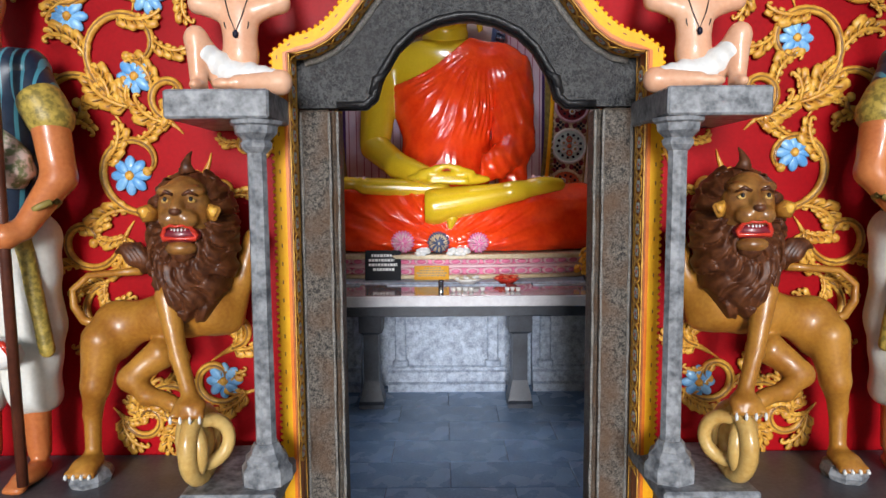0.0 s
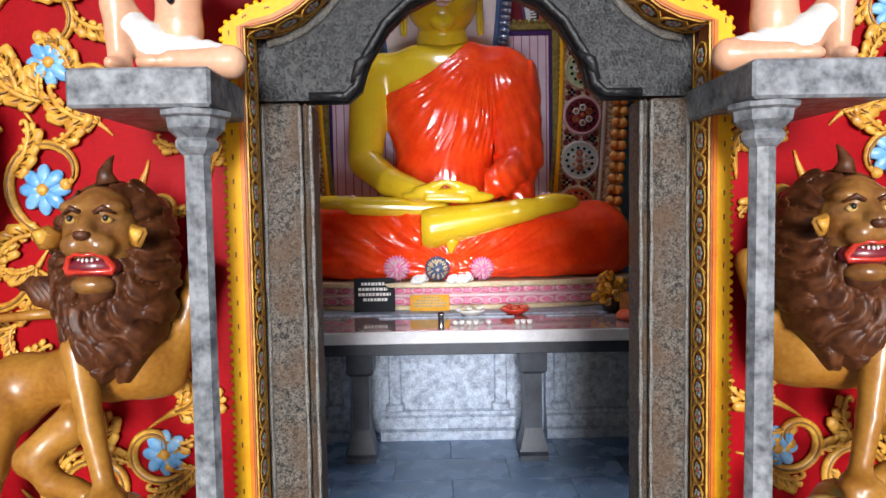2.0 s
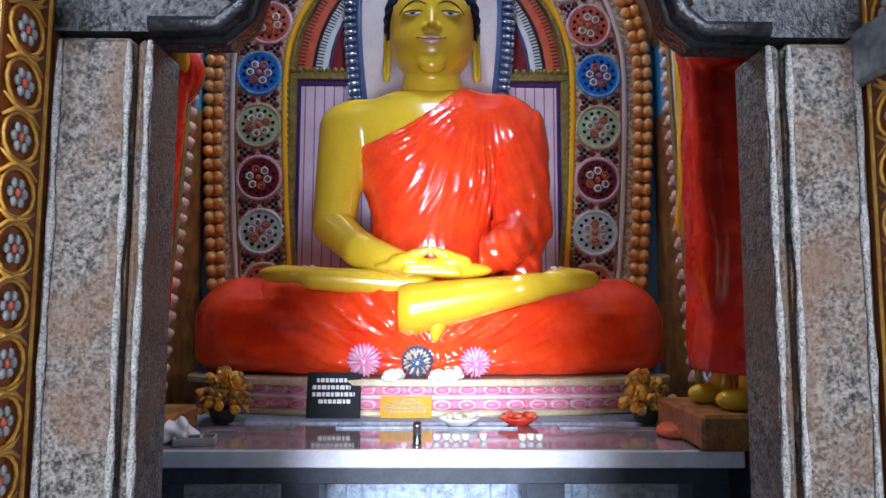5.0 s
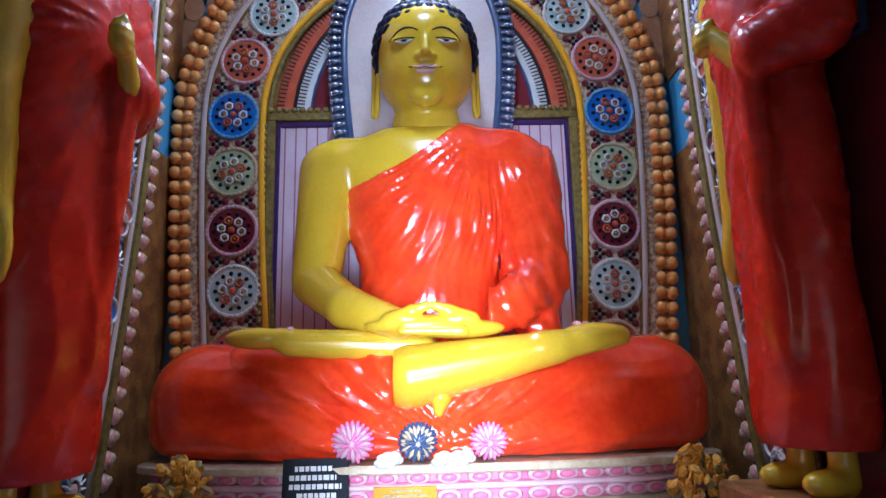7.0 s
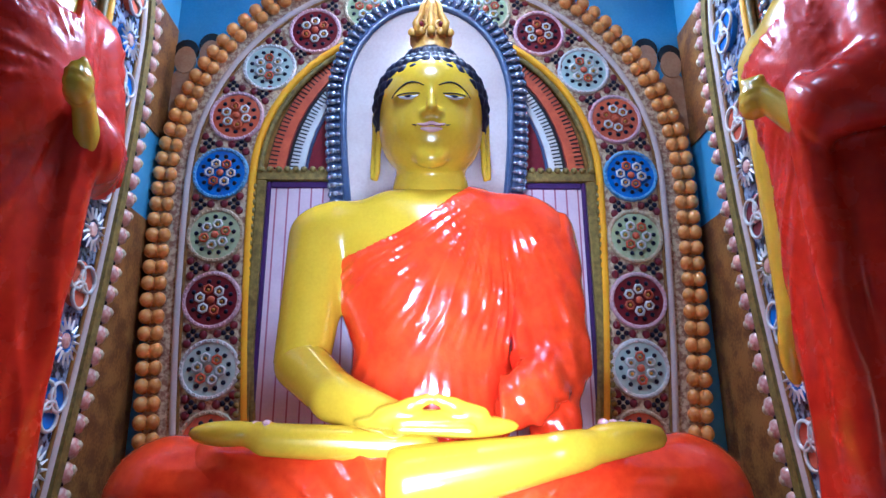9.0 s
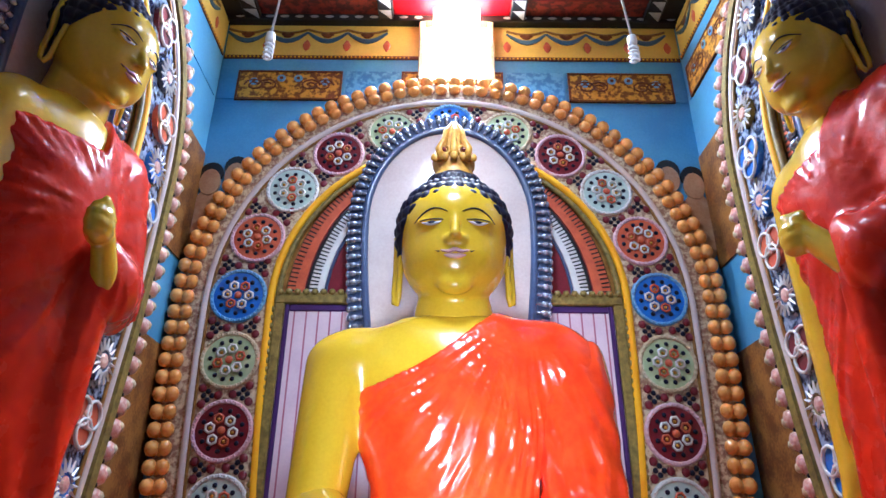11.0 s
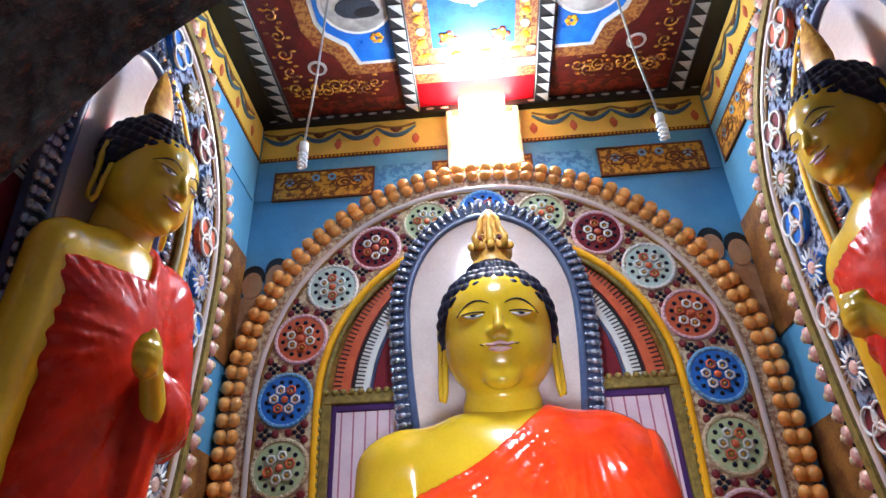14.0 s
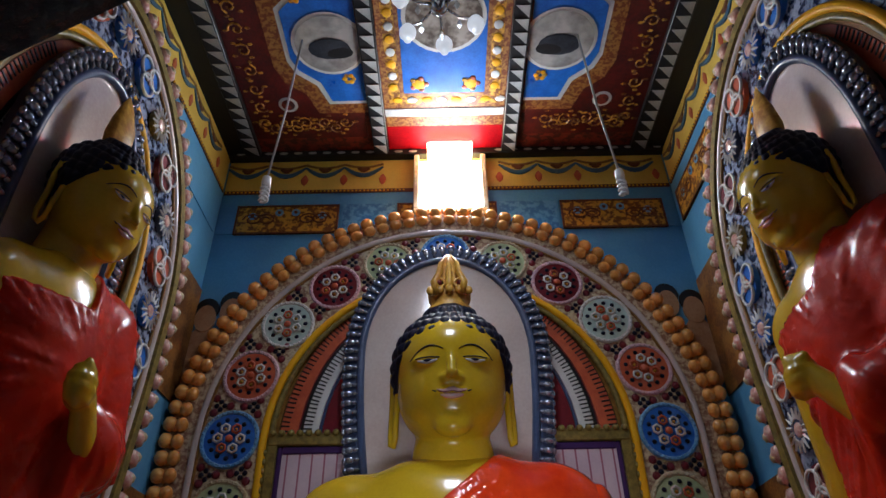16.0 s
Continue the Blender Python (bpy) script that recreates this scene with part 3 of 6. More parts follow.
def ceiling_disc(cx, cy, r, i, drop, n=28):
    g.add([(cx + r * math.cos(2 * math.pi * k / n), cy + r * math.sin(2 * math.pi * k / n), CEIL - drop) for k in range(n)], [list(range(n))], i)


mid0, mid1 = CX - 0.44, CX + 0.43
for y0, y1 in ((3.1, 4.6), (4.62, 5.92)):
    # middle bay: blue field in a flowered border
    flat_panel(mid0, mid1, y0, y1, 1, 0.004)
    flat_panel(mid0 + 0.04, mid1 - 0.04, y0 + 0.04, y1 - 0.04, 2, 0.008)
    flat_panel(mid0 + 0.12, mid1 - 0.12, y0 + 0.12, y1 - 0.12, 1, 0.012)
    flat_panel(mid0 + 0.15, mid1 - 0.15, y0 + 0.15, y1 - 0.15, 3, 0.016)
    cy = (y0 + y1) / 2
    ceiling_disc(CX, cy - 0.12, 0.272, 4, 0.020)
    ceiling_disc(CX, cy - 0.12, 0.245, 6, 0.024)
    for sx in (-1, 1):
        for sy in (-1, 1):
            g.add(*ball((CX + sx * 0.18, cy + sy * 0.42, CEIL - 0.018), (0.05, 0.05, 0.008)), 5)
            for q in range(5):
                g.add(*ball((CX + sx * 0.18 + 0.05 * math.cos(q * 1.26), cy + sy * 0.42 + 0.05 * math.sin(q * 1.26), CEIL - 0.018), (0.022, 0.022, 0.008), 6, 4), 2 if q % 2 else 8)
    for k in range(int((y1 - y0 - 0.1) / 0.1)):
        for sx in (mid0 + 0.08, mid1 - 0.08):
            g.add(*ball((sx, y0 + 0.1 + 0.1 * k, CEIL - 0.010), (0.032, 0.036, 0.006)), 4 if k % 2 else 5)
    for k in range(8):
        for sy in (y0 + 0.08, y1 - 0.08):
            g.add(*ball((mid0 + 0.1 + 0.105 * k, sy, CEIL - 0.010), (0.038, 0.028, 0.006)), 4 if k % 2 else 5)
    # side bays: red ornament round a blue field with a round landscape
    for side in (-1, 1):
        x0, x1 = sorted((CX + side * 0.56, CX + side * 1.48))
        flat_panel(x0, x1, y0 - 0.02, y1 + 0.34, 7, 0.004)
        flat_panel(x0 + 0.03, x1 - 0.03, y0 + 0.02, y1 + 0.28, 14, 0.008)
        xa, xb = CX + side * 0.562, CX + side * 1.06
        inx = CX + side * 0.89
        y2 = y1 + 0.10
        g.add([(xa, y0 + 0.04, CEIL - 0.010), (inx + side * 0.10, y0 + 0.04, CEIL - 0.010), (inx + side * 0.10, y0 + 0.25, CEIL - 0.010), (xb + side * 0.10, y0 + 0.40, CEIL - 0.010), (xb + side * 0.10, y2 - 0.50, CEIL - 0.010),
               (xb + side * 0.05, y2 - 0.36, CEIL - 0.010), (inx + side * 0.09, y2 - 0.25, CEIL - 0.010), (inx + side * 0.03, y2 - 0.07, CEIL - 0.010), (xa, y2 - 0.07, CEIL - 0.010)], [list(range(9))], 12)
        g.add([(xa, y0 + 0.1, CEIL - 0.012), (inx, y0 + 0.1, CEIL - 0.012), (inx, y0 + 0.3, CEIL - 0.012), (xb, y0 + 0.45, CEIL - 0.012), (xb, y2 - 0.55, CEIL - 0.012),
               (xb - side * 0.04, y2 - 0.44, CEIL - 0.012), (inx, y2 - 0.33, CEIL - 0.012), (inx - side * 0.06, y2 - 0.16, CEIL - 0.012), (xa, y2 - 0.16, CEIL - 0.012)], [list(range(9))], 4)
        g.add([(xa, y0 + 0.13, CEIL - 0.016), (inx - side * 0.03, y0 + 0.13, CEIL - 0.016), (inx - side * 0.03, y0 + 0.32, CEIL - 0.016), (xb - side * 0.03, y0 + 0.47, CEIL - 0.016), (xb - side * 0.03, y2 - 0.57, CEIL - 0.016),
               (xb - side * 0.07, y2 - 0.47, CEIL - 0.016), (inx - side * 0.03, y2 - 0.36, CEIL - 0.016), (inx - side * 0.085, y2 - 0.19, CEIL - 0.016), (xa, y2 - 0.19, CEIL - 0.016)], [list(range(9))], 3)
        ceiling_disc(CX + side * 0.755, cy + 0.07, 0.245, 4, 0.020)
        ceiling_disc(CX + side * 0.755, cy + 0.07, 0.222, 9, 0.024)
        g.add(*ball((CX + side * 0.755, cy + 0.10, CEIL - 0.026), (0.14, 0.085, 0.004), 14, 6), 13)
        g.add(*ball((CX + side * 0.70, cy + 0.13, CEIL - 0.027), (0.10, 0.05, 0.004), 12, 6), 10)
        for fx, fy in ((0.66, 0.36), (0.92, -0.28), (0.64, -0.36)):
            for q in range(6):
                g.add(*ball((CX + side * fx + 0.03 * math.cos(q * 1.05), cy + fy + 0.03 * math.sin(q * 1.05), CEIL - 0.018), (0.02, 0.02, 0.006), 6, 4), 5 if q % 2 else 2)
        ceiling_disc(CX + side * 1.13, y1 - 0.06, 0.07, 4, 0.012, 16)
        ceiling_disc(CX + side * 1.13, y1 - 0.06, 0.048, 7, 0.016, 16)
        # gold tendrils on the red
        for k in range(9):
            for u, v in ((1.33, y0 + 0.10 + 0.165 * k), (0.74 + 0.075 * k, y1 + 0.12 + 0.05 * (k % 2))):
                ring = [(CX + side * u + (0.055 - 0.0045 * q) * math.cos(q * 0.75 + k), v + (0.055 - 0.0045 * q) * math.sin(q * 0.75 + k), CEIL - 0.011) for q in range(11)]
                g.add(*tube(ring, 0.008, 4), 2)
                for q in range(4):
                    g.add(*ball((CX + side * u + 0.075 * math.cos(q * 1.6 + k), v + 0.075 * math.sin(q * 1.6 + k), CEIL - 0.011), (0.020, 0.012, 0.004), 6, 4), 2)
# painted strip between the bays and the window
flat_panel(mid0, mid1, 5.93, 6.0, 4, 0.008)
flat_panel(mid0, mid1, 6.0, 6.10, 1, 0.006)
flat_panel(mid0, mid1, 6.10, 6.36, 11, 0.006)
ceiling = thing("ceiling", "painted coffered ceiling with blue fields and round landscapes", "ceiling", kind="structure",
                data=g.mesh("ceiling", [CEIL_RED, CEIL_GOLD, SCROLL, BLUE, WHITE, YELLOW, PHOTO_BROWN, CEIL_RED, CORAL, PHOTO, BLACK, RED, CEIL_GOLD, TABLE_LEG, CEIL_FIELD]))
# dark cornice and toothed beams
for x0, x1, name in ((WALL_L, WALL_L + 0.22, "cornice"), (WALL_R - 0.22, WALL_R, "cornice")):
    thing(name, "black recessed cornice along the ceiling edge", "cornice", kind="structure", data=mesh_of(name, *slab(x0, x1, 3.14, WALL_B - 0.002, CEIL - 0.03, CEIL - 0.002, 0), BLACK))
for x, w in ((CX - 0.50, 0.055), (CX + 0.49, 0.055), (CX - 1.50, 0.06), (CX + 1.50, 0.06)):
    beam = thing("ceiling_beam", "dark ceiling beam painted with pale triangular teeth", "beam", kind="structure", data=mesh_of("ceiling_beam", *slab(x - w, x + w, 3.14, WALL_B - 0.03, CEIL - 0.05, CEIL - 0.001, 0.004), BLACK))
    tooth = mesh_of("tooth", [(-w * 0.8, -0.045, 0), (w * 0.8, -0.045, 0), (w * 0.8, 0.045, 0), (-w * 0.8, -0.045, 0.004), (w * 0.8, -0.045, 0.004), (w * 0.8, 0.045, 0.004)], [(0, 2, 1), (3, 4, 5), (0, 1, 4, 3), (1, 2, 5, 4), (2, 0, 3, 5)], TOOTH)
    for k in range(32):
        link("tooth", tooth, beam, pose(x, 3.2 + 0.1 * k, CEIL - 0.0545))
edge_beam = thing("ceiling_beam", "narrow dark beam with pale motifs along the back wall", "beam", kind="structure", data=mesh_of("ceiling_beam", *slab(WALL_L, WALL_R, WALL_B - 0.075, WALL_B - 0.002, CEIL - 0.06, CEIL - 0.001, 0.004), BLACK))
for k in range(30):
    if abs(k - 14.7) > 2.6:
        link("motif", mesh_of("motif", *ball((0, 0, 0), (0.034, 0.004, 0.013)), TOOTH), edge_beam, pose(WALL_L + 0.1 + 0.112 * k, WALL_B - 0.078, CEIL - 0.032))


def frieze(wall, m, length, gap=None):
    """Painted bands under the ceiling: yellow with garlands, then blue with orange scroll panels. Runs along x in its own space, facing -y."""
    keep = (lambda x: True) if gap is None else (lambda x: not gap[0] < x < gap[1])
    h = length / 2
    link("frieze", Geo().add(*slab(-h, h, -0.010, 0.0, CEIL - 0.37, CEIL - 0.05, 0), 0).mesh("frieze", [FRIEZE]), wall, m, "yellow frieze painted with garlands")
    g = Geo().add(*slab(-h, h, -0.016, 0.0, CEIL - 0.385, CEIL - 0.355, 0), 0)
    for k in range(int(length / 0.03)):
        x = -h + 0.015 + 0.03 * k
        if keep(x):
            g.add(*ball((x, -0.016, CEIL - 0.37), 0.008, 6, 4), 1)
    link("bead_line", g.mesh("bead_line", [BROWN, YELLOW]), wall, m)
    for k in range(int(length / 0.30) + 1):
        x = -h + 0.30 * k
        if x + 0.3 <= h and keep(x) and keep(x + 0.30):
            line = [(x + 0.30 * t / 8, -0.014, CEIL - 0.13 - 0.085 * math.sin(math.pi * t / 8)) for t in range(9)]
            link("garland", mesh_of("garland", *tube(line, [0.010 + 0.014 * math.sin(math.pi * t / 8) for t in range(9)], 5, flat=0.4), TEAL), wall, m)
            line = [(x + 0.30 * t / 8, -0.012, CEIL - 0.10 - 0.035 * math.sin(math.pi * t / 8)) for t in range(9)]
            link("ribbon", mesh_of("ribbon", *tube(line, 0.012, 5, flat=0.4), GOLD_DARK), wall, m)
            link("blossom", Geo().add(*ball((x + 0.15, -0.012, CEIL - 0.16), (0.035, 0.006, 0.025))).add(*ball((x + 0.12, -0.012, CEIL - 0.145), (0.02, 0.006, 0.02))).add(*ball((x + 0.18, -0.012, CEIL - 0.145), (0.02, 0.006, 0.02))).mesh("blossom", [BROWN]), wall, m)
        if keep(x) and abs(x) < h:
            link("pendant", mesh_of("pendant", *turned([(0.004, -0.075), (0.022, -0.05), (0.030, -0.015), (0.018, 0.012), (0.006, 0.03)], 8, 0.3), CORAL), wall, m @ pose(x, -0.012, CEIL - 0.235))
    link("blue_band", mesh_of("blue_band", *slab(-h, h, -0.008, 0, CEIL - 0.75, CEIL - 0.386, 0), SKYBLUE), wall, m)
    for x0, x1, ma, name in ((-1.56, -0.80, SCROLL, "scroll_panel"), (0.84, 1.60, SCROLL, "scroll_panel"), (-0.37, 0.37, SCROLL, "scroll_panel"), (-0.77, -0.39, BLUE_PANEL, "blue_panel"), (0.39, 0.81, BLUE_PANEL, "blue_panel")):
        if x0 > -h and x1 < h:
            g = Geo().add(*slab(x0, x1, -0.014, 0, CEIL - 0.76, CEIL - 0.50, 0), 0)
            if ma is SCROLL:
                for a, b, c, d in ((x0, x1, 0.76, 0.745), (x0, x1, 0.515, 0.50), (x0, x0 + 0.015, 0.76, 0.5), (x1 - 0.015, x1, 0.76, 0.5)):
                    g.add(*slab(a, b, -0.018, -0.004, CEIL - c, CEIL - d, 0), 1)
                for q in (0.16, 0.42, 0.58, 0.84):
                    x = x0 + q * (x1 - x0)
                    g.add(*disc(x, CEIL - 0.60 + 0.03 * (q in (0.42, 0.58)), 0.032, -0.018, -0.01, 10), 2)
                    g.add(*disc(x, CEIL - 0.60 + 0.03 * (q in (0.42, 0.58)), 0.014, -0.021, -0.01, 8), 1)
                for s in (-1, 1):
                    for sg in (0.2, 0.33):
                        xm = (x0 + x1) / 2 + s * sg * (x1 - x0) / 1
                        line = [(xm + (0.075 - 0.004 * t) * math.cos(0.7 * t) * s, -0.016, CEIL - 0.63 + (0.055 - 0.003 * t) * math.sin(0.7 * t)) for t in range(14)]
                        g.add(*tube(line, 0.008, 5, flat=0.5), 1)
            link(name, g.mesh(name, [ma, BROWN, PALEBLUE]), wall, m)


frieze(wall_back, pose(CX, WALL_B, 0), 2 * 1.69, (-0.30, 0.32))
frieze(wall_left, pose(WALL_L, 4.78, 0, 0, 0, 90), 3.2)
frieze(wall_right, pose(WALL_R, 4.78, 0, 0, 0, -90), 3.2)

# bright window high in the back wall
window = thing("window_1", "bright narrow window with white glass above the arch", "window", pose(CX + 0.03, WALL_B, 0), kind="structure")
link("pane", mesh_of("pane", *slab(-0.235, 0.235, -0.045, -0.03, 4.93, 5.38, 0.003), GLOW), window, label="glowing white glass")
link("pane", mesh_of("pane", *slab(-0.17, 0.17, -0.19, -0.03, 5.40, 5.46, 0.01), GLOW_WARM), window, label="glowing warm glass strip")
for x0, x1 in ((-0.278, -0.238), (0.238, 0.278)):
    link("window_frame", mesh_of("window_frame", *slab(x0, x1, -0.07, 0, 4.91, 5.44, 0.006), CREAM), window)
link("window_sill", mesh_of("window_sill", *slab(-0.278, 0.278, -0.07, 0, 4.885, 4.915, 0.006), CREAM), window)


# ---- arch backdrops: the large one behind the seated statue, two on the side walls ----
def flower_cluster(r):
    """A round bunch of small painted blossoms."""
    g = Geo()
    for k in range(13):
        a = 2 * math.pi * k / 13
        g.add(*ball((0.74 * r * math.cos(a), 0, 0.76 * r * math.sin(a)), (0.095 * r, 0.008, 0.095 * r), 6, 4), 1)
    for k in range(6):
        a = 2 * math.pi * k / 6 + 0.4
        g.add(*tube([(0.44 * r * math.cos(a) + 0.17 * r * math.cos(q * 1.05), -0.008, 0.44 * r * math.sin(a) + 0.17 * r * math.sin(q * 1.05)) for q in range(6)], 0.055 * r, 4, True), 0 if k % 3 else 2)
        g.add(*ball((0.42 * r * math.cos(a), -0.006, 0.42 * r * math.sin(a)), (0.07 * r, 0.01, 0.07 * r), 6, 4), 3)
    g.add(*ball((0, -0.006, 0), (0.16 * r, 0.014, 0.16 * r), 8, 4), 2)
    return g


CLUSTER = flower_cluster(0.150).mesh("blossoms", [WHITE, HAIR, CORAL, GOLD], True)


def medallion(parent, m, r, field, rim):
    ring = [(r * math.cos(2 * math.pi * k / 24), 0, r * math.sin(2 * math.pi * k / 24)) for k in range(24)]
    g = Geo().add(*disc(0, 0, r, -0.004, 0.012), 0).add(*tube(ring, 0.014, 6, True), 1)
    for k in range(32):
        a = 2 * math.pi * k / 32
        g.add(*ball((r * math.cos(a), -0.012, r * math.sin(a)), 0.009, 5, 4), 1)
    md = link("medallion", g.mesh("medallion", [field, rim]), parent, m, "round flower medallion")
    link("blossoms", CLUSTER, md, pose(0, -0.008, 0, 0, random.uniform(0, 360), 0))
    return md


def halo(thing_, cx, z0, w0, w1, top, y, lift):
    """The keyhole halo behind a head: pearl field, dark rim and a line of silver beads."""
    line = arch(w0, w1, z0, z0 + 0.62 * (top - z0), top, 24, 8, cx)
    link("halo", mesh_of("halo", *sheet(line, y, y + 0.03), HALO), thing_, label="pearl white halo")
    link("halo_rim", mesh_of("halo_rim", *tube([(x, y - 0.008, z) for x, z in line], 0.024, 6), NAVY, smooth=True), thing_)
    outer = grown(line, 0.055)
    b = Geo().add(*ball((0, 0, 0.015), (0.020, 0.02, 0.026), 7, 5)).add(*ball((0, 0.0, -0.02), (0.012, 0.014, 0.02), 6, 4)).add(*ball((0, 0.005, 0.045), (0.024, 0.016, 0.014), 6, 4)).mesh("bead", [SILVER], True)
    link("bead_ground", mesh_of("bead_ground", *strip(grown(line, 0.02), grown(line, 0.105), y - 0.004, y + 0.03), NAVY), thing_)
    for x, z, a in spaced(outer, 0.056):
        link("bead", b, thing_, pose(x, y - 0.018, z, 0, -a, 0))


def rainbow(thing_, cx, w, z0, top, y, in_w):
    """Coloured bands of flame round the halo, each with a comb of fine lines."""
    bands = ((0.0, 0.045, YELLOW), (0.05, 0.08, GOLD_DARK), (0.085, 0.19, CORAL), (0.20, 0.215, BLACK), (0.22, 0.31, WHITE), (0.315, 0.33, NAVY), (0.335, 0.46, MAROON), (0.47, 0.56, OLIVE))
    for a, b, ma in bands:
        la, lb = [arch(w - q, w - q, z0, z0 + 0.02, top - 0.9 * q, 24, 1, cx) for q in (a, b)]
        link("painted_band", mesh_of("painted_band", *strip(lb, la, y - 0.006, y + 0.01), ma), thing_)
    comb = mesh_of("comb_line", *slab(-0.004, 0.004, -0.003, 0.003, -0.05, 0.0, 0), BLACK)
    for q, gap in ((0.085, 0.030), (0.22, 0.026), (0.47, 0.03)):
        for x, z, a in spaced(arch(w - q, w - q, z0, z0 + 0.02, top - 0.9 * q, 24, 1, cx), gap):
            if abs(x - cx) > in_w:
                link("comb_line", comb, thing_, pose(x, y - 0.007, z, 0, -a, 0))


def backdrop(m, label, hb, hm, z0, zs, top, width, knob, knob_gap, fields, band=None, bare=False):
    """An arch backdrop in its own space, facing -y."""
    bd = thing("arch_backdrop", label, "backdrop", m)
    line = arch(hb, hm, z0, zs, top)
    ring = grown(line, -0.5 * width + 0.11)
    inner = grown(line, -width)
    link("medallion_band", mesh_of("medallion_band", *strip(inner, line, -0.05, 0.02), band or BAND_FLORAL), bd, label="cream band set with flower medallions")
    link("moulding", mesh_of("moulding", *tube([(x, -0.055, z) for x, z in ring], 0.022, 8), HALO, smooth=True), bd)
    link("moulding", mesh_of("moulding", *tube([(x, -0.055, z) for x, z in grown(line, -0.5 * width + 0.085)], 0.010, 6), GOLD_DARK, smooth=True), bd)
    link("gold_moulding", mesh_of("gold_moulding", *tube([(x, -0.055, z) for x, z in inner], 0.024, 8), YELLOW, smooth=True), bd)
    link("dotted_line", mesh_of("dotted_line", *tube([(x, -0.05, z) for x, z in grown(line, -width - 0.04)], 0.020, 6), OLIVE, smooth=True), bd)
    for x, z, a in spaced(grown(line, -0.035), knob_gap):
        link("knob", knob, bd, pose(x, -0.07, z, 0, -a, 0))
    mid = grown(line, -0.65 * width)
    n = len(fields)
    total = sum(math.hypot(b[0] - a[0], b[1] - a[1]) for a, b in zip(mid, mid[1:]))
    dot = mesh_of("dot", *ball((0, 0, 0), (0.026, 0.012, 0.026), 7, 4), MAROON, smooth=True)
    leaf = Geo()
    for q in range(4):
        leaf.add(*ball((0.024 * math.cos(q * 1.57), 0, 0.024 * math.sin(q * 1.57)), (0.016, 0.008, 0.016), 6, 4))
    leaf = leaf.mesh("dark_leaf", [HAIR], True)
    r = 0.285 * width
    for k, (x, z, a) in enumerate(spaced(mid, total / n)):
        field, rim = fields[k if k < n / 2 else n - 1 - k]
        if bare:
            continue
        medallion(bd, pose(x, -0.056, z), r, field, rim)
        ca, sa = math.cos(radians(a)), math.sin(radians(a))
        h = total / n / 2
        for s in (-1, 1):
            q = 0.62 * r * s
            link("dark_leaf", leaf, bd, pose(x + h * ca - q * sa, -0.054, z + h * sa + q * ca))
            for e, w in ((0.045, 1.15), (-0.045, 1.15), (0.0, 0.35)):
                q2 = w * 0.72 * r * s
                link("dot", dot, bd, pose(x + (h + e) * ca - q2 * sa, -0.054, z + (h + e) * sa + q2 * ca))
    return bd, inner


g = Geo().add(*ball((0, -0.004, 0.034), (0.047, 0.045, 0.040), 9, 6)).add(*ball((0, 0.0, -0.034), (0.045, 0.040, 0.036), 8, 6)).add(*ball((0, 0.01, 0.0), (0.042, 0.02, 0.05), 6, 4))
KNOB_MESH = g.mesh("knob", [KNOB], True)
g = Geo().add(*ball((0, 0, 0), (0.052, 0.040, 0.044), 8, 6), 0).add(*ball((-0.012, -0.02, 0.014), (0.028, 0.026, 0.022), 7, 5), 1).add(*ball((0.05, 0, -0.02), (0.014, 0.02, 0.02), 6, 4), 2)
PINK_KNOB = g.mesh("knob", [KNOB_PINK, CREAM, HAIR], True)

F = [(MINT, CREAM), (CORAL, CREAM), (MINT, WHITE), (MAROON, PINK_PALE), (GREEN, CREAM), (BLUE, PALEBLUE), (CORAL, PINK_PALE), (MINT, WHITE), (MAROON, PINK_PALE), (GREEN, CREAM), (BLUE, PALEBLUE)]
F = F + F[-2::-1]
bd, inner = backdrop(pose(CX - 0.02, WALL_B - 0.03, 0), "orange-knobbed arch backdrop with colourful flower medallions on the back wall", 1.50, 1.635, 1.0, 3.20, 4.84, 0.56, KNOB_MESH, 0.098, F)
rainbow(bd, 0, 1.08, 3.16, 4.36, -0.02, 0.58)
link("backing", mesh_of("backing", *sheet(arch(1.14, 1.14, 0.9, 3.2, 4.38), -0.012, 0.02), MAROON), bd)
link("panel", mesh_of("panel", *slab(-1.035, 1.035, -0.05, 0.01, 0.9, 3.16, 0.004), PANEL), bd, label="pink striped throne panel")
for x0, x1, z0, z1, ma, d in ((-1.04, -0.985, 0.9, 3.17, OLIVE, 0.07), (0.985, 1.04, 0.9, 3.17, OLIVE, 0.07), (-1.04, -0.5, 3.165, 3.235, OLIVE, 0.075), (0.5, 1.04, 3.165, 3.235, OLIVE, 0.075), (-0.983, -0.955, 0.9, 3.163, PURPLE, 0.06), (0.955, 0.983, 0.9, 3.163, PURPLE, 0.06), (-0.955, -0.48, 3.12, 3.163, PURPLE, 0.06), (0.48, 0.955, 3.12, 3.163, PURPLE, 0.06)):
    link("panel_frame", mesh_of("panel_frame", *slab(x0, x1, -d, 0.01, z0, z1, 0.006), ma), bd)
scallop = mesh_of("scallop", *ball((0, 0, 0), (0.022, 0.014, 0.020), 6, 4), OLIVE, smooth=True)
for s in (-1, 1):
    for k in range(9):
        link("scallop", scallop, bd, pose(s * (0.60 + 0.052 * k), -0.08, 3.235))
for k in range(40):
    for s in (-1, 1):
        link("scallop", scallop, bd, pose(s * 1.055, -0.06, 1.1 + 0.052 * k))
halo(bd, 0.0, 2.6, 0.42, 0.53, 4.40, -0.095, 0)

SMALL_BLOSSOM = mesh_of("small_blossom", *ball((0, 0, 0), (0.016, 0.008, 0.016), 6, 4), KNOB_PINK, smooth=True)
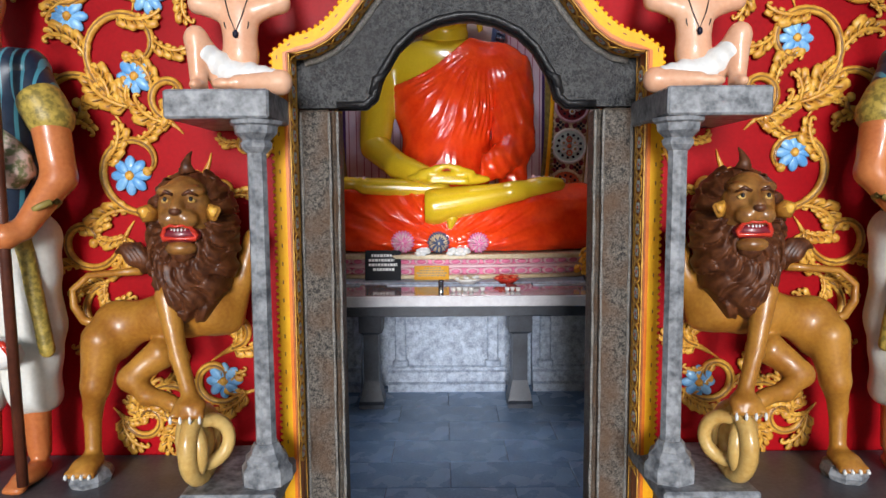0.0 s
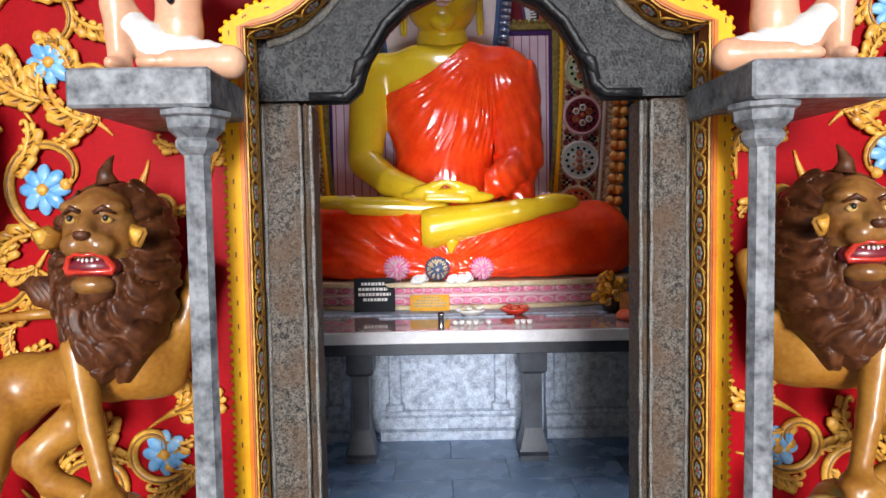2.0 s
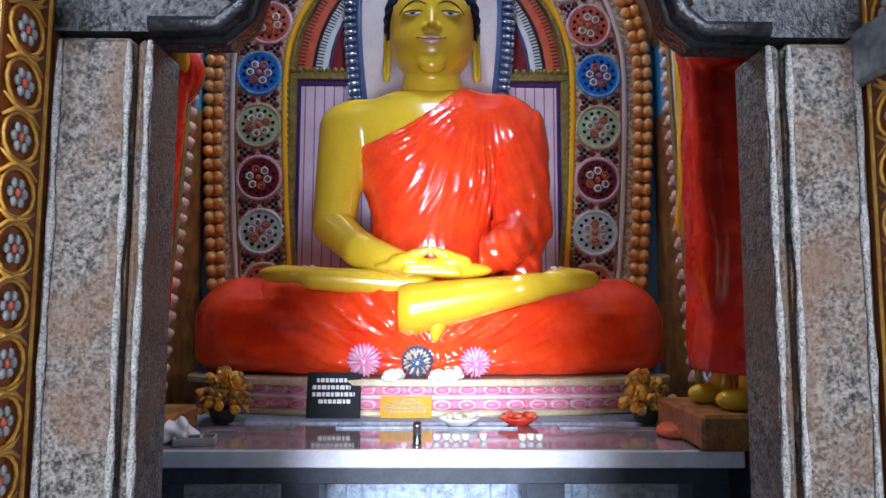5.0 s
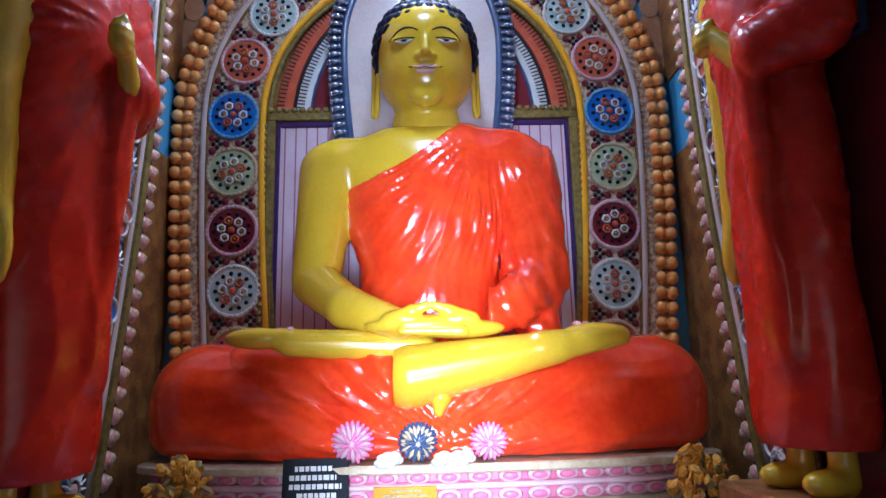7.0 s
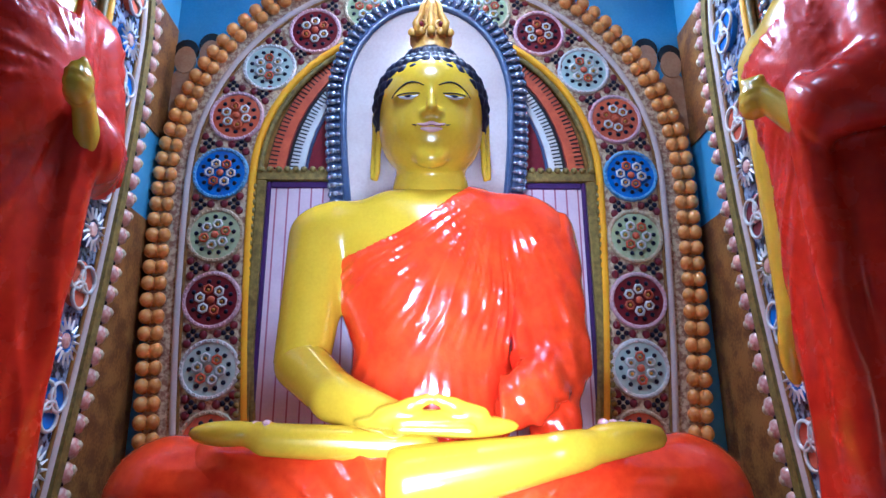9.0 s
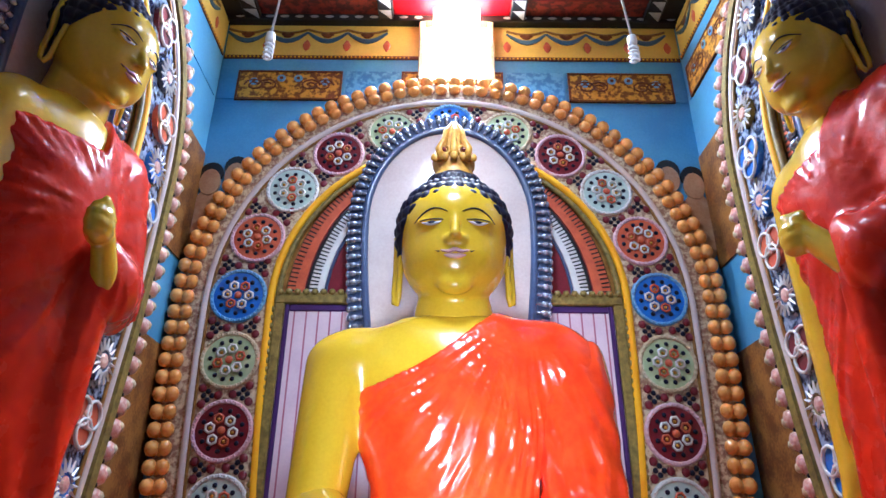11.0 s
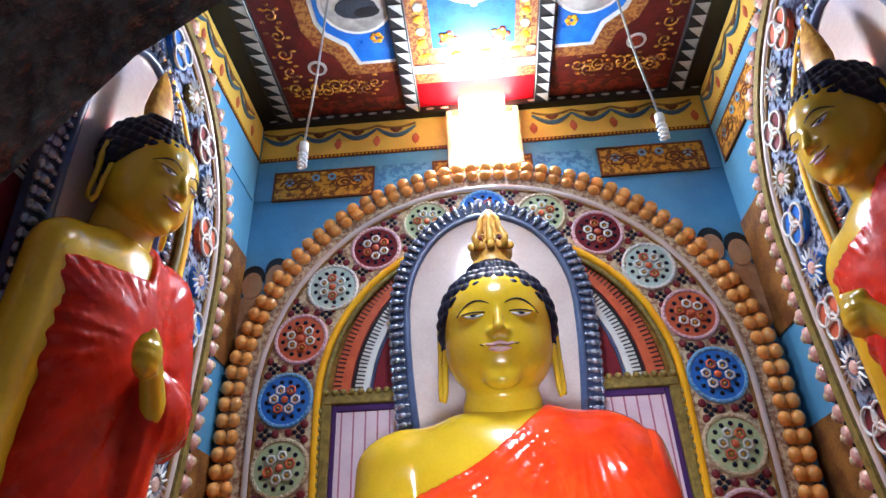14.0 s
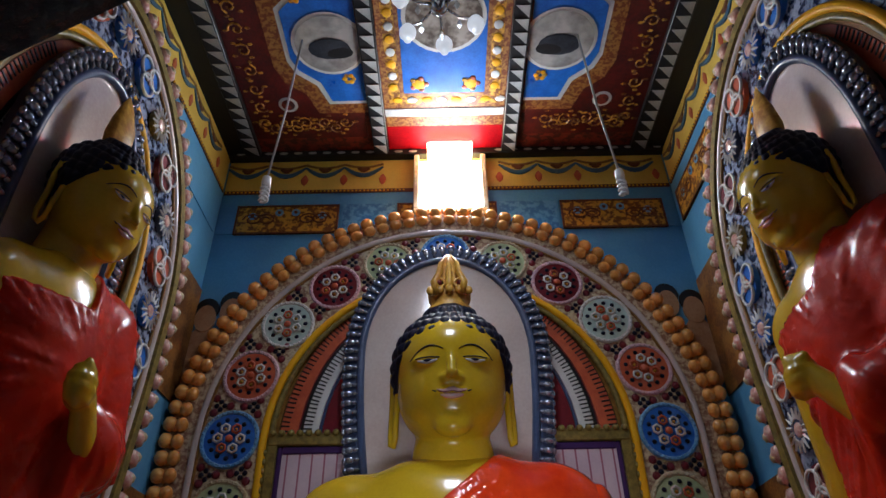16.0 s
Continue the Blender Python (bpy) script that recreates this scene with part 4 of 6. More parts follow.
# side arches, each centred on its standing statue
G = [(BLUE, WHITE), (MINT, WHITE), (CORAL, WHITE), (NAVY, WHITE), (MAROON, WHITE), (BLUE, WHITE), (MINT, WHITE)]
G = G + G[-2::-1]
for m, side in ((pose(WALL_L + 0.03, 4.77, 0, 0, 0, 90), -1), (pose(WALL_R - 0.03, 4.77, 0, 0, 0, -90), 1)):
    sd, _ = backdrop(m, "arched side backdrop with pink knobs and blue and white ornament", 0.78, 1.16, 0.9, 3.75, 5.04, 0.50, PINK_KNOB, 0.105, G, SIDE_BAND, True)
    link("backing", mesh_of("backing", *sheet(arch(0.72, 0.76, 0.9, 3.6, 4.62), -0.012, 0.02), MAROON), sd)
    rainbow(sd, 0, 0.70, 3.4, 4.62, -0.02, 0.40)
    halo(sd, 0.0, 2.7, 0.30, 0.36, 4.42, -0.075, 0)
    # white trefoil outlines painted over the band, and the brown edge moulding
    for turn_, (x, z, a) in enumerate(spaced(grown(arch(0.78, 1.16, 0.9, 3.75, 5.04), -0.30), 0.27)):
        if turn_ % 2:
            ray_sign = Geo().add(*disc(x, z, 0.085, -0.078, -0.05, 18), 0)
            for k in range(16):
                ca, sa = math.cos(k * 0.3927), math.sin(k * 0.3927)
                ray_sign.add(*tube([(x + 0.05 * ca, -0.082, z + 0.05 * sa), (x + 0.105 * ca, -0.082, z + 0.105 * sa)], [0.010, 0.004], 4), 1)
            ray_sign.add(*ball((x, -0.08, z), (0.036, 0.012, 0.036), 8, 5), 2)
            link("sunburst", ray_sign.mesh("sunburst", [(NAVY, BLUE, OLIVE)[turn_ // 2 % 3], WHITE, KNOB_PINK]), sd)
            continue
        for k in range(6):
            link("small_blossom", SMALL_BLOSSOM, sd, pose(x + 0.03 * math.cos(k * 1.047), -0.084, z + 0.03 * math.sin(k * 1.047)))
        for q in range(3):
            c = (x + 0.055 * math.cos(q * 2.09 + 0.5), z + 0.055 * math.sin(q * 2.09 + 0.5))
            ring = [(c[0] + 0.062 * math.cos(k * 0.524), -0.085, c[1] + 0.062 * math.sin(k * 0.524)) for k in range(12)]
            link("trefoil_line", mesh_of("trefoil_line", *tube(ring, 0.009, 5, True), WHITE, smooth=True), sd)
        link("trefoil", mesh_of("trefoil", *disc(x, z, 0.105, -0.078, -0.05, 18), (MAROON, CORAL, BLUE)[turn_ // 2 % 3]), sd)
    link("brown_moulding", mesh_of("brown_moulding", *strip(grown(arch(0.78, 1.16, 0.9, 3.75, 5.04), -0.13), grown(arch(0.78, 1.16, 0.9, 3.75, 5.04), -0.075), -0.09, 0), OLIVE), sd)
    # ochre painting and plain figure shapes in the corner beyond the arch
    wall = wall_left if side < 0 else wall_right
    x0 = WALL_L + 0.004 if side < 0 else WALL_R - 0.004
    link("painted_panel", mesh_of("painted_panel", *slab(min(x0, x0 - side * 0.006), max(x0, x0 - side * 0.006), 5.2, WALL_B - 0.004, 0.2, 2.9, 0), OCHRE_WALL), wall)
    link("painted_panel", mesh_of("painted_panel", *slab(min(x0, x0 - side * 0.006), max(x0, x0 - side * 0.006), 5.5, WALL_B - 0.004, 3.45, 4.28, 0), OCHRE_WALL), wall)
    for k in range(3):
        xx = CX + side * (1.30 + 0.16 * k)
        link("painted_figure", Geo().add(*disc(xx, 4.12 + 0.05 * (k % 2), 0.08, WALL_B - 0.016, WALL_B, 16, 0.085), 0).add(*disc(xx, 4.05 + 0.05 * (k % 2), 0.07, WALL_B - 0.020, WALL_B, 16, 0.10), 1).add(*disc(xx, 3.75, 0.12, WALL_B - 0.012, WALL_B, 16, 0.25), 1).mesh("painted_figure", [BLACK, TAN]), wall_back)
    # plinth for the standing statue
    x0, x1 = sorted((CX + side * 1.42, CX + side * 1.69))
    thing("statue_plinth", "dark low plinth under a standing statue", "plinth", data=mesh_of("statue_plinth", *slab(x0, x1, 4.2, 5.5, 0, 0.85, 0.02), TABLE_LEG))
    x0, x1 = sorted((CX + side * 1.20, CX + side * 1.69))
    thing("foot_slab", "low ochre slab under the statue's feet", "slab", data=mesh_of("foot_slab", *slab(x0, x1, 4.50, 5.08, 0.852, 0.99 + 0.02 * side, 0.015), OCHRE_WALL))


# ---- statues ----
def head_of(st, m):
    """A serene head: chin at z 0, face towards -y, about 0.75 tall."""
    face = join([ell((0, 0, 0.40), (0.292, 0.312, 0.32)), ell((0, -0.03, 0.245), (0.280, 0.285, 0.240)), ell((0, -0.03, 0.47), (0.278, 0.27, 0.225)), ell((0, -0.245, 0.075), (0.080, 0.050, 0.050))], 0.06)
    nose = [cap((0, -0.305, 0.43), (0, -0.352, 0.315), 0.014, 0.028), *[ell((s * 0.036, -0.315, 0.300), (0.024, 0.028, 0.021)) for s in (-1, 1)]]
    face = join([face, *nose], 0.020)
    lids = [ell((s * 0.122, -0.256, 0.402), (0.074, 0.034, 0.030)) for s in (-1, 1)]
    mouth = [ell((0, -0.292, 0.228), (0.080, 0.026, 0.030))]
    face = join([face, *lids, *mouth], 0.022)
    neck = join([cap((0, 0.06, -0.30), (0, 0.04, 0.2), 0.205, 0.190), *[cap((-0.07, 0.03, z), (0.07, 0.03, z), 0.142, 0.142, 0.9) for z in (-0.19, -0.11, -0.03)]], 0.03)
    st.carve(join([face, neck], 0.02), (-0.36, -0.46, -0.36), (0.36, 0.40, 0.78), 0.011, SKIN, m)

    def skin_y(x, z):
        ys = np.arange(-0.46, 0.0, 0.002, dtype=np.float32)
        d = face([np.full_like(ys, x), ys, np.full_like(ys, z)])
        return float(ys[np.argmax(d < 0)])

    def line(points, r, material, proud=0.002):
        st.put(*tube([(x, skin_y(x, z) - proud, z) for x, z in points], r, 6), material, m)

    for s in (-1, 1):
        line([(s * (0.040 + 0.0215 * k), 0.440 + 0.042 * math.sin(math.pi * min(1, (k + 0.6) / 9.5)) - 0.0007 * k * k) for k in range(9)], [0.002 + 0.003 * math.sin(math.pi * (k + 0.5) / 9) for k in range(9)], HAIR)
        line([(s * (0.070 + 0.0145 * k), 0.396 - 0.009 * math.sin(math.pi * k / 7)) for k in range(8)], [0.003 + 0.007 * math.sin(math.pi * k / 7) for k in range(8)], WHITE, 0.0)
        line([(s * (0.098 + 0.009 * k), 0.396 - 0.004 * math.sin(math.pi * k / 5)) for k in range(6)], [0.003 + 0.008 * math.sin(math.pi * k / 5) for k in range(6)], HAIR, 0.002)
        line([(s * (0.060 + 0.0175 * k), 0.405 + 0.007 * math.sin(math.pi * k / 7)) for k in range(8)], 0.0035, HAIR, 0.001)
        line([(s * (0.078 + 0.007 * k), 0.232 + 0.003 * k) for k in range(4)], [0.004, 0.004, 0.003, 0.002], HAIR, 0.001)
        # long ears with hanging loops
        ear = [(s * 0.288, 0.0, 0.40), (s * 0.305, 0.03, 0.445), (s * 0.318, 0.075, 0.42), (s * 0.320, 0.08, 0.33), (s * 0.322, 0.055, 0.22), (s * 0.328, 0.045, 0.09), (s * 0.326, 0.03, 0.035), (s * 0.312, 0.010, 0.025), (s * 0.302, -0.005, 0.06), (s * 0.298, 0, 0.18), (s * 0.290, -0.005, 0.3)]
        st.put(*ball((s * 0.292, 0.035, 0.37), (0.02, 0.05, 0.07)), SKIN, m)
        st.put(*tube(ear, [0.022, 0.024, 0.024, 0.022, 0.019, 0.017, 0.017, 0.017, 0.016, 0.016, 0.020], 8, True), SKIN, m)
    line([(-0.075 + 0.0167 * k, 0.236 + 0.005 * math.cos(k * 1.4)) for k in range(10)], [0.003 + 0.010 * math.sin(math.pi * k / 9) for k in range(10)], LIP, 0.0)
    line([(-0.056 + 0.014 * k, 0.214 - 0.006 * math.sin(math.pi * k / 8)) for k in range(9)], [0.004 + 0.012 * math.sin(math.pi * k / 8) for k in range(9)], LIP, 0.0)
    line([(-0.066 + 0.0147 * k, 0.2265 + 0.003 * math.cos(k * 1.4)) for k in range(10)], 0.002, MAROON, 0.009)
    # close cap of small round curls, low over a wide forehead
    hair = join([ell((0, 0.03, 0.415), (0.318, 0.325, 0.315)), ell((0, 0.03, 0.50), (0.285, 0.29, 0.24)), ell((0, 0.05, 0.735), (0.145, 0.145, 0.065))], 0.05)
    curls = lambda p: 0.022 * np.sqrt(np.abs(np.sin(13 * np.arctan2(p[0], p[1])) * np.sin(14 * np.arctan2(p[2] - 0.40, np.sqrt(p[0] ** 2 + p[1] ** 2)))))
    brow = lambda p: 0.30 - np.where(p[1] < 0, 1.06, 0.9) * p[1] - 0.10 * np.abs(p[0]) + 1.6 * np.maximum(0, 0.14 - np.abs(p[0])) ** 2 - p[2]
    st.carve(cut(swell(hair, curls), brow), (-0.37, -0.40, 0.0), (0.37, 0.42, 0.86), 0.0115, HAIR, m)


def flame_of(st, m, material):
    """The flame ornament on the crown."""
    st.put(*turned([(0.08, 0.76), (0.125, 0.805), (0.130, 0.835), (0.105, 0.855), (0.122, 0.88), (0.128, 0.93), (0.100, 0.985), (0.085, 1.03), (0.080, 1.09), (0.062, 1.14), (0.038, 1.19), (0.004, 1.215)], 16, 0.6), material, m)
    for s in (-1, 0, 1):
        st.put(*tube([(0.075 * s, -0.07, 0.90), (0.085 * s, -0.075, 0.98), (0.055 * s, -0.065, 1.05), (0.05 * s, -0.05, 1.12), (0.01 * s, -0.03, 1.20)], [0.022, 0.026, 0.020, 0.015, 0.004], 7), material, m)
    for k in range(-2, 3):
        st.put(*ball((0.055 * k, -0.088 + 0.012 * abs(k), 0.925), (0.026, 0.018, 0.03)), material, m)
    for s in (-1, 1):
        st.put(*tube([(s * (0.06 + 0.035 * math.cos(q * 0.8)), -0.075, 0.97 + 0.032 * math.sin(q * 0.8)) for q in range(8)], 0.010, 6, True), GOLD, m)
        st.put(*ball((s * 0.06, -0.08, 0.97), 0.018, 6, 5), MAROON, m)


def seated_statue():
    st = Statue()
    m = pose(CX, 5.95, 1.07)
    arm_r = limb([(-0.59, 0.02, 1.61), (-0.645, -0.05, 0.95)], [0.175, 0.140])
    fore_r = limb([(-0.645, -0.06, 0.93), (-0.43, -0.36, 0.755), (-0.16, -0.50, 0.655)], [0.135, 0.112, 0.080])
    mirror = lambda f: (lambda p: f([-p[0], p[1], p[2]]))
    arm_l, fore_l = mirror(arm_r), mirror(fore_r)
    chest = join([ell((0, 0.02, 1.36), (0.47, 0.29, 0.48)), ell((0, 0.03, 0.78), (0.40, 0.29, 0.50)), cap((-0.49, 0.03, 1.65), (0.49, 0.03, 1.65), 0.175, 0.175), cap((-0.20, 0.05, 1.73), (0.20, 0.05, 1.73), 0.15, 0.15)], 0.12)
    st.carve(join([chest, arm_r], 0.06), (-0.86, -0.5, 0.3), (0.7, 0.42, 2.0), 0.02, SKIN, m)
    palms = join([ell((0, -0.55, 0.655), (0.15, 0.06, 0.036)), ell((-0.10, -0.53, 0.64), (0.23, 0.09, 0.045)), ell((0.14, -0.51, 0.625), (0.23, 0.09, 0.05))], 0.02)
    thumbs = join([limb([(s * 0.20, -0.57, 0.665), (s * 0.09, -0.60, 0.705), (s * 0.018, -0.61, 0.732)], [0.042, 0.032, 0.024]) for s in (-1, 1)], 0.004)
    fingers = join([limb([(0.16 - 0.02 * k, -0.625 + 0.022 * k, 0.605 + 0.020 * k), (-0.14, -0.63 + 0.022 * k, 0.612 + 0.018 * k)], [0.026, 0.019]) for k in range(4)], 0.006)
    st.carve(join([fore_r, palms, thumbs, fingers], 0.02), (-0.84, -0.75, 0.5), (0.46, 0.14, 1.12), 0.014, SKIN, m)
    # bare shin and the two soles
    shin = join([cap((-0.10, -0.50, 0.395), (0.62, -0.52, 0.525), 0.158, 0.080), cap((0.55, -0.52, 0.52), (0.96, -0.46, 0.575), 0.083, 0.05), ell((0.82, -0.47, 0.60), (0.15, 0.09, 0.045))], 0.03)
    st.carve(cut(shin, lambda p: -0.185 - p[0]), (-0.3, -0.72, 0.15), (1.08, -0.2, 0.72), 0.015, SKIN, m)
    st.carve(join([cap((-0.05, -0.42, 0.54), (-0.70, -0.46, 0.575), 0.085, 0.070), ell((-0.86, -0.45, 0.60), (0.17, 0.09, 0.055))], 0.05), (-1.1, -0.62, 0.42), (0.1, -0.28, 0.72), 0.015, SKIN, m)
    st.carve(cap((0.03, -0.565, 0.225), (0.04, -0.55, 0.29), 0.022, 0.055), (-0.12, -0.72, 0.1), (0.25, -0.45, 0.36), 0.013, SKIN, m)
    for k in range(4):
        for s, x in ((1, 0.74 + 0.045 * k), (-1, -0.70 - 0.05 * k)):
            st.put(*ball((x, -0.46 + 0.01 * k, 0.635 - 0.003 * k), (0.024, 0.05, 0.022)), LIP, m)
    # robe over torso, left shoulder and arm
    def pleats(p):
        dx, dz = p[0] - 0.36, p[2] - 1.86
        a = np.arctan2(dx, -dz)
        r = np.sqrt(dx * dx + dz * dz)
        w = 0.5 - np.abs(np.sin(a * 23 + 1.2 * np.sin(r * 5))) + 0.7 * (0.5 - np.abs(np.sin(a * 57 + 2.4 * np.sin(r * 8)))) + 0.3 * np.sin(a * 110 + 3 * np.sin(r * 9))
        return 0.024 + 0.017 * w * np.clip(r * 1.3, 0.15, 1) * (0.6 + 0.4 * np.sin(3 * p[0] + 5 * p[2]))

    robe = join([chest, cap((0.44, 0.03, 1.63), (0.56, 0.02, 1.58), 0.185, 0.185)], 0.1)
    edge = lambda p: (p[2] - 1.46 - 0.60 * (p[0] + 0.52) + 0.10 * np.sin((p[0] + 0.52) * 4.2)) * 0.86
    st.carve(cut(swell(robe, pleats), edge, lambda p: -0.50 - p[0] + 0.5 * np.maximum(0, p[2] - 1.5)), (-0.62, -0.5, 0.15), (0.86, 0.42, 2.0), 0.013, ROBE, m)
    sleeve = join([arm_l, cut(fore_l, lambda p: 0.30 - p[0] + 0.25 * (p[2] - 0.7)), cap((0.60, 0.0, 1.5), (0.57, -0.08, 0.9), 0.17, 0.155), cap((0.61, -0.04, 0.95), (0.60, -0.12, 0.60), 0.13, 0.10)], 0.05)
    creases = lambda p: 0.020 + 0.012 * (0.5 - np.abs(np.sin(9 * p[2] + 26 * p[0] - 12 * p[1] + 1.5 * np.sin(6 * p[2])))) + 0.006 * np.sin(70 * p[0] + 18 * p[2] - 20 * p[1] + 2 * np.sin(9 * p[2]))
    st.carve(cut(swell(sleeve, creases), lambda p: 0.29 - p[0]), (0.2, -0.62, 0.45), (0.86, 0.3, 1.85), 0.016, ROBE, m)
    # robe over the crossed legs
    legs = join([cap((0, -0.24, 0.24), (-1.19, -0.10, 0.285), 0.27, 0.315), cap((0, -0.24, 0.24), (1.19, -0.10, 0.285), 0.27, 0.315), ell((0, -0.08, 0.10), (1.50, 0.52, 0.20)), ell((0, -0.15, 0.36), (0.80, 0.36, 0.24)), ell((0, 0.2, 0.25), (1.0, 0.4, 0.35))], 0.12)

    def folds(p):
        a = np.arctan2(p[2] - 0.02, np.abs(p[0]) + 0.12)
        r = np.sqrt(p[0] ** 2 + p[2] ** 2)
        return (0.026 * (0.5 - np.abs(np.sin(17 * a + 1.6 * np.sin(r * 4)))) + 0.013 * (0.5 - np.abs(np.sin(41 * a + 2.5 * np.sin(6 * r))))) * np.clip(1.45 - np.abs(p[0]), 0, 1)

    st.carve(cut(swell(legs, folds), lambda p: 0.012 - p[2]), (-1.60, -0.68, -0.02), (1.60, 0.6, 0.72), 0.018, ROBE, m)
    st.carve(cut(swell(cap((-0.95, -0.16, 0.36), (-0.16, -0.40, 0.36), 0.24, 0.19), folds), lambda p: p[0] + 0.185, lambda p: 0.02 - p[2]), (-1.3, -0.72, 0.0), (-0.1, 0.2, 0.7), 0.018, ROBE, m)
    hm = m @ pose(0, 0.05, 1.95, 8)
    head_of(st, hm)
    flame_of(st, hm @ pose(0, 0.05, 0.75, -7) @ pose(0, 0, -0.78), GOLD)
    return thing("seated_statue", "large seated statue with yellow skin and glossy orange-red robe", "statue", data=st.mesh("seated_statue"))


def standing_statue(m, mirrored, turn=0):
    """A robed standing figure in its own space, facing -y, 2.9 tall."""
    st = Statue()
    s = -1 if mirrored else 1
    fl = lambda q: (s * q[0], q[1], q[2])
    trunk = join([cap((0, 0, 0.30), (0, 0, 1.35), 0.30, 0.285, 0.82), ell((0, 0.0, 1.85), (0.33, 0.235, 0.48)), cap((-0.28, 0.01, 2.11), (0.28, 0.01, 2.11), 0.135, 0.135)], 0.10)
    arm = limb([fl((-0.35, 0.0, 2.08)), fl((-0.38, 0.02, 1.5)), fl((-0.36, -0.05, 1.05))], [0.125, 0.10, 0.065])
    st.carve(join([trunk, arm, ell(fl((-0.36, -0.08, 0.92)), (0.05, 0.075, 0.13))], 0.05), (-0.66, -0.36, 0.7), (0.66, 0.36, 2.3), 0.02, SKIN, m)

    def pleats(p):
        x = p[0] * s
        dx, dz = x - 0.10, p[2] - 1.86
        r = np.sqrt(dx * dx + dz * dz)
        a = np.arctan2(dx, -dz)
        w = 0.5 - np.abs(np.sin(a * 11 + 1.6 * np.sin(a * 5 + r * 2.4))) + 0.7 * (0.5 - np.abs(np.sin(a * 23 + 2 * np.sin(a * 4 + r * 4))))
        return 0.036 + 0.030 * w * np.clip(r * 1.4, 0.1, 1) * (0.65 + 0.35 * np.sin(5 * x + 7 * r))

    edge = lambda p: p[2] - 2.08 - 0.08 * (s * p[0] + 0.3) - 2.2 * np.maximum(0, s * p[0] - 0.04)
    over = join([trunk, limb([fl((0.36, 0.02, 2.12)), fl((0.43, -0.07, 1.70)), fl((0.22, -0.31, 1.64))], [0.16, 0.125, 0.085]), cap(fl((0.13, -0.30, 1.72)), fl((0.10, -0.22, 0.5)), 0.045, 0.05)], 0.06)
    st.carve(cut(swell(over, pleats), edge, lambda p: 0.16 - p[2]), (-0.66, -0.48, 0.1), (0.70, 0.4, 2.36), 0.016, ROBE_SIDE, m)
    fist = join([ell(fl((0.03, -0.39, 1.845)), (0.058, 0.066, 0.072)), cap(fl((0.22, -0.33, 1.66)), fl((0.06, -0.40, 1.83)), 0.066, 0.052), cap(fl((0.06, -0.41, 1.90)), fl((-0.01, -0.45, 1.912)), 0.026, 0.021), swell(ell(fl((0.005, -0.425, 1.845)), (0.070, 0.058, 0.072)), lambda p: 0.007 * np.abs(np.sin(math.pi * (p[2] - 1.777) / 0.036)))], 0.012)
    st.carve(fist, (-0.3, -0.58, 1.54), (0.36, -0.2, 2.02), 0.010, SKIN, m @ pose(-0.06 * s, 0.015, -0.06))
    for q in (-1, 1):
        st.carve(join([cap((q * 0.13, 0.02, 0.22), (q * 0.13, 0.02, 0.06), 0.07, 0.07), ell((q * 0.14, -0.10, 0.045), (0.075, 0.16, 0.05))], 0.04), (-0.3, -0.3, -0.02), (0.3, 0.2, 0.3), 0.018, SKIN, m)
    hm = m @ pose(0, 0.0, 2.345, 16, 0, turn) @ Matrix.Diagonal((0.76, 0.98, 0.66, 1))
    head_of(st, hm)
    st.put(*tube([(0, 0.14, 0.72), (0, 0.15, 0.84), (0, 0.17, 0.98), (0, 0.22, 1.14), (0, 0.26, 1.24)], [0.10, 0.13, 0.115, 0.06, 0.006], 12, flat=0.35), GOLD, hm)
    return st


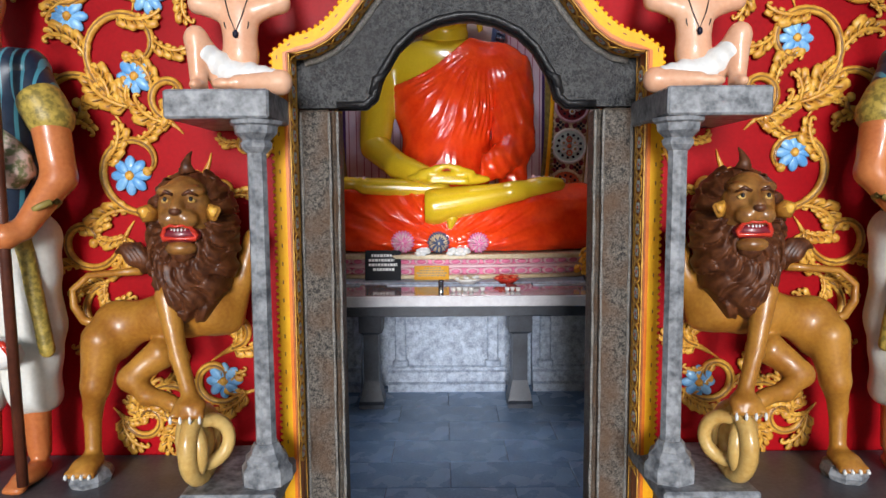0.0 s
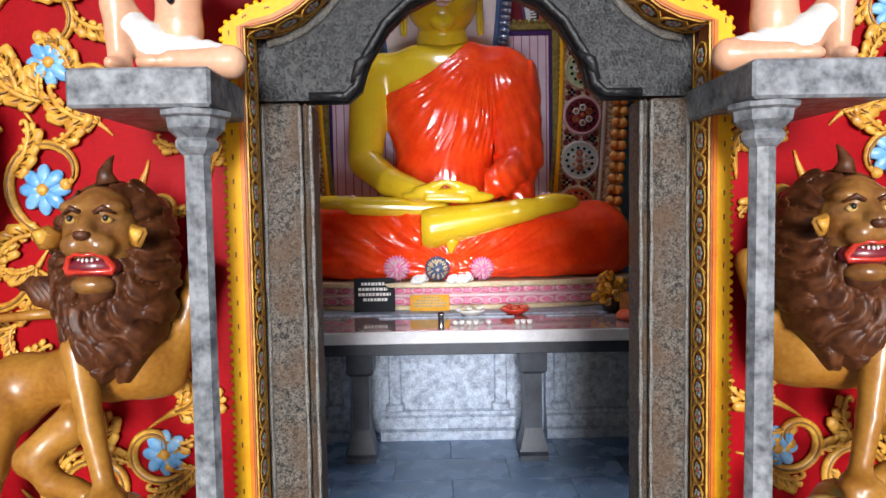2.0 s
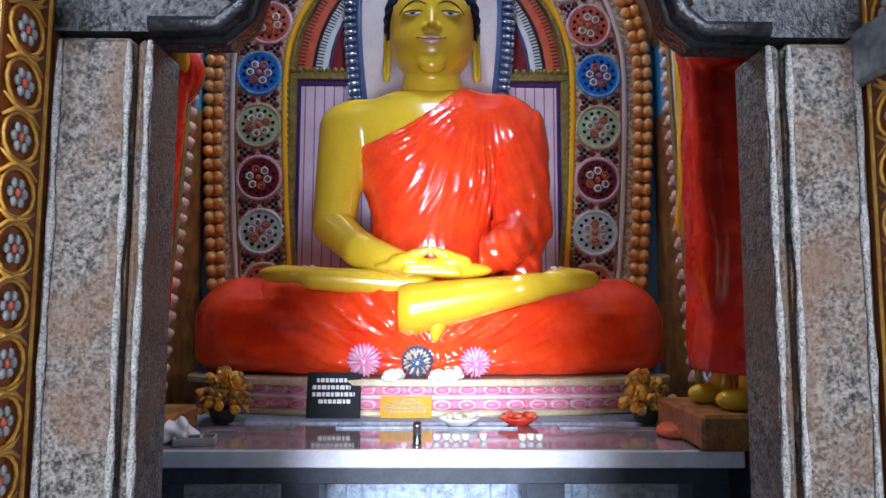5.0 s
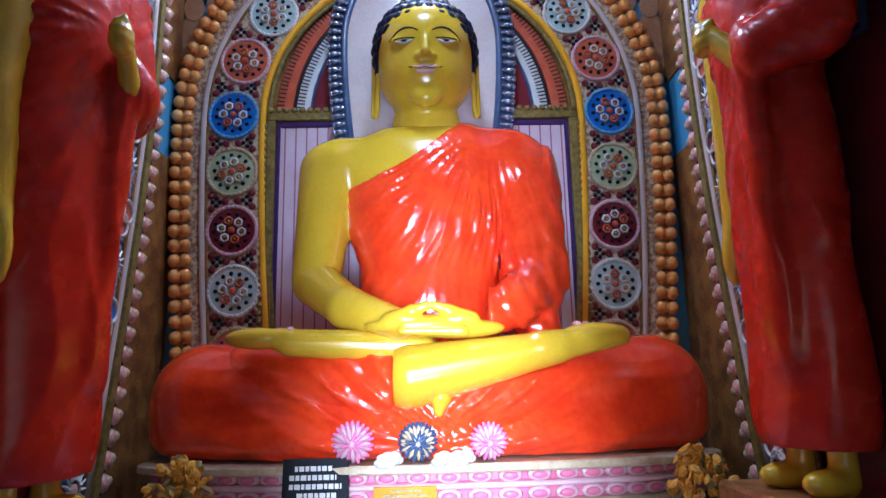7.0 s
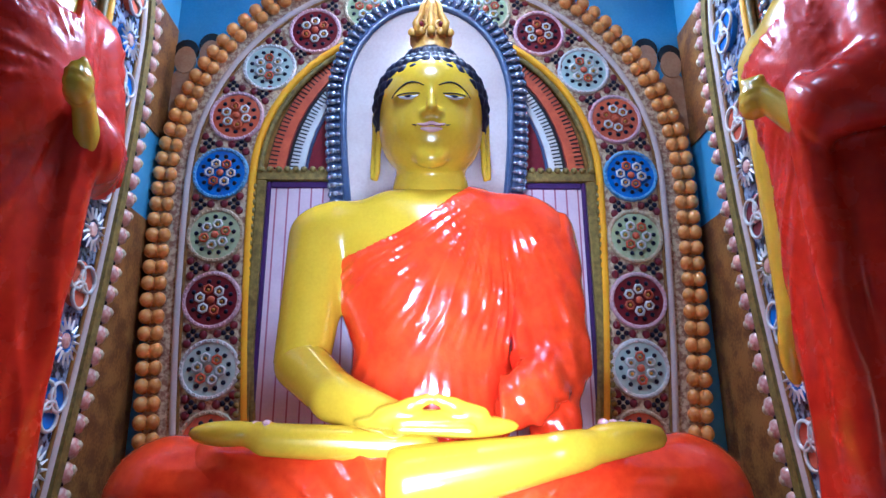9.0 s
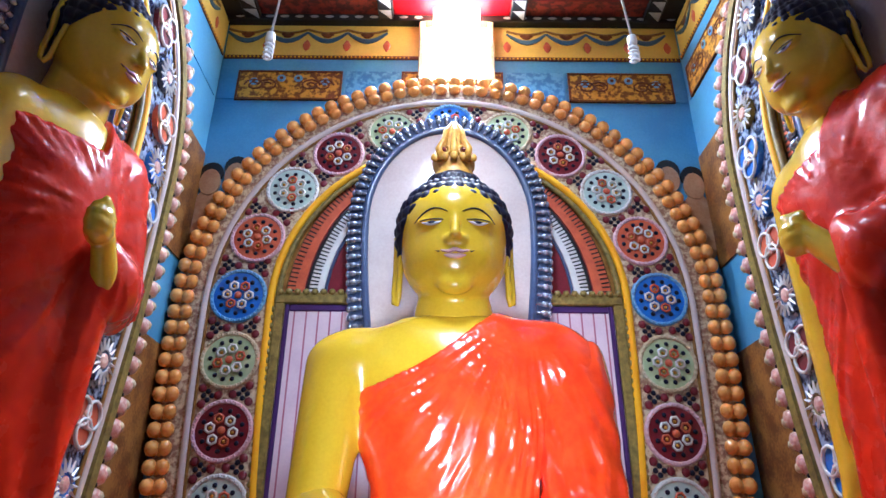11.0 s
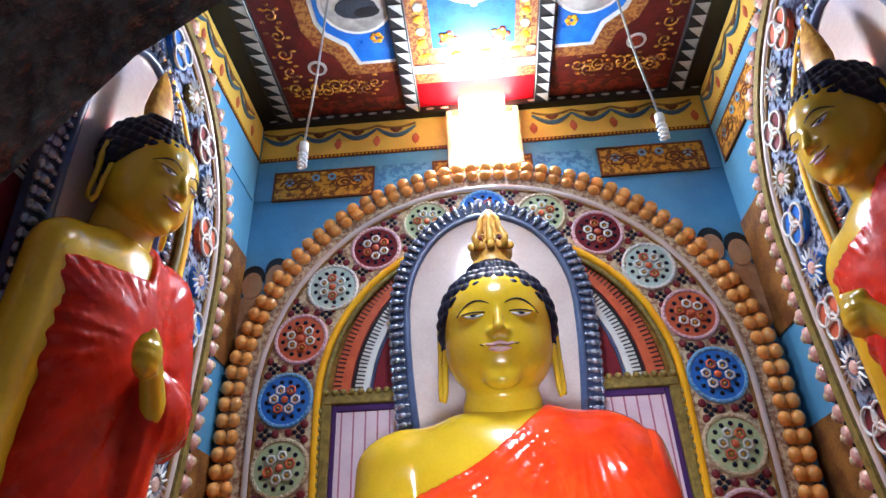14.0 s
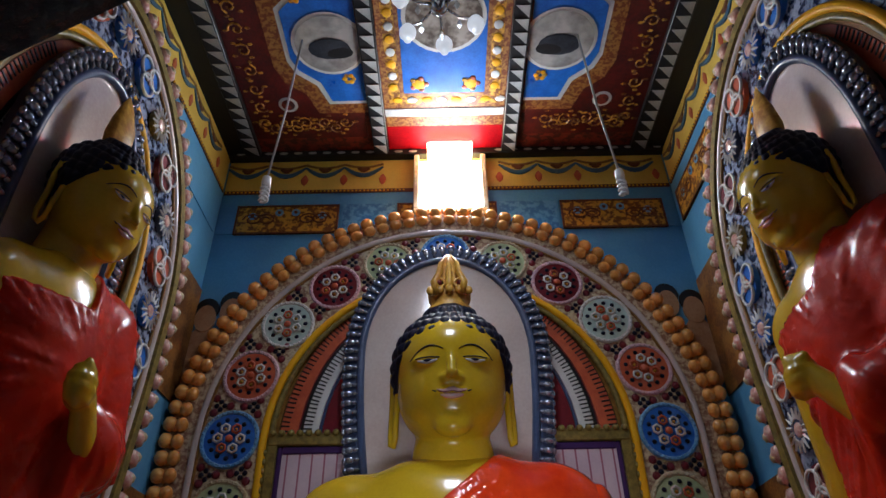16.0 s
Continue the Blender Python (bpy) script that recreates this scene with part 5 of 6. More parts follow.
def lion(side):
    """A rearing guardian lion with a heavy mane, one forepaw on a coiled ball. side -1 or 1 mirrors it."""
    st = Statue()
    m = pose(side * 1.05 - 0.005, 2.58, 0.43) @ Matrix.Diagonal((-side * 0.92, 0.95, 1, 1))
    # in its own space the body trails to -x ... mirrored for the other side
    body = join([cap((0.02, -0.02, 0.71), (-0.36, 0.05, 0.64), 0.112, 0.082), ell((-0.44, 0.04, 0.60), (0.095, 0.10, 0.125)), cap((0.10, 0.02, 0.66), (0.19, 0.08, 0.98), 0.05, 0.045)], 0.08)
    hind = limb([(-0.46, -0.02, 0.58), (-0.49, -0.04, 0.40), (-0.535, 0.0, 0.27), (-0.53, -0.02, 0.10)], [0.088, 0.060, 0.037, 0.032])
    hind2 = limb([(-0.20, -0.04, 0.53), (-0.31, -0.09, 0.44), (-0.22, -0.13, 0.385), (-0.09, -0.17, 0.36)], [0.066, 0.050, 0.038, 0.032])
    fore = limb([(-0.10, -0.16, 0.78), (-0.05, -0.20, 0.56), (0.015, -0.25, 0.40)], [0.050, 0.034, 0.030])
    toes = [cap((0.015 + q, -0.27, 0.385), (0.015 + q * 1.3, -0.305, 0.355), 0.016, 0.015) for q in (-0.045, -0.015, 0.015, 0.045)]
    hind_toes = [cap((-0.53 + q, -0.09, 0.075), (-0.53 + q * 1.3, -0.135, 0.06), 0.018, 0.016) for q in (-0.04, -0.013, 0.013, 0.04)]
    ribs = lambda p: 0.004 * np.sin(46 * p[0] + 18 * p[2]) * np.clip(1 - np.abs(p[0] + 0.15) / 0.2, 0, 1)
    st.carve(swell(join([body, hind, hind2, fore, ell((0.015, -0.26, 0.385), (0.060, 0.055, 0.034)), *toes, ell((-0.53, -0.06, 0.08), (0.058, 0.075, 0.036)), *hind_toes], 0.022), ribs), (-0.68, -0.42, 0.02), (0.34, 0.26, 1.12), 0.010, LION, m)
    for k in range(4):
        st.put(*ball((-0.044 + 0.039 * k, -0.318, 0.345), (0.007, 0.010, 0.016), 6, 5), WHITE, m)
        st.put(*ball((-0.582 + 0.034 * k, -0.15, 0.058), (0.008, 0.012, 0.012), 6, 5), WHITE, m)
    # full mane carved with rounded S-shaped locks between sharp grooves
    OX, OZ = -0.02, 1.07

    def locks(p):
        x, z = p[0] - OX, p[2] - OZ
        a, r = np.arctan2(x, z), np.sqrt(x * x + (z * np.where(z < 0, 0.72, 1.0)) ** 2)
        lean = np.sign(x) * 0.55 * np.abs(np.sin(a)) * (r - 0.1) * 6
        row = np.floor(r / 0.062)
        flow = a - lean + 0.16 * np.sin(r * 34) + 0.21 * row
        along = np.abs(np.sin(math.pi * r / 0.062))
        return 0.032 * (np.abs(np.sin(8 * flow)) ** 0.7 - 0.45) * (0.55 + 0.45 * along) + 0.004 * np.sin(38 * flow + 20 * r)

    mane = join([ell((OX, -0.05, 1.07), (0.178, 0.165, 0.190)), ell((OX, -0.07, 0.93), (0.172, 0.165, 0.195)), ell((OX, -0.09, 0.80), (0.115, 0.13, 0.125)), ell((-0.16, 0.03, 0.86), (0.09, 0.08, 0.10))], 0.06)
    st.carve(swell(mane, locks), (-0.36, -0.34, 0.52), (0.30, 0.24, 1.40), 0.0075, MANE, m)
    st.put(*tube([(OX, -0.10, 1.25), (OX - 0.006, -0.10, 1.285), (OX + 0.003, -0.09, 1.315), (OX + 0.015, -0.085, 1.335)], [0.036, 0.022, 0.011, 0.003], 8), MANE, m)
    face = join([ell((0, -0.16, 1.10), (0.105, 0.10, 0.13)), ell((-0.032, -0.245, 1.060), (0.044, 0.045, 0.036)), ell((0.032, -0.245, 1.060), (0.044, 0.045, 0.036)), cap((0, -0.225, 1.15), (0, -0.275, 1.095), 0.026, 0.028), ell((-0.05, -0.215, 1.165), (0.045, 0.04, 0.022)), ell((0.05, -0.215, 1.165), (0.045, 0.04, 0.022)), ell((0, -0.215, 0.955), (0.062, 0.05, 0.03))], 0.014)
    hm = m @ pose(OX + 0.005, -0.075, 1.08, -6, 0, 5) @ pose(0, 0.06, -1.08)
    st.carve(face, (-0.16, -0.34, 0.88), (0.16, 0.0, 1.28), 0.008, LION_FACE, hm)
    st.carve(ell((0, -0.215, 1.005), (0.078, 0.045, 0.036)), (-0.11, -0.3, 0.95), (0.11, -0.14, 1.05), 0.007, MAROON, hm)
    lips = [(-0.048, -0.258, 1.030), (-0.025, -0.276, 1.036), (0, -0.280, 1.032), (0.025, -0.276, 1.036), (0.048, -0.258, 1.030), (0.064, -0.236, 1.004), (0.058, -0.238, 0.988), (0.032, -0.252, 0.990), (-0.032, -0.252, 0.990), (-0.058, -0.238, 0.988), (-0.064, -0.236, 1.004)]
    st.put(*tube(lips, [0.008, 0.006, 0.005, 0.006, 0.008, 0.012, 0.012, 0.007, 0.007, 0.012, 0.012], 7, True), MOUTH, hm)
    for k in range(-3, 4):
        st.put(*ball((0.013 * k, -0.256 + 0.004 * k * k * 0.5, 1.020), (0.005, 0.006, 0.007), 6, 4), WHITE, hm)
        st.put(*ball((0.014 * k, -0.250 + 0.004 * k * k * 0.5, 0.990), (0.004, 0.005, 0.005), 6, 4), COIL, hm)
    st.put(*ball((0, -0.29, 1.085), (0.026, 0.018, 0.016)), MANE, hm)
    st.put(*ball((0, -0.20, 0.945), (0.055, 0.05, 0.045)), MANE, hm)
    for q in both(0.045):
        st.put(*ball((q * 1.1, -0.243, 1.128), (0.018, 0.012, 0.010)), COIL, hm)
        st.put(*ball((q * 1.1, -0.255, 1.133), (0.008, 0.006, 0.009)), BLACK, hm)
        st.put(*tube([(q * 0.4, -0.258, 1.148), (q, -0.262, 1.160), (q * 1.6, -0.24, 1.146)], [0.006, 0.008, 0.004], 6), MANE, hm)
    for q in both(0.135):
        st.put(*tube([(q * 0.72, -0.185, 1.075), (q * 0.95, -0.235, 1.085), (q * 1.18, -0.240, 1.098)], [0.022, 0.036, 0.008], 8, flat=0.45), LION, hm)
        st.put(*tube([(q * 0.80, -0.215, 1.078), (q * 0.96, -0.252, 1.086), (q * 1.12, -0.252, 1.096)], [0.012, 0.022, 0.004], 8, flat=0.4), GOLD, hm)
    tail = [(-0.52, 0.08, 0.62), (-0.60, 0.09, 0.64), (-0.65, 0.10, 0.70), (-0.655, 0.105, 0.77), (-0.58, 0.11, 0.83), (-0.45, 0.11, 0.84), (-0.33, 0.10, 0.85)]
    st.put(*tube(tail, [0.022, 0.020, 0.018, 0.016, 0.015, 0.015, 0.02], 8), LION, m)
    for q in range(4):
        st.put(*tube([(-0.31, 0.09, 0.845 + 0.01 * q), (-0.30 - 0.02 * q, 0.08, 0.90), (-0.34 - 0.02 * q, 0.08, 0.95), (-0.40 - 0.012 * q, 0.08, 0.965 - 0.012 * q)], [0.022, 0.034, 0.028, 0.006], 7), MANE, m)
    # coiled rings under the forepaw
    for cx, cz, r, tilt, w in ((0.030, 0.215, 0.135, 84, 0.036), (0.06, 0.225, 0.095, 40, 0.028), (-0.01, 0.205, 0.110, 128, 0.028), (0.03, 0.20, 0.075, 84, 0.030)):
        ring = [(cx + r * math.cos(k * 0.2618) * math.cos(radians(tilt)), -0.21 + r * math.cos(k * 0.2618) * math.sin(radians(tilt)) * 0.8, cz + (r - 0.01) * math.sin(k * 0.2618)) for k in range(24)]
        st.put(*tube(ring, w, 10, True), COIL, m)
    thing("lion_statue", "painted guardian lion statue with dark brown mane and coiled ball", "statue", data=st.mesh("lion_statue"), group="guardian lions")


def dwarf(side):
    """A small seated figure with raised arms, on the pillar's slab."""
    st = Statue()
    m = pose(side * 0.868 + 0.005, 2.52, 1.972) @ Matrix.Diagonal((side * 0.84, 0.84, 0.95, 1))
    body = join([ell((0, 0, 0.17), (0.082, 0.07, 0.11)), ell((0, 0.0, 0.29), (0.085, 0.062, 0.09)), cap((-0.08, 0, 0.345), (0.08, 0, 0.345), 0.04, 0.04), ell((0, -0.01, 0.47), (0.062, 0.065, 0.075)), cap((0, 0, 0.36), (0, 0, 0.42), 0.04, 0.038)], 0.04)
    arms = [limb([(q * 0.10, 0, 0.345), (q * 0.19, 0.0, 0.37), (q * 0.16, 0.02, 0.50), (q * 0.09, 0.02, 0.60)], [0.042, 0.038, 0.032, 0.03]) for q in (-1, 1)]
    leg1 = limb([(0.07, -0.02, 0.06), (0.165, -0.10, 0.21), (0.155, -0.11, 0.02)], [0.06, 0.048, 0.036])
    leg2 = limb([(-0.06, -0.03, 0.06), (-0.20, -0.08, 0.045), (-0.03, -0.16, 0.035)], [0.06, 0.045, 0.03])
    st.carve(join([body, *arms, leg1, leg2, ell((0.145, -0.16, 0.025), (0.03, 0.06, 0.024)), ell((0.03, -0.17, 0.03), (0.05, 0.03, 0.022))], 0.02), (-0.28, -0.25, -0.01), (0.28, 0.14, 0.66), 0.0095, FLESH, m)
    cloth = join([ell((0, -0.01, 0.075), (0.125, 0.10, 0.058)), cap((0.05, -0.03, 0.10), (0.14, -0.08, 0.15), 0.055, 0.058), cap((-0.05, -0.05, 0.07), (-0.15, -0.08, 0.06), 0.055, 0.045)], 0.03)
    st.carve(swell(cloth, lambda p: 0.003 * np.sin(90 * p[0] + 60 * p[2])), (-0.24, -0.2, 0.0), (0.24, 0.14, 0.24), 0.0095, WHITE, m)
    st.put(*tube([(0.055 * math.cos(a), -0.055 - 0.012 * math.sin(a), 0.315 + 0.05 * math.sin(a) - 0.03) for a in [math.pi + k * math.pi / 10 for k in range(11)]], 0.003, 5), BLACK, m)
    st.put(*tube([(-0.05, -0.045, 0.375), (-0.03, -0.062, 0.31), (0, -0.070, 0.245), (0.03, -0.062, 0.31), (0.05, -0.045, 0.375)], 0.003, 5), BLACK, m)
    st.put(*ball((0, -0.074, 0.235), (0.013, 0.008, 0.016)), HAIR, m)
    st.put(*ball((0, 0.01, 0.50), (0.066, 0.066, 0.06)), MANE, m)
    thing("dwarf_statue", "pale seated dwarf statue with white loincloth and raised arms", "statue", data=st.mesh("dwarf_statue"), group="dwarf figures")


def guard(side):
    """A standing guardian figure in a dark striped tunic and white trousers."""
    st = Statue()
    m = pose(side * 1.90, 2.60, 0.43) @ Matrix.Diagonal((-side, 1, 1, 1))
    # own space: x to the doorway
    for q in both(0.105):
        st.carve(join([limb([(q, 0, 0.40), (q, 0.01, 0.10)], [0.062, 0.045]), ell((q * 1.1, -0.07, 0.035), (0.05, 0.12, 0.038)), *[ell((q * 1.1 - 0.03 + 0.016 * k, -0.18, 0.018), (0.011, 0.025, 0.014)) for k in range(5)]], 0.02), (-0.3, -0.25, -0.01), (0.3, 0.12, 0.45), 0.012, GUARD_SKIN, m)
        st.carve(swell(limb([(q * 0.9, 0, 0.98), (q, 0, 0.62), (q * 1.05, 0, 0.36)], [0.14, 0.125, 0.10]), lambda p: 0.006 * np.sin(50 * p[0] + 16 * p[2]) + 0.004 * np.sin(34 * p[2] + 20 * p[0])), (-0.36, -0.2, 0.25), (0.36, 0.2, 1.14), 0.013, TROUSER, m)
    tunic = join([ell((0, 0, 1.45), (0.20, 0.13, 0.28)), cap((0, 0, 1.05), (0, 0, 1.3), 0.20, 0.17, 0.75), cap((-0.16, 0, 1.66), (0.16, 0, 1.66), 0.09, 0.09)], 0.06)
    st.carve(swell(tunic, lambda p: 0.003 * np.sin(70 * p[0])), (-0.34, -0.24, 0.85), (0.34, 0.24, 1.85), 0.014, TUNIC, m)
    st.carve(join([cap((0.16, 0.0, 1.64), (0.245, -0.03, 1.50), 0.088, 0.082), cap((-0.16, 0.0, 1.64), (-0.26, -0.03, 1.46), 0.088, 0.08)], 0.02), (-0.4, -0.2, 1.3), (0.4, 0.2, 1.8), 0.014, TUNIC, m)
    st.carve(join([cap((0.23, -0.03, 1.53), (0.26, -0.03, 1.47), 0.088, 0.088)], 0.02), (0.1, -0.2, 1.3), (0.4, 0.2, 1.7), 0.012, BROCADE, m)
    st.carve(join([limb([(0.25, -0.03, 1.52), (0.30, -0.06, 1.24), (0.22, -0.18, 1.04)], [0.075, 0.062, 0.042]), ell((0.17, -0.22, 1.02), (0.06, 0.05, 0.055))], 0.03), (0.05, -0.34, 0.9), (0.42, 0.1, 1.65), 0.012, GUARD_SKIN, m)
    st.put(*tube([(0.27 + 0.05 * math.cos(k * 0.52), -0.125 + 0.05 * math.sin(k * 0.52), 1.12 + 0.025 * math.cos(k * 0.52)) for k in range(12)], 0.014, 6, True), OLIVE, m)
    st.carve(join([ell((0, 0, 1.02), (0.215, 0.16, 0.07)), cap((0.16, -0.10, 1.02), (0.22, -0.08, 0.55), 0.035, 0.03)], 0.04), (-0.3, -0.26, 0.45), (0.3, 0.24, 1.14), 0.013, BROCADE, m)
    st.carve(swell(cap((-0.20, -0.09, 1.62), (0.13, -0.10, 1.28), 0.085, 0.09), lambda p: 0.006 * np.sin(70 * (p[0] + p[2]))), (-0.34, -0.26, 1.1), (0.3, 0.05, 1.8), 0.012, SASH, m)
    st.carve(join([ell((0, -0.02, 1.94), (0.088, 0.10, 0.125)), cap((0, 0, 1.70), (0, 0, 1.85), 0.06, 0.055), ell((0, -0.115, 1.92), (0.02, 0.03, 0.035))], 0.03), (-0.2, -0.2, 1.6), (0.2, 0.16, 2.12), 0.011, GUARD_SKIN, m)
    st.carve(ell((0, 0.02, 2.0), (0.11, 0.115, 0.10)), (-0.2, -0.16, 1.97), (0.2, 0.18, 2.14), 0.012, BLACK, m)
    st.put(*tube([(0.09, -0.12, 1.72), (0.0, -0.15, 1.62), (-0.09, -0.12, 1.72)], [0.02, 0.03, 0.02], 8, flat=0.5), BROCADE, m)
    st.put(*tube([(0.19, -0.235, 0.06), (0.175, -0.225, 1.2), (0.165, -0.20, 2.35)], 0.020, 8), WOOD, m)
    if side < 0:
        st.put(*ball((0.05, -0.17, 0.56), (0.14, 0.05, 0.07)), WHITE, m)
        st.put(*tube([(0.17 - 0.03 * k, -0.225 + 0.002 * k * k, 0.57 + 0.05 * math.sin(k)) for k in range(9)], 0.012, 6), MOUTH, m)
    thing("guard_statue", "painted standing guard statue in striped tunic and white trousers", "statue", data=st.mesh("guard_statue"), group="guard figures")


for side in (-1, 1):
    lion(side)
    dwarf(side)
    guard(side)
seated_statue()
for side in (-1, 1):
    st = standing_statue(pose(CX + side * 1.46, 4.73 + 0.03 * side, 0.99 + 0.02 * side, 0, 0, -side * 80) @ Matrix.Diagonal((0.82, 0.64, 1.035, 1)), False, side * 4)
    thing("standing_statue", "tall standing statue with yellow skin and pleated red robe", "statue", data=st.mesh("standing_statue"), group="standing statues")


# ---- facade: platform, pillars, gilded scrolls ----
for side in (-1, 1):
    x0, x1 = sorted((side * 0.78 + DX, side * 4.2))
    thing("platform", "dark grey painted platform along the facade", "platform", kind="structure", data=mesh_of("platform", *slab(x0, x1, 2.02, FRONT, 0, 0.43, 0.012), MARBLE_BASE))
    x0, x1 = sorted((side * 0.715, side * 1.075))
    thing("pillar_plinth", "low grey marbled plinth block under pillar and lion", "plinth", data=mesh_of("pillar_plinth", *slab(x0, x1, 2.26, 2.74, 0.43, 0.495, 0.01), MARBLE))
    px = side * 0.781
    pillar = thing("stone_pillar", "slender grey marbled octagonal pillar carrying a slab", "pillar", pose(px, 2.40, 0.495), group="facade pillars")
    link("base", mesh_of("base", *turned([(0.098, 0), (0.098, 0.055), (0.082, 0.075), (0.082, 0.095), (0.062, 0.115), (0.056, 0.135), (0.045, 0.15)], 8), MARBLE), pillar)
    link("shaft", mesh_of("shaft", *turned([(0.040, 0.14), (0.037, 0.7), (0.036, 1.27)], 8), MARBLE), pillar)
    link("capital", mesh_of("capital", *turned([(0.040, 1.255), (0.058, 1.275), (0.060, 1.29), (0.052, 1.30), (0.078, 1.325), (0.082, 1.352), (0.095, 1.358), (0.098, 1.372)], 8), MARBLE), pillar)
    x0, x1 = sorted((-side * 0.075, side * 0.30))
    link("slab", mesh_of("slab", *slab(x0, x1, -0.10, 0.40, 1.373, 1.476, 0.008), MARBLE), pillar)
    st = thing("rock_foot", "small grey painted rock under the lion's hind paw", "rock", data=mesh_of("rock_foot", *ball((side * 1.54, 2.53, 0.455), (0.085, 0.10, 0.055), 9, 6), MARBLE))


def frond(length, width, curl):
    """An acanthus frond lying in x and z: a curving spine, lobes on both sides and a rolled tip."""
    pieces, p, head, n = [], [0.0, 0.0], 0.0, 16
    spine = []
    for k in range(n + 6):
        spine.append((p[0], -0.012 - 0.010 * math.sin(math.pi * min(1, k / n)), p[1], head))
        step = length / n * (1 if k < n else 0.55)
        p = [p[0] + step * math.sin(head), p[1] + step * math.cos(head)]
        head += curl / n * (0.5 + k / n) if k < n else (0.75 if curl > 0 else -0.75)
    m = len(spine)
    pieces.append((tube([q[:3] for q in spine], [width * (0.18 + 0.10 * math.sin(math.pi * k / m)) for k in range(m)], 6, flat=0.7), 0))
    for k in range(1, n, 3):
        t = k / n
        for s in (-1, 1):
            w = width * (0.5 + 0.8 * math.sin(math.pi * min(1, 0.2 + 0.75 * t))) * (1.35 if s * curl < 0 else 0.65) * (1.0 + 0.15 * math.sin(5 * k + 2 * s))
            a = spine[k][3] + s * 0.95
            b = spine[k][3] + s * 0.15
            x, y, z = spine[k][:3]
            x1, z1 = x + 0.55 * w * math.sin(a), z + 0.55 * w * math.cos(a)
            x2, z2 = x1 + 0.50 * w * math.sin(b), z1 + 0.50 * w * math.cos(b)
            x3, z3 = x2 + 0.16 * w * math.sin(a), z2 + 0.16 * w * math.cos(a)
            pieces.append((tube([(x, y + 0.006, z), (x1, y + 0.002, z1), (x2, y - 0.003, z2), (x3, y + 0.003, z3)], [0.16 * w, 0.31 * w, 0.29 * w, 0.10 * w], 7, flat=0.4), 0))
            pieces.append((tube([(x, y - 0.004, z), (0.5 * (x + x1), y - 0.1 * w, 0.5 * (z + z1)), (x1, y - 0.25 * w, z1)], [0.03 * w, 0.05 * w, 0.02 * w], 4), 1))
    return pieces


def scroll(x, z, r, start, turn, turns=1.25, leaves=7, lead=0.0, size=1.0):
    """A gilded spiral stem with leaves along its outer side, as relief on the red wall. start in degrees; turn 1 or -1."""
    g = Geo()
    steps, line = 30, []
    for k in range(steps + 1):
        t = k / steps
        a = radians(start) + turn * 2 * math.pi * 0.85 * turns * t
        q = r * (1 - 0.82 * t)
        line.append((x + q * math.cos(a), FRONT - 0.010, z + q * math.sin(a)))
    if lead:
        a = radians(start)
        tx, tz = math.sin(a) * turn, -math.cos(a) * turn
        line = [(line[0][0] + lead * (1 - k / 4) * tx + 0.15 * lead * (1 - k / 4) ** 2 * math.cos(a), FRONT - 0.006, line[0][2] + lead * (1 - k / 4) * tz + 0.15 * lead * (1 - k / 4) ** 2 * math.sin(a)) for k in range(4)] + line
    n = len(line)
    g.add(*tube(line, [(0.010 + 0.009 * math.sin(math.pi * min(1, (k + 3) / n))) * min(1.0, 0.25 + 0.25 * k) for k in range(n)], 7, flat=0.8), 0)
    g.add(*tube([(p[0], p[1] - 0.012, p[2]) for p in line[3:-3]], 0.005, 5), 1)
    g.add(*ball(line[-1], (0.022, 0.016, 0.022), 8, 5), 0)
    count = max(2, (leaves + 1) // 2)
    for k in range(count):
        j = int((k + 0.25) / count * n * 0.8)
        p, q = Vector(line[j]), Vector(line[min(j + 1, n - 1)])
        d = (q - p).normalized()
        ang = math.degrees(math.atan2(d.x, d.z))
        w = size * (1 - 0.35 * j / n)
        s = turn if k % 3 != 2 else -turn
        m = pose(p.x, FRONT - 0.004, p.z, 0, ang + s * 28, 0) @ Matrix.Scale(w, 4)
        for piece, i in frond(0.23, 0.042, s * (1.7 if k % 2 else -1.3)):
            g.add(*piece, i, m)
        if k == 0:
            m = pose(p.x, FRONT - 0.004, p.z, 0, ang - s * 34, 0) @ Matrix.Scale(w * 0.8, 4)
            for piece, i in frond(0.17, 0.040, -s * 1.3):
                g.add(*piece, i, m)
    link("relief_scroll", g.mesh("relief_scroll", [GOLD, GOLD_DARK], True), wall_front, label="gilded relief scroll with curling leaves")


def blue_flower(x, z, r):
    g = Geo()
    for k in range(8):
        a = 2 * math.pi * k / 8
        v, f = ball((0, 0, 0), (0.20 * r * 1.4, 0.010, 0.42 * r), 8, 6)
        g.add(v, f, 0 if k % 2 else 2, pose(x + 0.56 * r * math.sin(a), FRONT - 0.012 - 0.004 * (k % 2), z + 0.56 * r * math.cos(a), -8, math.degrees(a), 0))
    fl = link("flower", g.mesh("flower", [PALEBLUE, BLUE, PALEBLUE], True), wall_front, label="pale blue relief flower")
    link("flower_centre", mesh_of("flower_centre", *ball((x, FRONT - 0.020, z), (0.24 * r, 0.014, 0.24 * r), 10, 6), GOLD, smooth=True), fl)


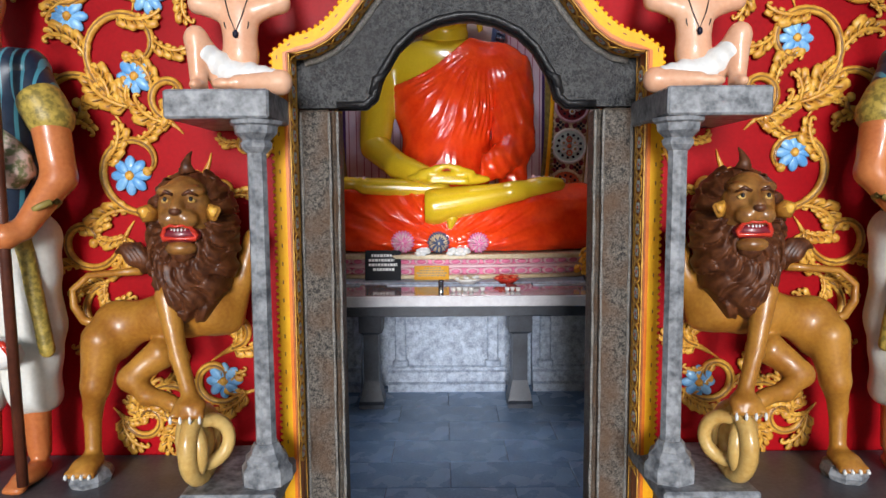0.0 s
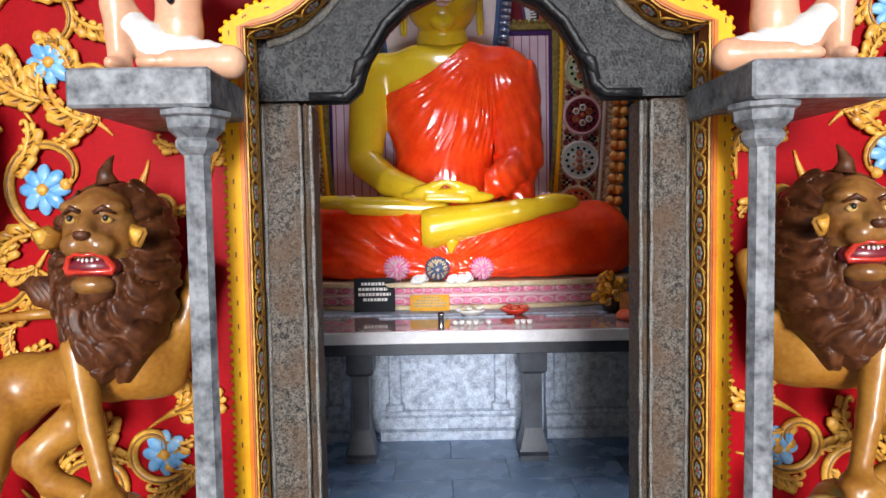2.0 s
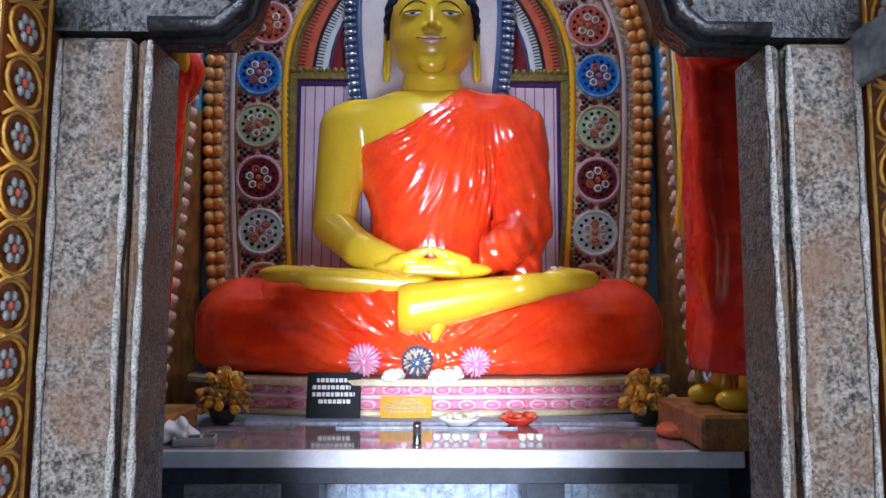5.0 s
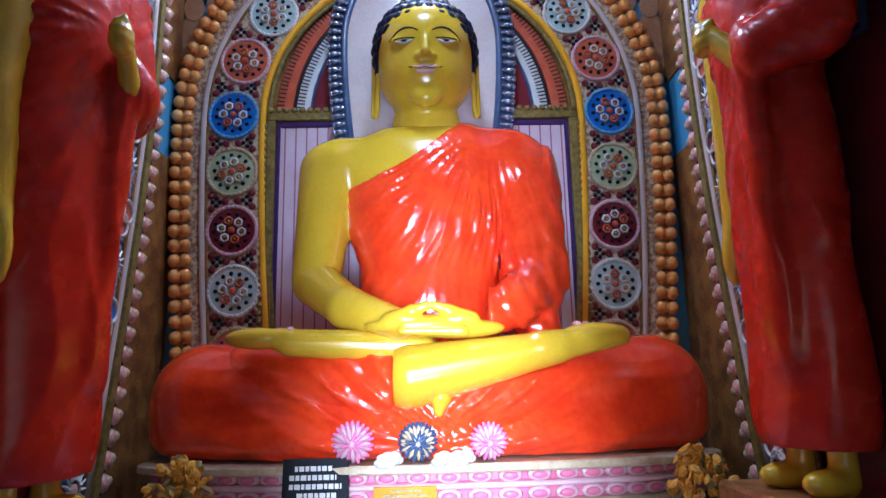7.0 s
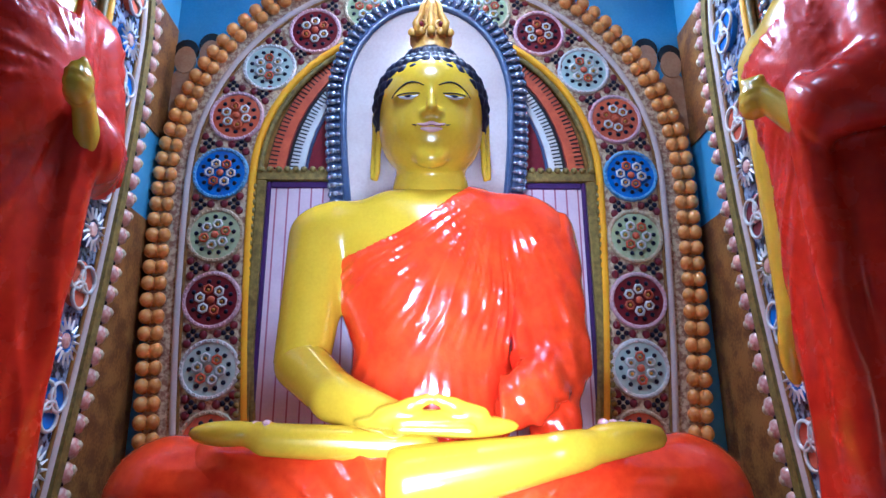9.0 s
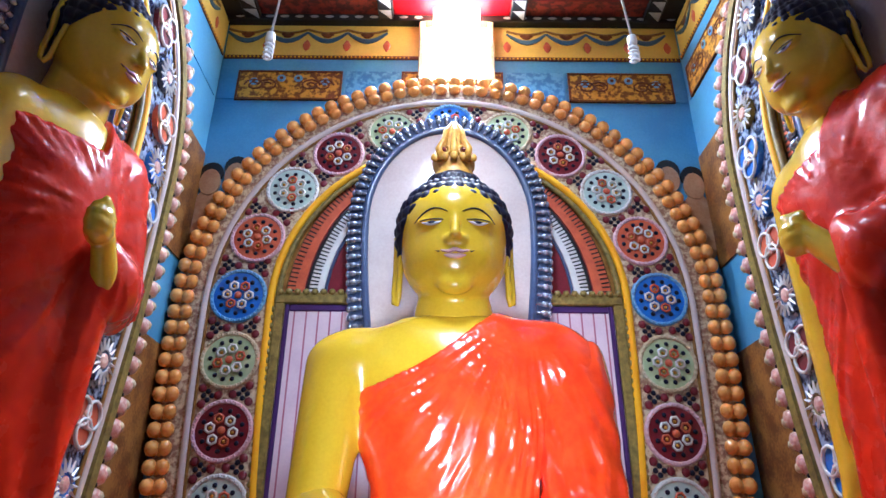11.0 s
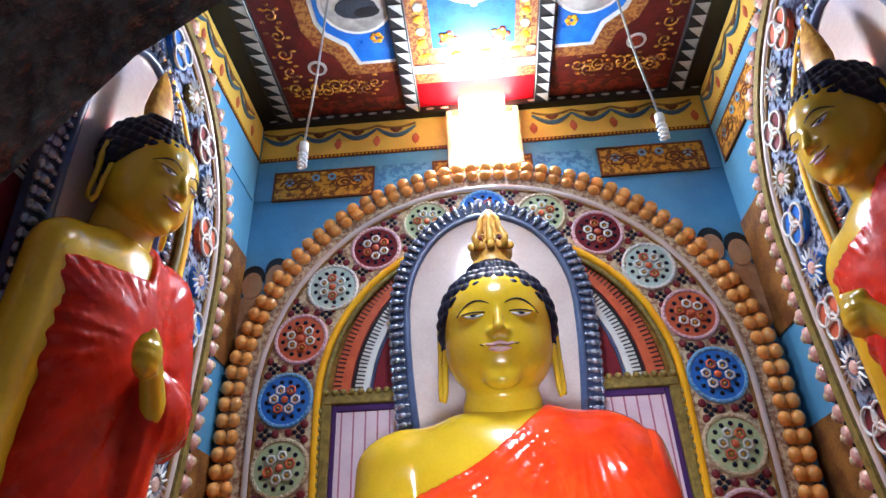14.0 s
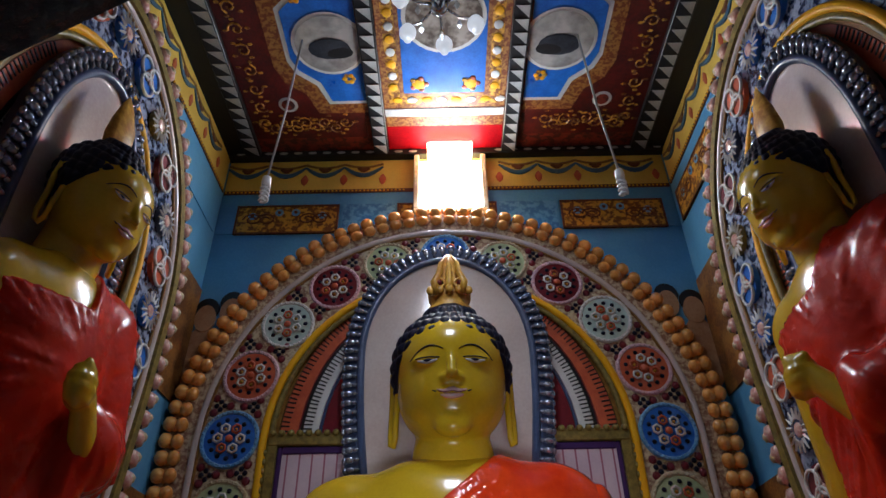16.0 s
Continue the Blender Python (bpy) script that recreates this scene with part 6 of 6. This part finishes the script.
for side in (-1, 1):
    q = lambda a: a if side > 0 else 180 - a
    for x, z, r, st_, tu, turns, leaves, lead, size in (
        (1.42, 2.22, 0.21, -60, 1, 1.15, 8, 0.15, 1.0), (1.40, 1.72, 0.22, -120, 1, 1.1, 8, 0.20, 1.0), (1.06, 1.62, 0.085, 30, -1, 1.2, 3, 0.12, 0.7),
        (0.93, 1.80, 0.060, 200, -1, 1.1, 2, 0.10, 0.6), (1.68, 1.98, 0.15, 160, -1, 1.2, 6, 0.15, 0.9), (1.64, 1.40, 0.14, 200, 1, 1.2, 6, 0.15, 0.9),
        (1.10, 0.78, 0.115, 240, 1, 1.15, 6, 0.15, 0.8), (1.02, 1.00, 0.075, 250, -1, 1.1, 4, 0.15, 0.8), (1.30, 0.64, 0.13, 20, 1, 1.2, 7, 0.12, 0.95),
        (1.42, 0.60, 0.09, 330, -1, 1.1, 5, 0.12, 0.8), (0.68, 2.60, 0.10, 250, 1, 1.2, 3, 0.16, 0.6), (0.93, 2.48, 0.09, 200, -1, 1.2, 4, 0.14, 0.7),
        (1.22, 2.52, 0.16, 0, 1, 1.2, 7, 0.15, 0.9), (1.70, 2.50, 0.17, 90, 1, 1.2, 7, 0.15, 0.9), (1.56, 1.08, 0.12, 60, -1, 1.1, 5, 0.12, 0.8), (1.25, 2.02, 0.10, 300, 1, 1.0, 5, 0.12, 0.9)):
        scroll(side * x, z, r, q(st_), side * tu, turns, leaves, lead, size)
for x, z, r in ((-1.40, 2.10, 0.085), (-1.67, 2.35, 0.085), (-1.33, 2.43, 0.08), (-1.44, 1.68, 0.09), (-1.07, 0.77, 0.085), (1.41, 2.24, 0.08), (1.42, 1.76, 0.085), (1.04, 0.75, 0.08)):
    blue_flower(x, z, r)

# ---- shrine: pedestal, altar table and offerings ----
def bowed(hw, y0, depth, back, n=22):
    """Plan of the statue's seat: bowed front, straight back."""
    return [(CX + hw * math.sin(a), y0 + depth * (1 - math.cos(a))) for a in [-math.pi / 2 + math.pi * k / n for k in range(n + 1)]] + [(CX + hw, back), (CX - hw, back)]


def tier(hw, y0, depth, z0, z1, e=0.008):
    rings = [(bowed(hw - e, y0 + e, depth, 6.3), z0), (bowed(hw, y0, depth, 6.3), z0 + e), (bowed(hw, y0, depth, 6.3), z1 - e), (bowed(hw - e, y0 + e, depth, 6.3), z1)]
    n = len(rings[0][0])
    verts = [(x, y, z) for line, z in rings for x, y in line]
    faces = [(j * n + k, j * n + (k + 1) % n, (j + 1) * n + (k + 1) % n, (j + 1) * n + k) for j in range(3) for k in range(n)]
    return verts, faces + [list(range(n))[::-1], [3 * n + k for k in range(n)]]


seat = thing("lotus_seat", "pink lotus-petal seat with yellow ledges under the statue", "pedestal")
for hw, y0, z0, z1, ma, name in ((1.42, 5.34, 0.86, 0.895, CREAM, "lower_ledge"), (1.39, 5.37, 0.895, 0.955, PINK, "lower_petal_band"), (1.42, 5.335, 0.955, 0.982, PINK_PALE, "white_fillet"), (1.40, 5.37, 0.982, 1.03, PINK, "upper_petal_band"), (1.46, 5.30, 1.03, 1.072, CREAM, "upper_ledge")):
    link(name, mesh_of(name, *tier(hw, y0, 0.30, z0, z1), ma), seat)
petal = Geo().add(*ball((0, 0, 0), (0.060, 0.012, 0.030), 10, 6), 0).add(*ball((0, -0.006, -0.002), (0.042, 0.012, 0.020), 8, 6), 1).mesh("petal", [PINK_PALE, PINK], True)
for z, hw, y0 in ((0.924, 1.39, 5.37), (1.008, 1.40, 5.37)):
    for k in range(28):
        a = -1.45 + 2.9 * (k + 0.5) / 28
        link("petal", petal, seat, pose(CX + hw * math.sin(a), y0 + 0.30 * (1 - math.cos(a)) - 0.004, z, 0, 0, math.degrees(math.atan2(0.30 * math.sin(a), hw * math.cos(a)))))

stone_base = thing("stone_pedestal", "silver-grey rough plastered pedestal with pilasters behind the altar table", "pedestal")
link("core", mesh_of("core", *slab(CX - 1.42, CX + 1.42, 5.16, 6.38, 0, 0.86, 0.01), PLINTH), stone_base)
for x0, x1 in ((-0.54, 0.40), (0.62, 1.36), (-1.48, -0.76)):
    name = "panel_block"
    prof = [(5.0, 0.0), (5.0, 0.06), (5.03, 0.075), (5.03, 0.15), (5.05, 0.165), (5.05, 0.185), (5.07, 0.20), (5.07, 0.74), (5.04, 0.77), (5.04, 0.86)]
    g = Geo()
    n = len(prof)
    verts = [(x, y, z) for x in (x0, x1) for y, z in prof] + [(x, 5.2, z) for x in (x0, x1) for z in (0, 0.86)]
    faces = [(k, k + 1, n + k + 1, n + k) for k in range(n - 1)] + [[2 * n, *range(n), 2 * n + 1], [2 * n + 2, *range(n, 2 * n), 2 * n + 3][::-1]]
    g.add(verts, faces)
    for x in (x0 + 0.10, x1 - 0.10):
        link("pilaster", mesh_of("pilaster", *slab(x - 0.045, x + 0.045, 5.035, 5.1, 0.20, 0.74, 0.01), PLINTH), stone_base)
        link("pilaster_base", mesh_of("pilaster_base", *slab(x - 0.065, x + 0.065, 5.022, 5.1, 0.19, 0.25, 0.012), PLINTH), stone_base)
    link(name, g.mesh(name, [PLINTH]), stone_base)

table = thing("altar_table", "long altar table with white tiled edge and dark legs", "table")
link("tabletop", mesh_of("tabletop", *slab(CX - 1.40, CX + 1.41, 4.555, 5.36, 0.770, 0.846, 0.006), TABLE_TOP), table)
link("top_tiles", mesh_of("top_tiles", *slab(CX - 1.395, CX + 1.405, 4.575, 5.355, 0.846, 0.850, 0.001), TABLE_BROWN), table, label="pinkish brown polished tiles")
link("apron", mesh_of("apron", *slab(CX - 1.25, CX + 1.35, 4.60, 5.2, 0.69, 0.768, 0.004), TABLE_LEG), table)
for x in (-0.63, 0.47, -1.30, 1.22):
    g = Geo()
    prof = [(4.60, 0), (4.60, 0.03), (4.62, 0.05), (4.64, 0.20), (4.64, 0.55), (4.62, 0.57), (4.615, 0.69)]
    verts = []
    for y, z in prof:
        w = 0.09 if z < 0.06 else 0.055 if z < 0.56 else 0.085
        verts += [(x - w, y, z), (x + w, y, z), (x + w, 4.80, z), (x - w, 4.80, z)]
    n = len(prof)
    faces = [(4 * k + j, 4 * k + (j + 1) % 4, 4 * k + 4 + (j + 1) % 4, 4 * k + 4 + j) for k in range(n - 1) for j in range(4)]
    g.add(verts, faces + [(3, 2, 1, 0), tuple(4 * n - 4 + j for j in range(4))])
    link("leg", g.mesh("leg", [TABLE_LEG]), table)


def bars(parent, x0, x1, z0, rows, y, ma, h):
    """Lines of short plain bars for writing."""
    for k, (a, b) in enumerate(rows):
        x, n = x0 + a * (x1 - x0), 0
        while x < x0 + b * (x1 - x0) - 0.006:
            w = min((0.014, 0.022, 0.017, 0.026)[(n + k) % 4], x0 + b * (x1 - x0) - x)
            link("character", mesh_of("character", *slab(x, x + w, y - 0.001, y + 0.001, z0 - k * h * 1.75, z0 - k * h * 1.75 + h, 0), ma), parent)
            x, n = x + w + 0.006, n + 1


sign = thing("black_sign", "black sign with white writing leaning on the lotus seat", "sign", pose(-0.595, 5.30, 0.852, -6, 0, 0))
link("board", mesh_of("board", *slab(-0.150, 0.150, -0.006, 0.006, 0, 0.258, 0.002), SIGN_BLACK), sign)
bars(sign, -0.118, 0.118, 0.203, ((0.1, 0.85), (0.0, 0.9), (0.0, 1.0), (0.15, 0.95)), -0.008, WHITE, 0.022)
sign = thing("yellow_sign", "small yellow sign with dark writing against the lotus seat", "sign", pose(-0.19, 5.315, 0.852, -5, 0, 0))
link("board", mesh_of("board", *slab(-0.145, 0.145, -0.004, 0.004, 0, 0.125, 0.002), SIGN_YELLOW), sign)
bars(sign, -0.125, 0.125, 0.100, ((0.25, 0.8), (0.1, 0.9), (0.0, 1.0), (0.05, 0.95)), -0.0055, OLIVE, 0.012)

holder = thing("steel_holder", "slim shiny steel cylinder on the altar table", "holder", pose(-0.11, 4.66, 0.851))
link("body", mesh_of("body", *turned([(0.020, 0), (0.022, 0.004), (0.020, 0.01), (0.020, 0.082), (0.023, 0.086), (0.022, 0.094), (0.015, 0.092)], 16), STEEL, smooth=True), holder)
link("cap", mesh_of("cap", *turned([(0.019, 0.0925), (0.019, 0.10), (0.004, 0.104)], 16), BLACK, smooth=True), holder)


def tray(x, y, ma, label, petals):
    t = thing("offering_bowl", label, "bowl", pose(x, y, 0.851))
    link("bowl", mesh_of("bowl", *turned([(0.05, 0), (0.06, 0.004), (0.10, 0.030), (0.112, 0.042), (0.106, 0.042), (0.055, 0.010)], 18, 0.8), ma, smooth=True), t)
    g = Geo()
    for k in range(26):
        a, r = k * 2.4, 0.085 * math.sqrt((k + 0.5) / 26)
        g.add(*ball((r * math.cos(a), 0.8 * r * math.sin(a), 0.045 + 0.012 * math.sin(k)), (0.024, 0.017, 0.012), 7, 5), k % 2)
    link("blossoms", g.mesh("blossoms", petals, True), t)


tray(0.10, 5.14, WHITE, "white bowl heaped with cream offering blossoms", [CREAM, WHITE])
tray(0.42, 5.16, MOUTH, "red plastic offering bowl with petals", [MOUTH, CORAL])
for k, x in enumerate((-0.02, 0.025, 0.07, 0.115, 0.155, 0.20, 0.385, 0.425, 0.465)):
    if k == 4:
        continue
    cup = thing("offering_cup", "tiny white offering cup on the altar table", "cup", pose(x, 4.75 + 0.01 * (k % 2), 0.851), group="offering cups")
    link("cup", mesh_of("cup", *turned([(0.011, 0), (0.017, 0.012), (0.019, 0.028), (0.016, 0.026), (0.010, 0.008)], 12), WHITE, smooth=True), cup)

for x, label in ((-1.17, "dark pot of yellow flowers beside the lotus seat"), (1.12, "dark pot of yellow flowers beside the seat")):
    pot = thing("flower_pot", label, "flower pot", pose(x, 5.20, 0.851))
    link("pot", mesh_of("pot", *turned([(0.05, 0), (0.058, 0.01), (0.078, 0.07), (0.085, 0.08), (0.075, 0.08), (0.06, 0.05)], 16), TABLE_LEG, smooth=True), pot)
    g = Geo()
    rnd = random.Random(7 + int(10 * x))
    for k in range(120):
        a, b, r = rnd.uniform(0, 6.28), rnd.uniform(-0.3, 1.5), rnd.uniform(0.06, 0.14)
        c = (r * math.cos(b) * math.cos(a), r * math.cos(b) * math.sin(a), 0.11 + 1.3 * r * math.sin(b))
        v, f = ball((0, 0, 0), (rnd.uniform(0.016, 0.030), 0.008, rnd.uniform(0.018, 0.032)), 6, 4)
        g.add(v, f, 0 if k % 5 else 1, pose(*c, rnd.uniform(-60, 60), rnd.uniform(-60, 60), rnd.uniform(0, 360)))
    link("bouquet", g.mesh("bouquet", [PETAL_YELLOW, OLIVE]), pot)


def blossom(x, r, inner, outer, label, rays=22):
    """A full double flower on the seat's ledge, leaning on the statue."""
    b = thing("plastic_flower", label, "flower", pose(x, 5.325, 1.078 + r * 0.92, 8, 0, 0))
    g = Geo()
    for ring, (q, w, d) in enumerate(((1.0, 0.20, 0.0), (0.75, 0.18, -0.02), (0.48, 0.15, -0.035))):
        for k in range(rays - 5 * ring):
            a = 2 * math.pi * (k + 0.3 * ring) / (rays - 5 * ring)
            v, f = ball((0, 0, 0.0), (w * r * 0.6, 0.008, 0.32 * r), 6, 5)
            g.add(v, f, ring % 2, pose(0.66 * q * r * math.sin(a), d + 0.01 * math.sin(3 * k), 0.66 * q * r * math.cos(a), -18, math.degrees(a), 0))
    link("petals", g.mesh("petals", [outer, inner], True), b)
    link("heart", mesh_of("heart", *ball((0, -0.04, 0), (0.16 * r, 0.02, 0.16 * r), 8, 6), inner, smooth=True), b)


blossom(-0.43, 0.105, PINK_PALE, PETAL_PINK, "bright pink plastic flower on the seat's ledge")
blossom(0.20, 0.095, PINK_PALE, PETAL_PINK, "bright pink plastic flower on the seat's ledge")
blossom(-0.13, 0.100, CREAM, NAVY, "blue and white rayed flower ornament on the ledge", 26)
for x in (-0.28, -0.245, -0.02, 0.04, 0.085):
    b = thing("white_shell_flower", "white petal ornament lying on the seat's ledge", "ornament", pose(x, 5.30, 1.074))
    g = Geo()
    for k in range(6):
        g.add(*ball((0.022 * math.cos(k), -0.004 * k, 0.022 + 0.018 * math.sin(k * 1.3)), (0.032, 0.014, 0.020), 7, 5), 0)
    link("petals", g.mesh("petals", [WHITE], True), b)

# clutter beside the altar
st = Statue()
crumple = lambda p: 0.012 * np.sin(60 * p[0] + 25 * p[1]) + 0.010 * np.sin(48 * p[1] - 40 * p[2]) + 0.006 * np.sin(110 * p[2] + 70 * p[0])
st.carve(cut(swell(join([ell((0, 0, 0.05), (0.13, 0.10, 0.06)), ell((0.10, 0.02, 0.035), (0.09, 0.08, 0.04))], 0.05), crumple), lambda p: -p[2]), (-0.2, -0.16, -0.01), (0.24, 0.16, 0.14), 0.009, WHITE)
thing("plastic_bag", "crumpled white plastic bag on the table's end", "bag", pose(-1.33, 4.72, 0.851), data=st.mesh("plastic_bag"))
box = thing("small_tray", "small dark tray with two compartments on the table", "tray", pose(-1.12, 4.66, 0.851, 0, 0, 12))
link("rim", Geo().add(*slab(-0.09, 0.09, -0.05, 0.05, 0, 0.012, 0.003)).add(*slab(-0.09, 0.09, -0.05, -0.042, 0.012, 0.035, 0)).add(*slab(-0.09, 0.09, 0.042, 0.05, 0.012, 0.035, 0)).add(*slab(-0.09, -0.082, -0.042, 0.042, 0.012, 0.035, 0)).add(*slab(0.082, 0.09, -0.042, 0.042, 0.012, 0.035, 0)).add(*slab(0.02, 0.028, -0.042, 0.042, 0.012, 0.033, 0)).mesh("rim", [TOOTH]), box)
link("dark_lining", mesh_of("dark_lining", *slab(-0.08, 0.018, -0.04, 0.04, 0.0125, 0.018, 0), BLACK), box)
link("dark_lining", mesh_of("dark_lining", *slab(0.03, 0.08, -0.04, 0.04, 0.0125, 0.018, 0), BLACK), box)
st = Statue()
st.carve(cut(swell(ell((0, 0, 0.02), (0.13, 0.10, 0.05)), lambda p: 0.006 * np.sin(50 * p[0]) + 0.005 * np.sin(60 * p[1])), lambda p: -p[2]), (-0.18, -0.15, -0.01), (0.18, 0.15, 0.1), 0.01, CORAL)
thing("folded_cloth", "folded orange cloth at the feet of a statue", "cloth", pose(1.19, 4.85, 0.851), data=st.mesh("folded_cloth"))

# hanging bulbs and the chandelier
for x, xc in ((-1.04, -0.96), (0.87, 0.78)):
    bulb = thing("hanging_bulb", "white spiral bulb hanging from a slanting cable", "light bulb", pose(x, 5.3, 4.21), group="hanging bulbs")
    link("cable", mesh_of("cable", *tube([(0, 0, 0.09), ((xc - x) * 0.45, 0, 0.6), ((xc - x) * 0.75, 0, CEIL - 4.21 - 0.02)], 0.007, 6), CABLE, smooth=True), bulb)
    link("socket", mesh_of("socket", *turned([(0.012, 0.10), (0.024, 0.09), (0.026, 0.05), (0.022, 0.03)], 12), WHITE, smooth=True), bulb)
    spiral = [(0.021 * math.cos(k * 0.7), 0.021 * math.sin(k * 0.7), 0.03 - 0.0032 * k) for k in range(36)]
    link("tube", mesh_of("tube", *tube(spiral, 0.008, 6), BULB, smooth=True), bulb)
chand = thing("chandelier", "small glass chandelier with upright white lamps", "chandelier", pose(-0.09, 4.78, 0))
link("rod", mesh_of("rod", *tube([(0, 0, CEIL - 0.02), (0, 0, 5.1)], 0.010, 8), STEEL, smooth=True), chand)
link("hub", mesh_of("hub", *turned([(0.02, 5.0), (0.05, 5.03), (0.06, 5.07), (0.03, 5.12), (0.012, 5.14)], 14), STEEL, smooth=True), chand)
for k in range(6):
    a = k * math.pi / 3 + 0.4
    c, s = math.cos(a), math.sin(a)
    arm = link("arm", mesh_of("arm", *tube([(0.04 * c, 0.04 * s, 5.06), (0.12 * c, 0.12 * s, 5.02), (0.20 * c, 0.20 * s, 5.05), (0.22 * c, 0.22 * s, 5.09)], 0.008, 6), STEEL, smooth=True), chand)
    link("glass_cup", mesh_of("glass_cup", *turned([(0.014, 0.03), (0.032, 0.015), (0.048, -0.02), (0.046, -0.05), (0.03, -0.068), (0.022, -0.072), (0.020, -0.10), (0.008, -0.112)], 12), GLOW_SHEEN, smooth=True), arm, pose(0.22 * c, 0.22 * s, 5.04))
    link("drop", mesh_of("drop", *turned([(0.002, 0.03), (0.012, 0.0), (0.016, -0.02), (0.002, -0.05)], 6), BULB), arm, pose(0.12 * c, 0.12 * s, 4.97))

# ---- floor tiles ----
tile = mesh_of("tile", *slab(-0.348, 0.348, -0.163, 0.163, -0.02, 0.0, 0.003), SLATE)
for j in range(9):
    for k in range(-3, 4):
        x = CX + 0.7 * k + (0.35 if j % 2 else 0)
        if WALL_L < x - 0.34 and x + 0.34 < WALL_R:
            link("tile", tile, floor, pose(x, 3.18 + 0.33 * j, 0))
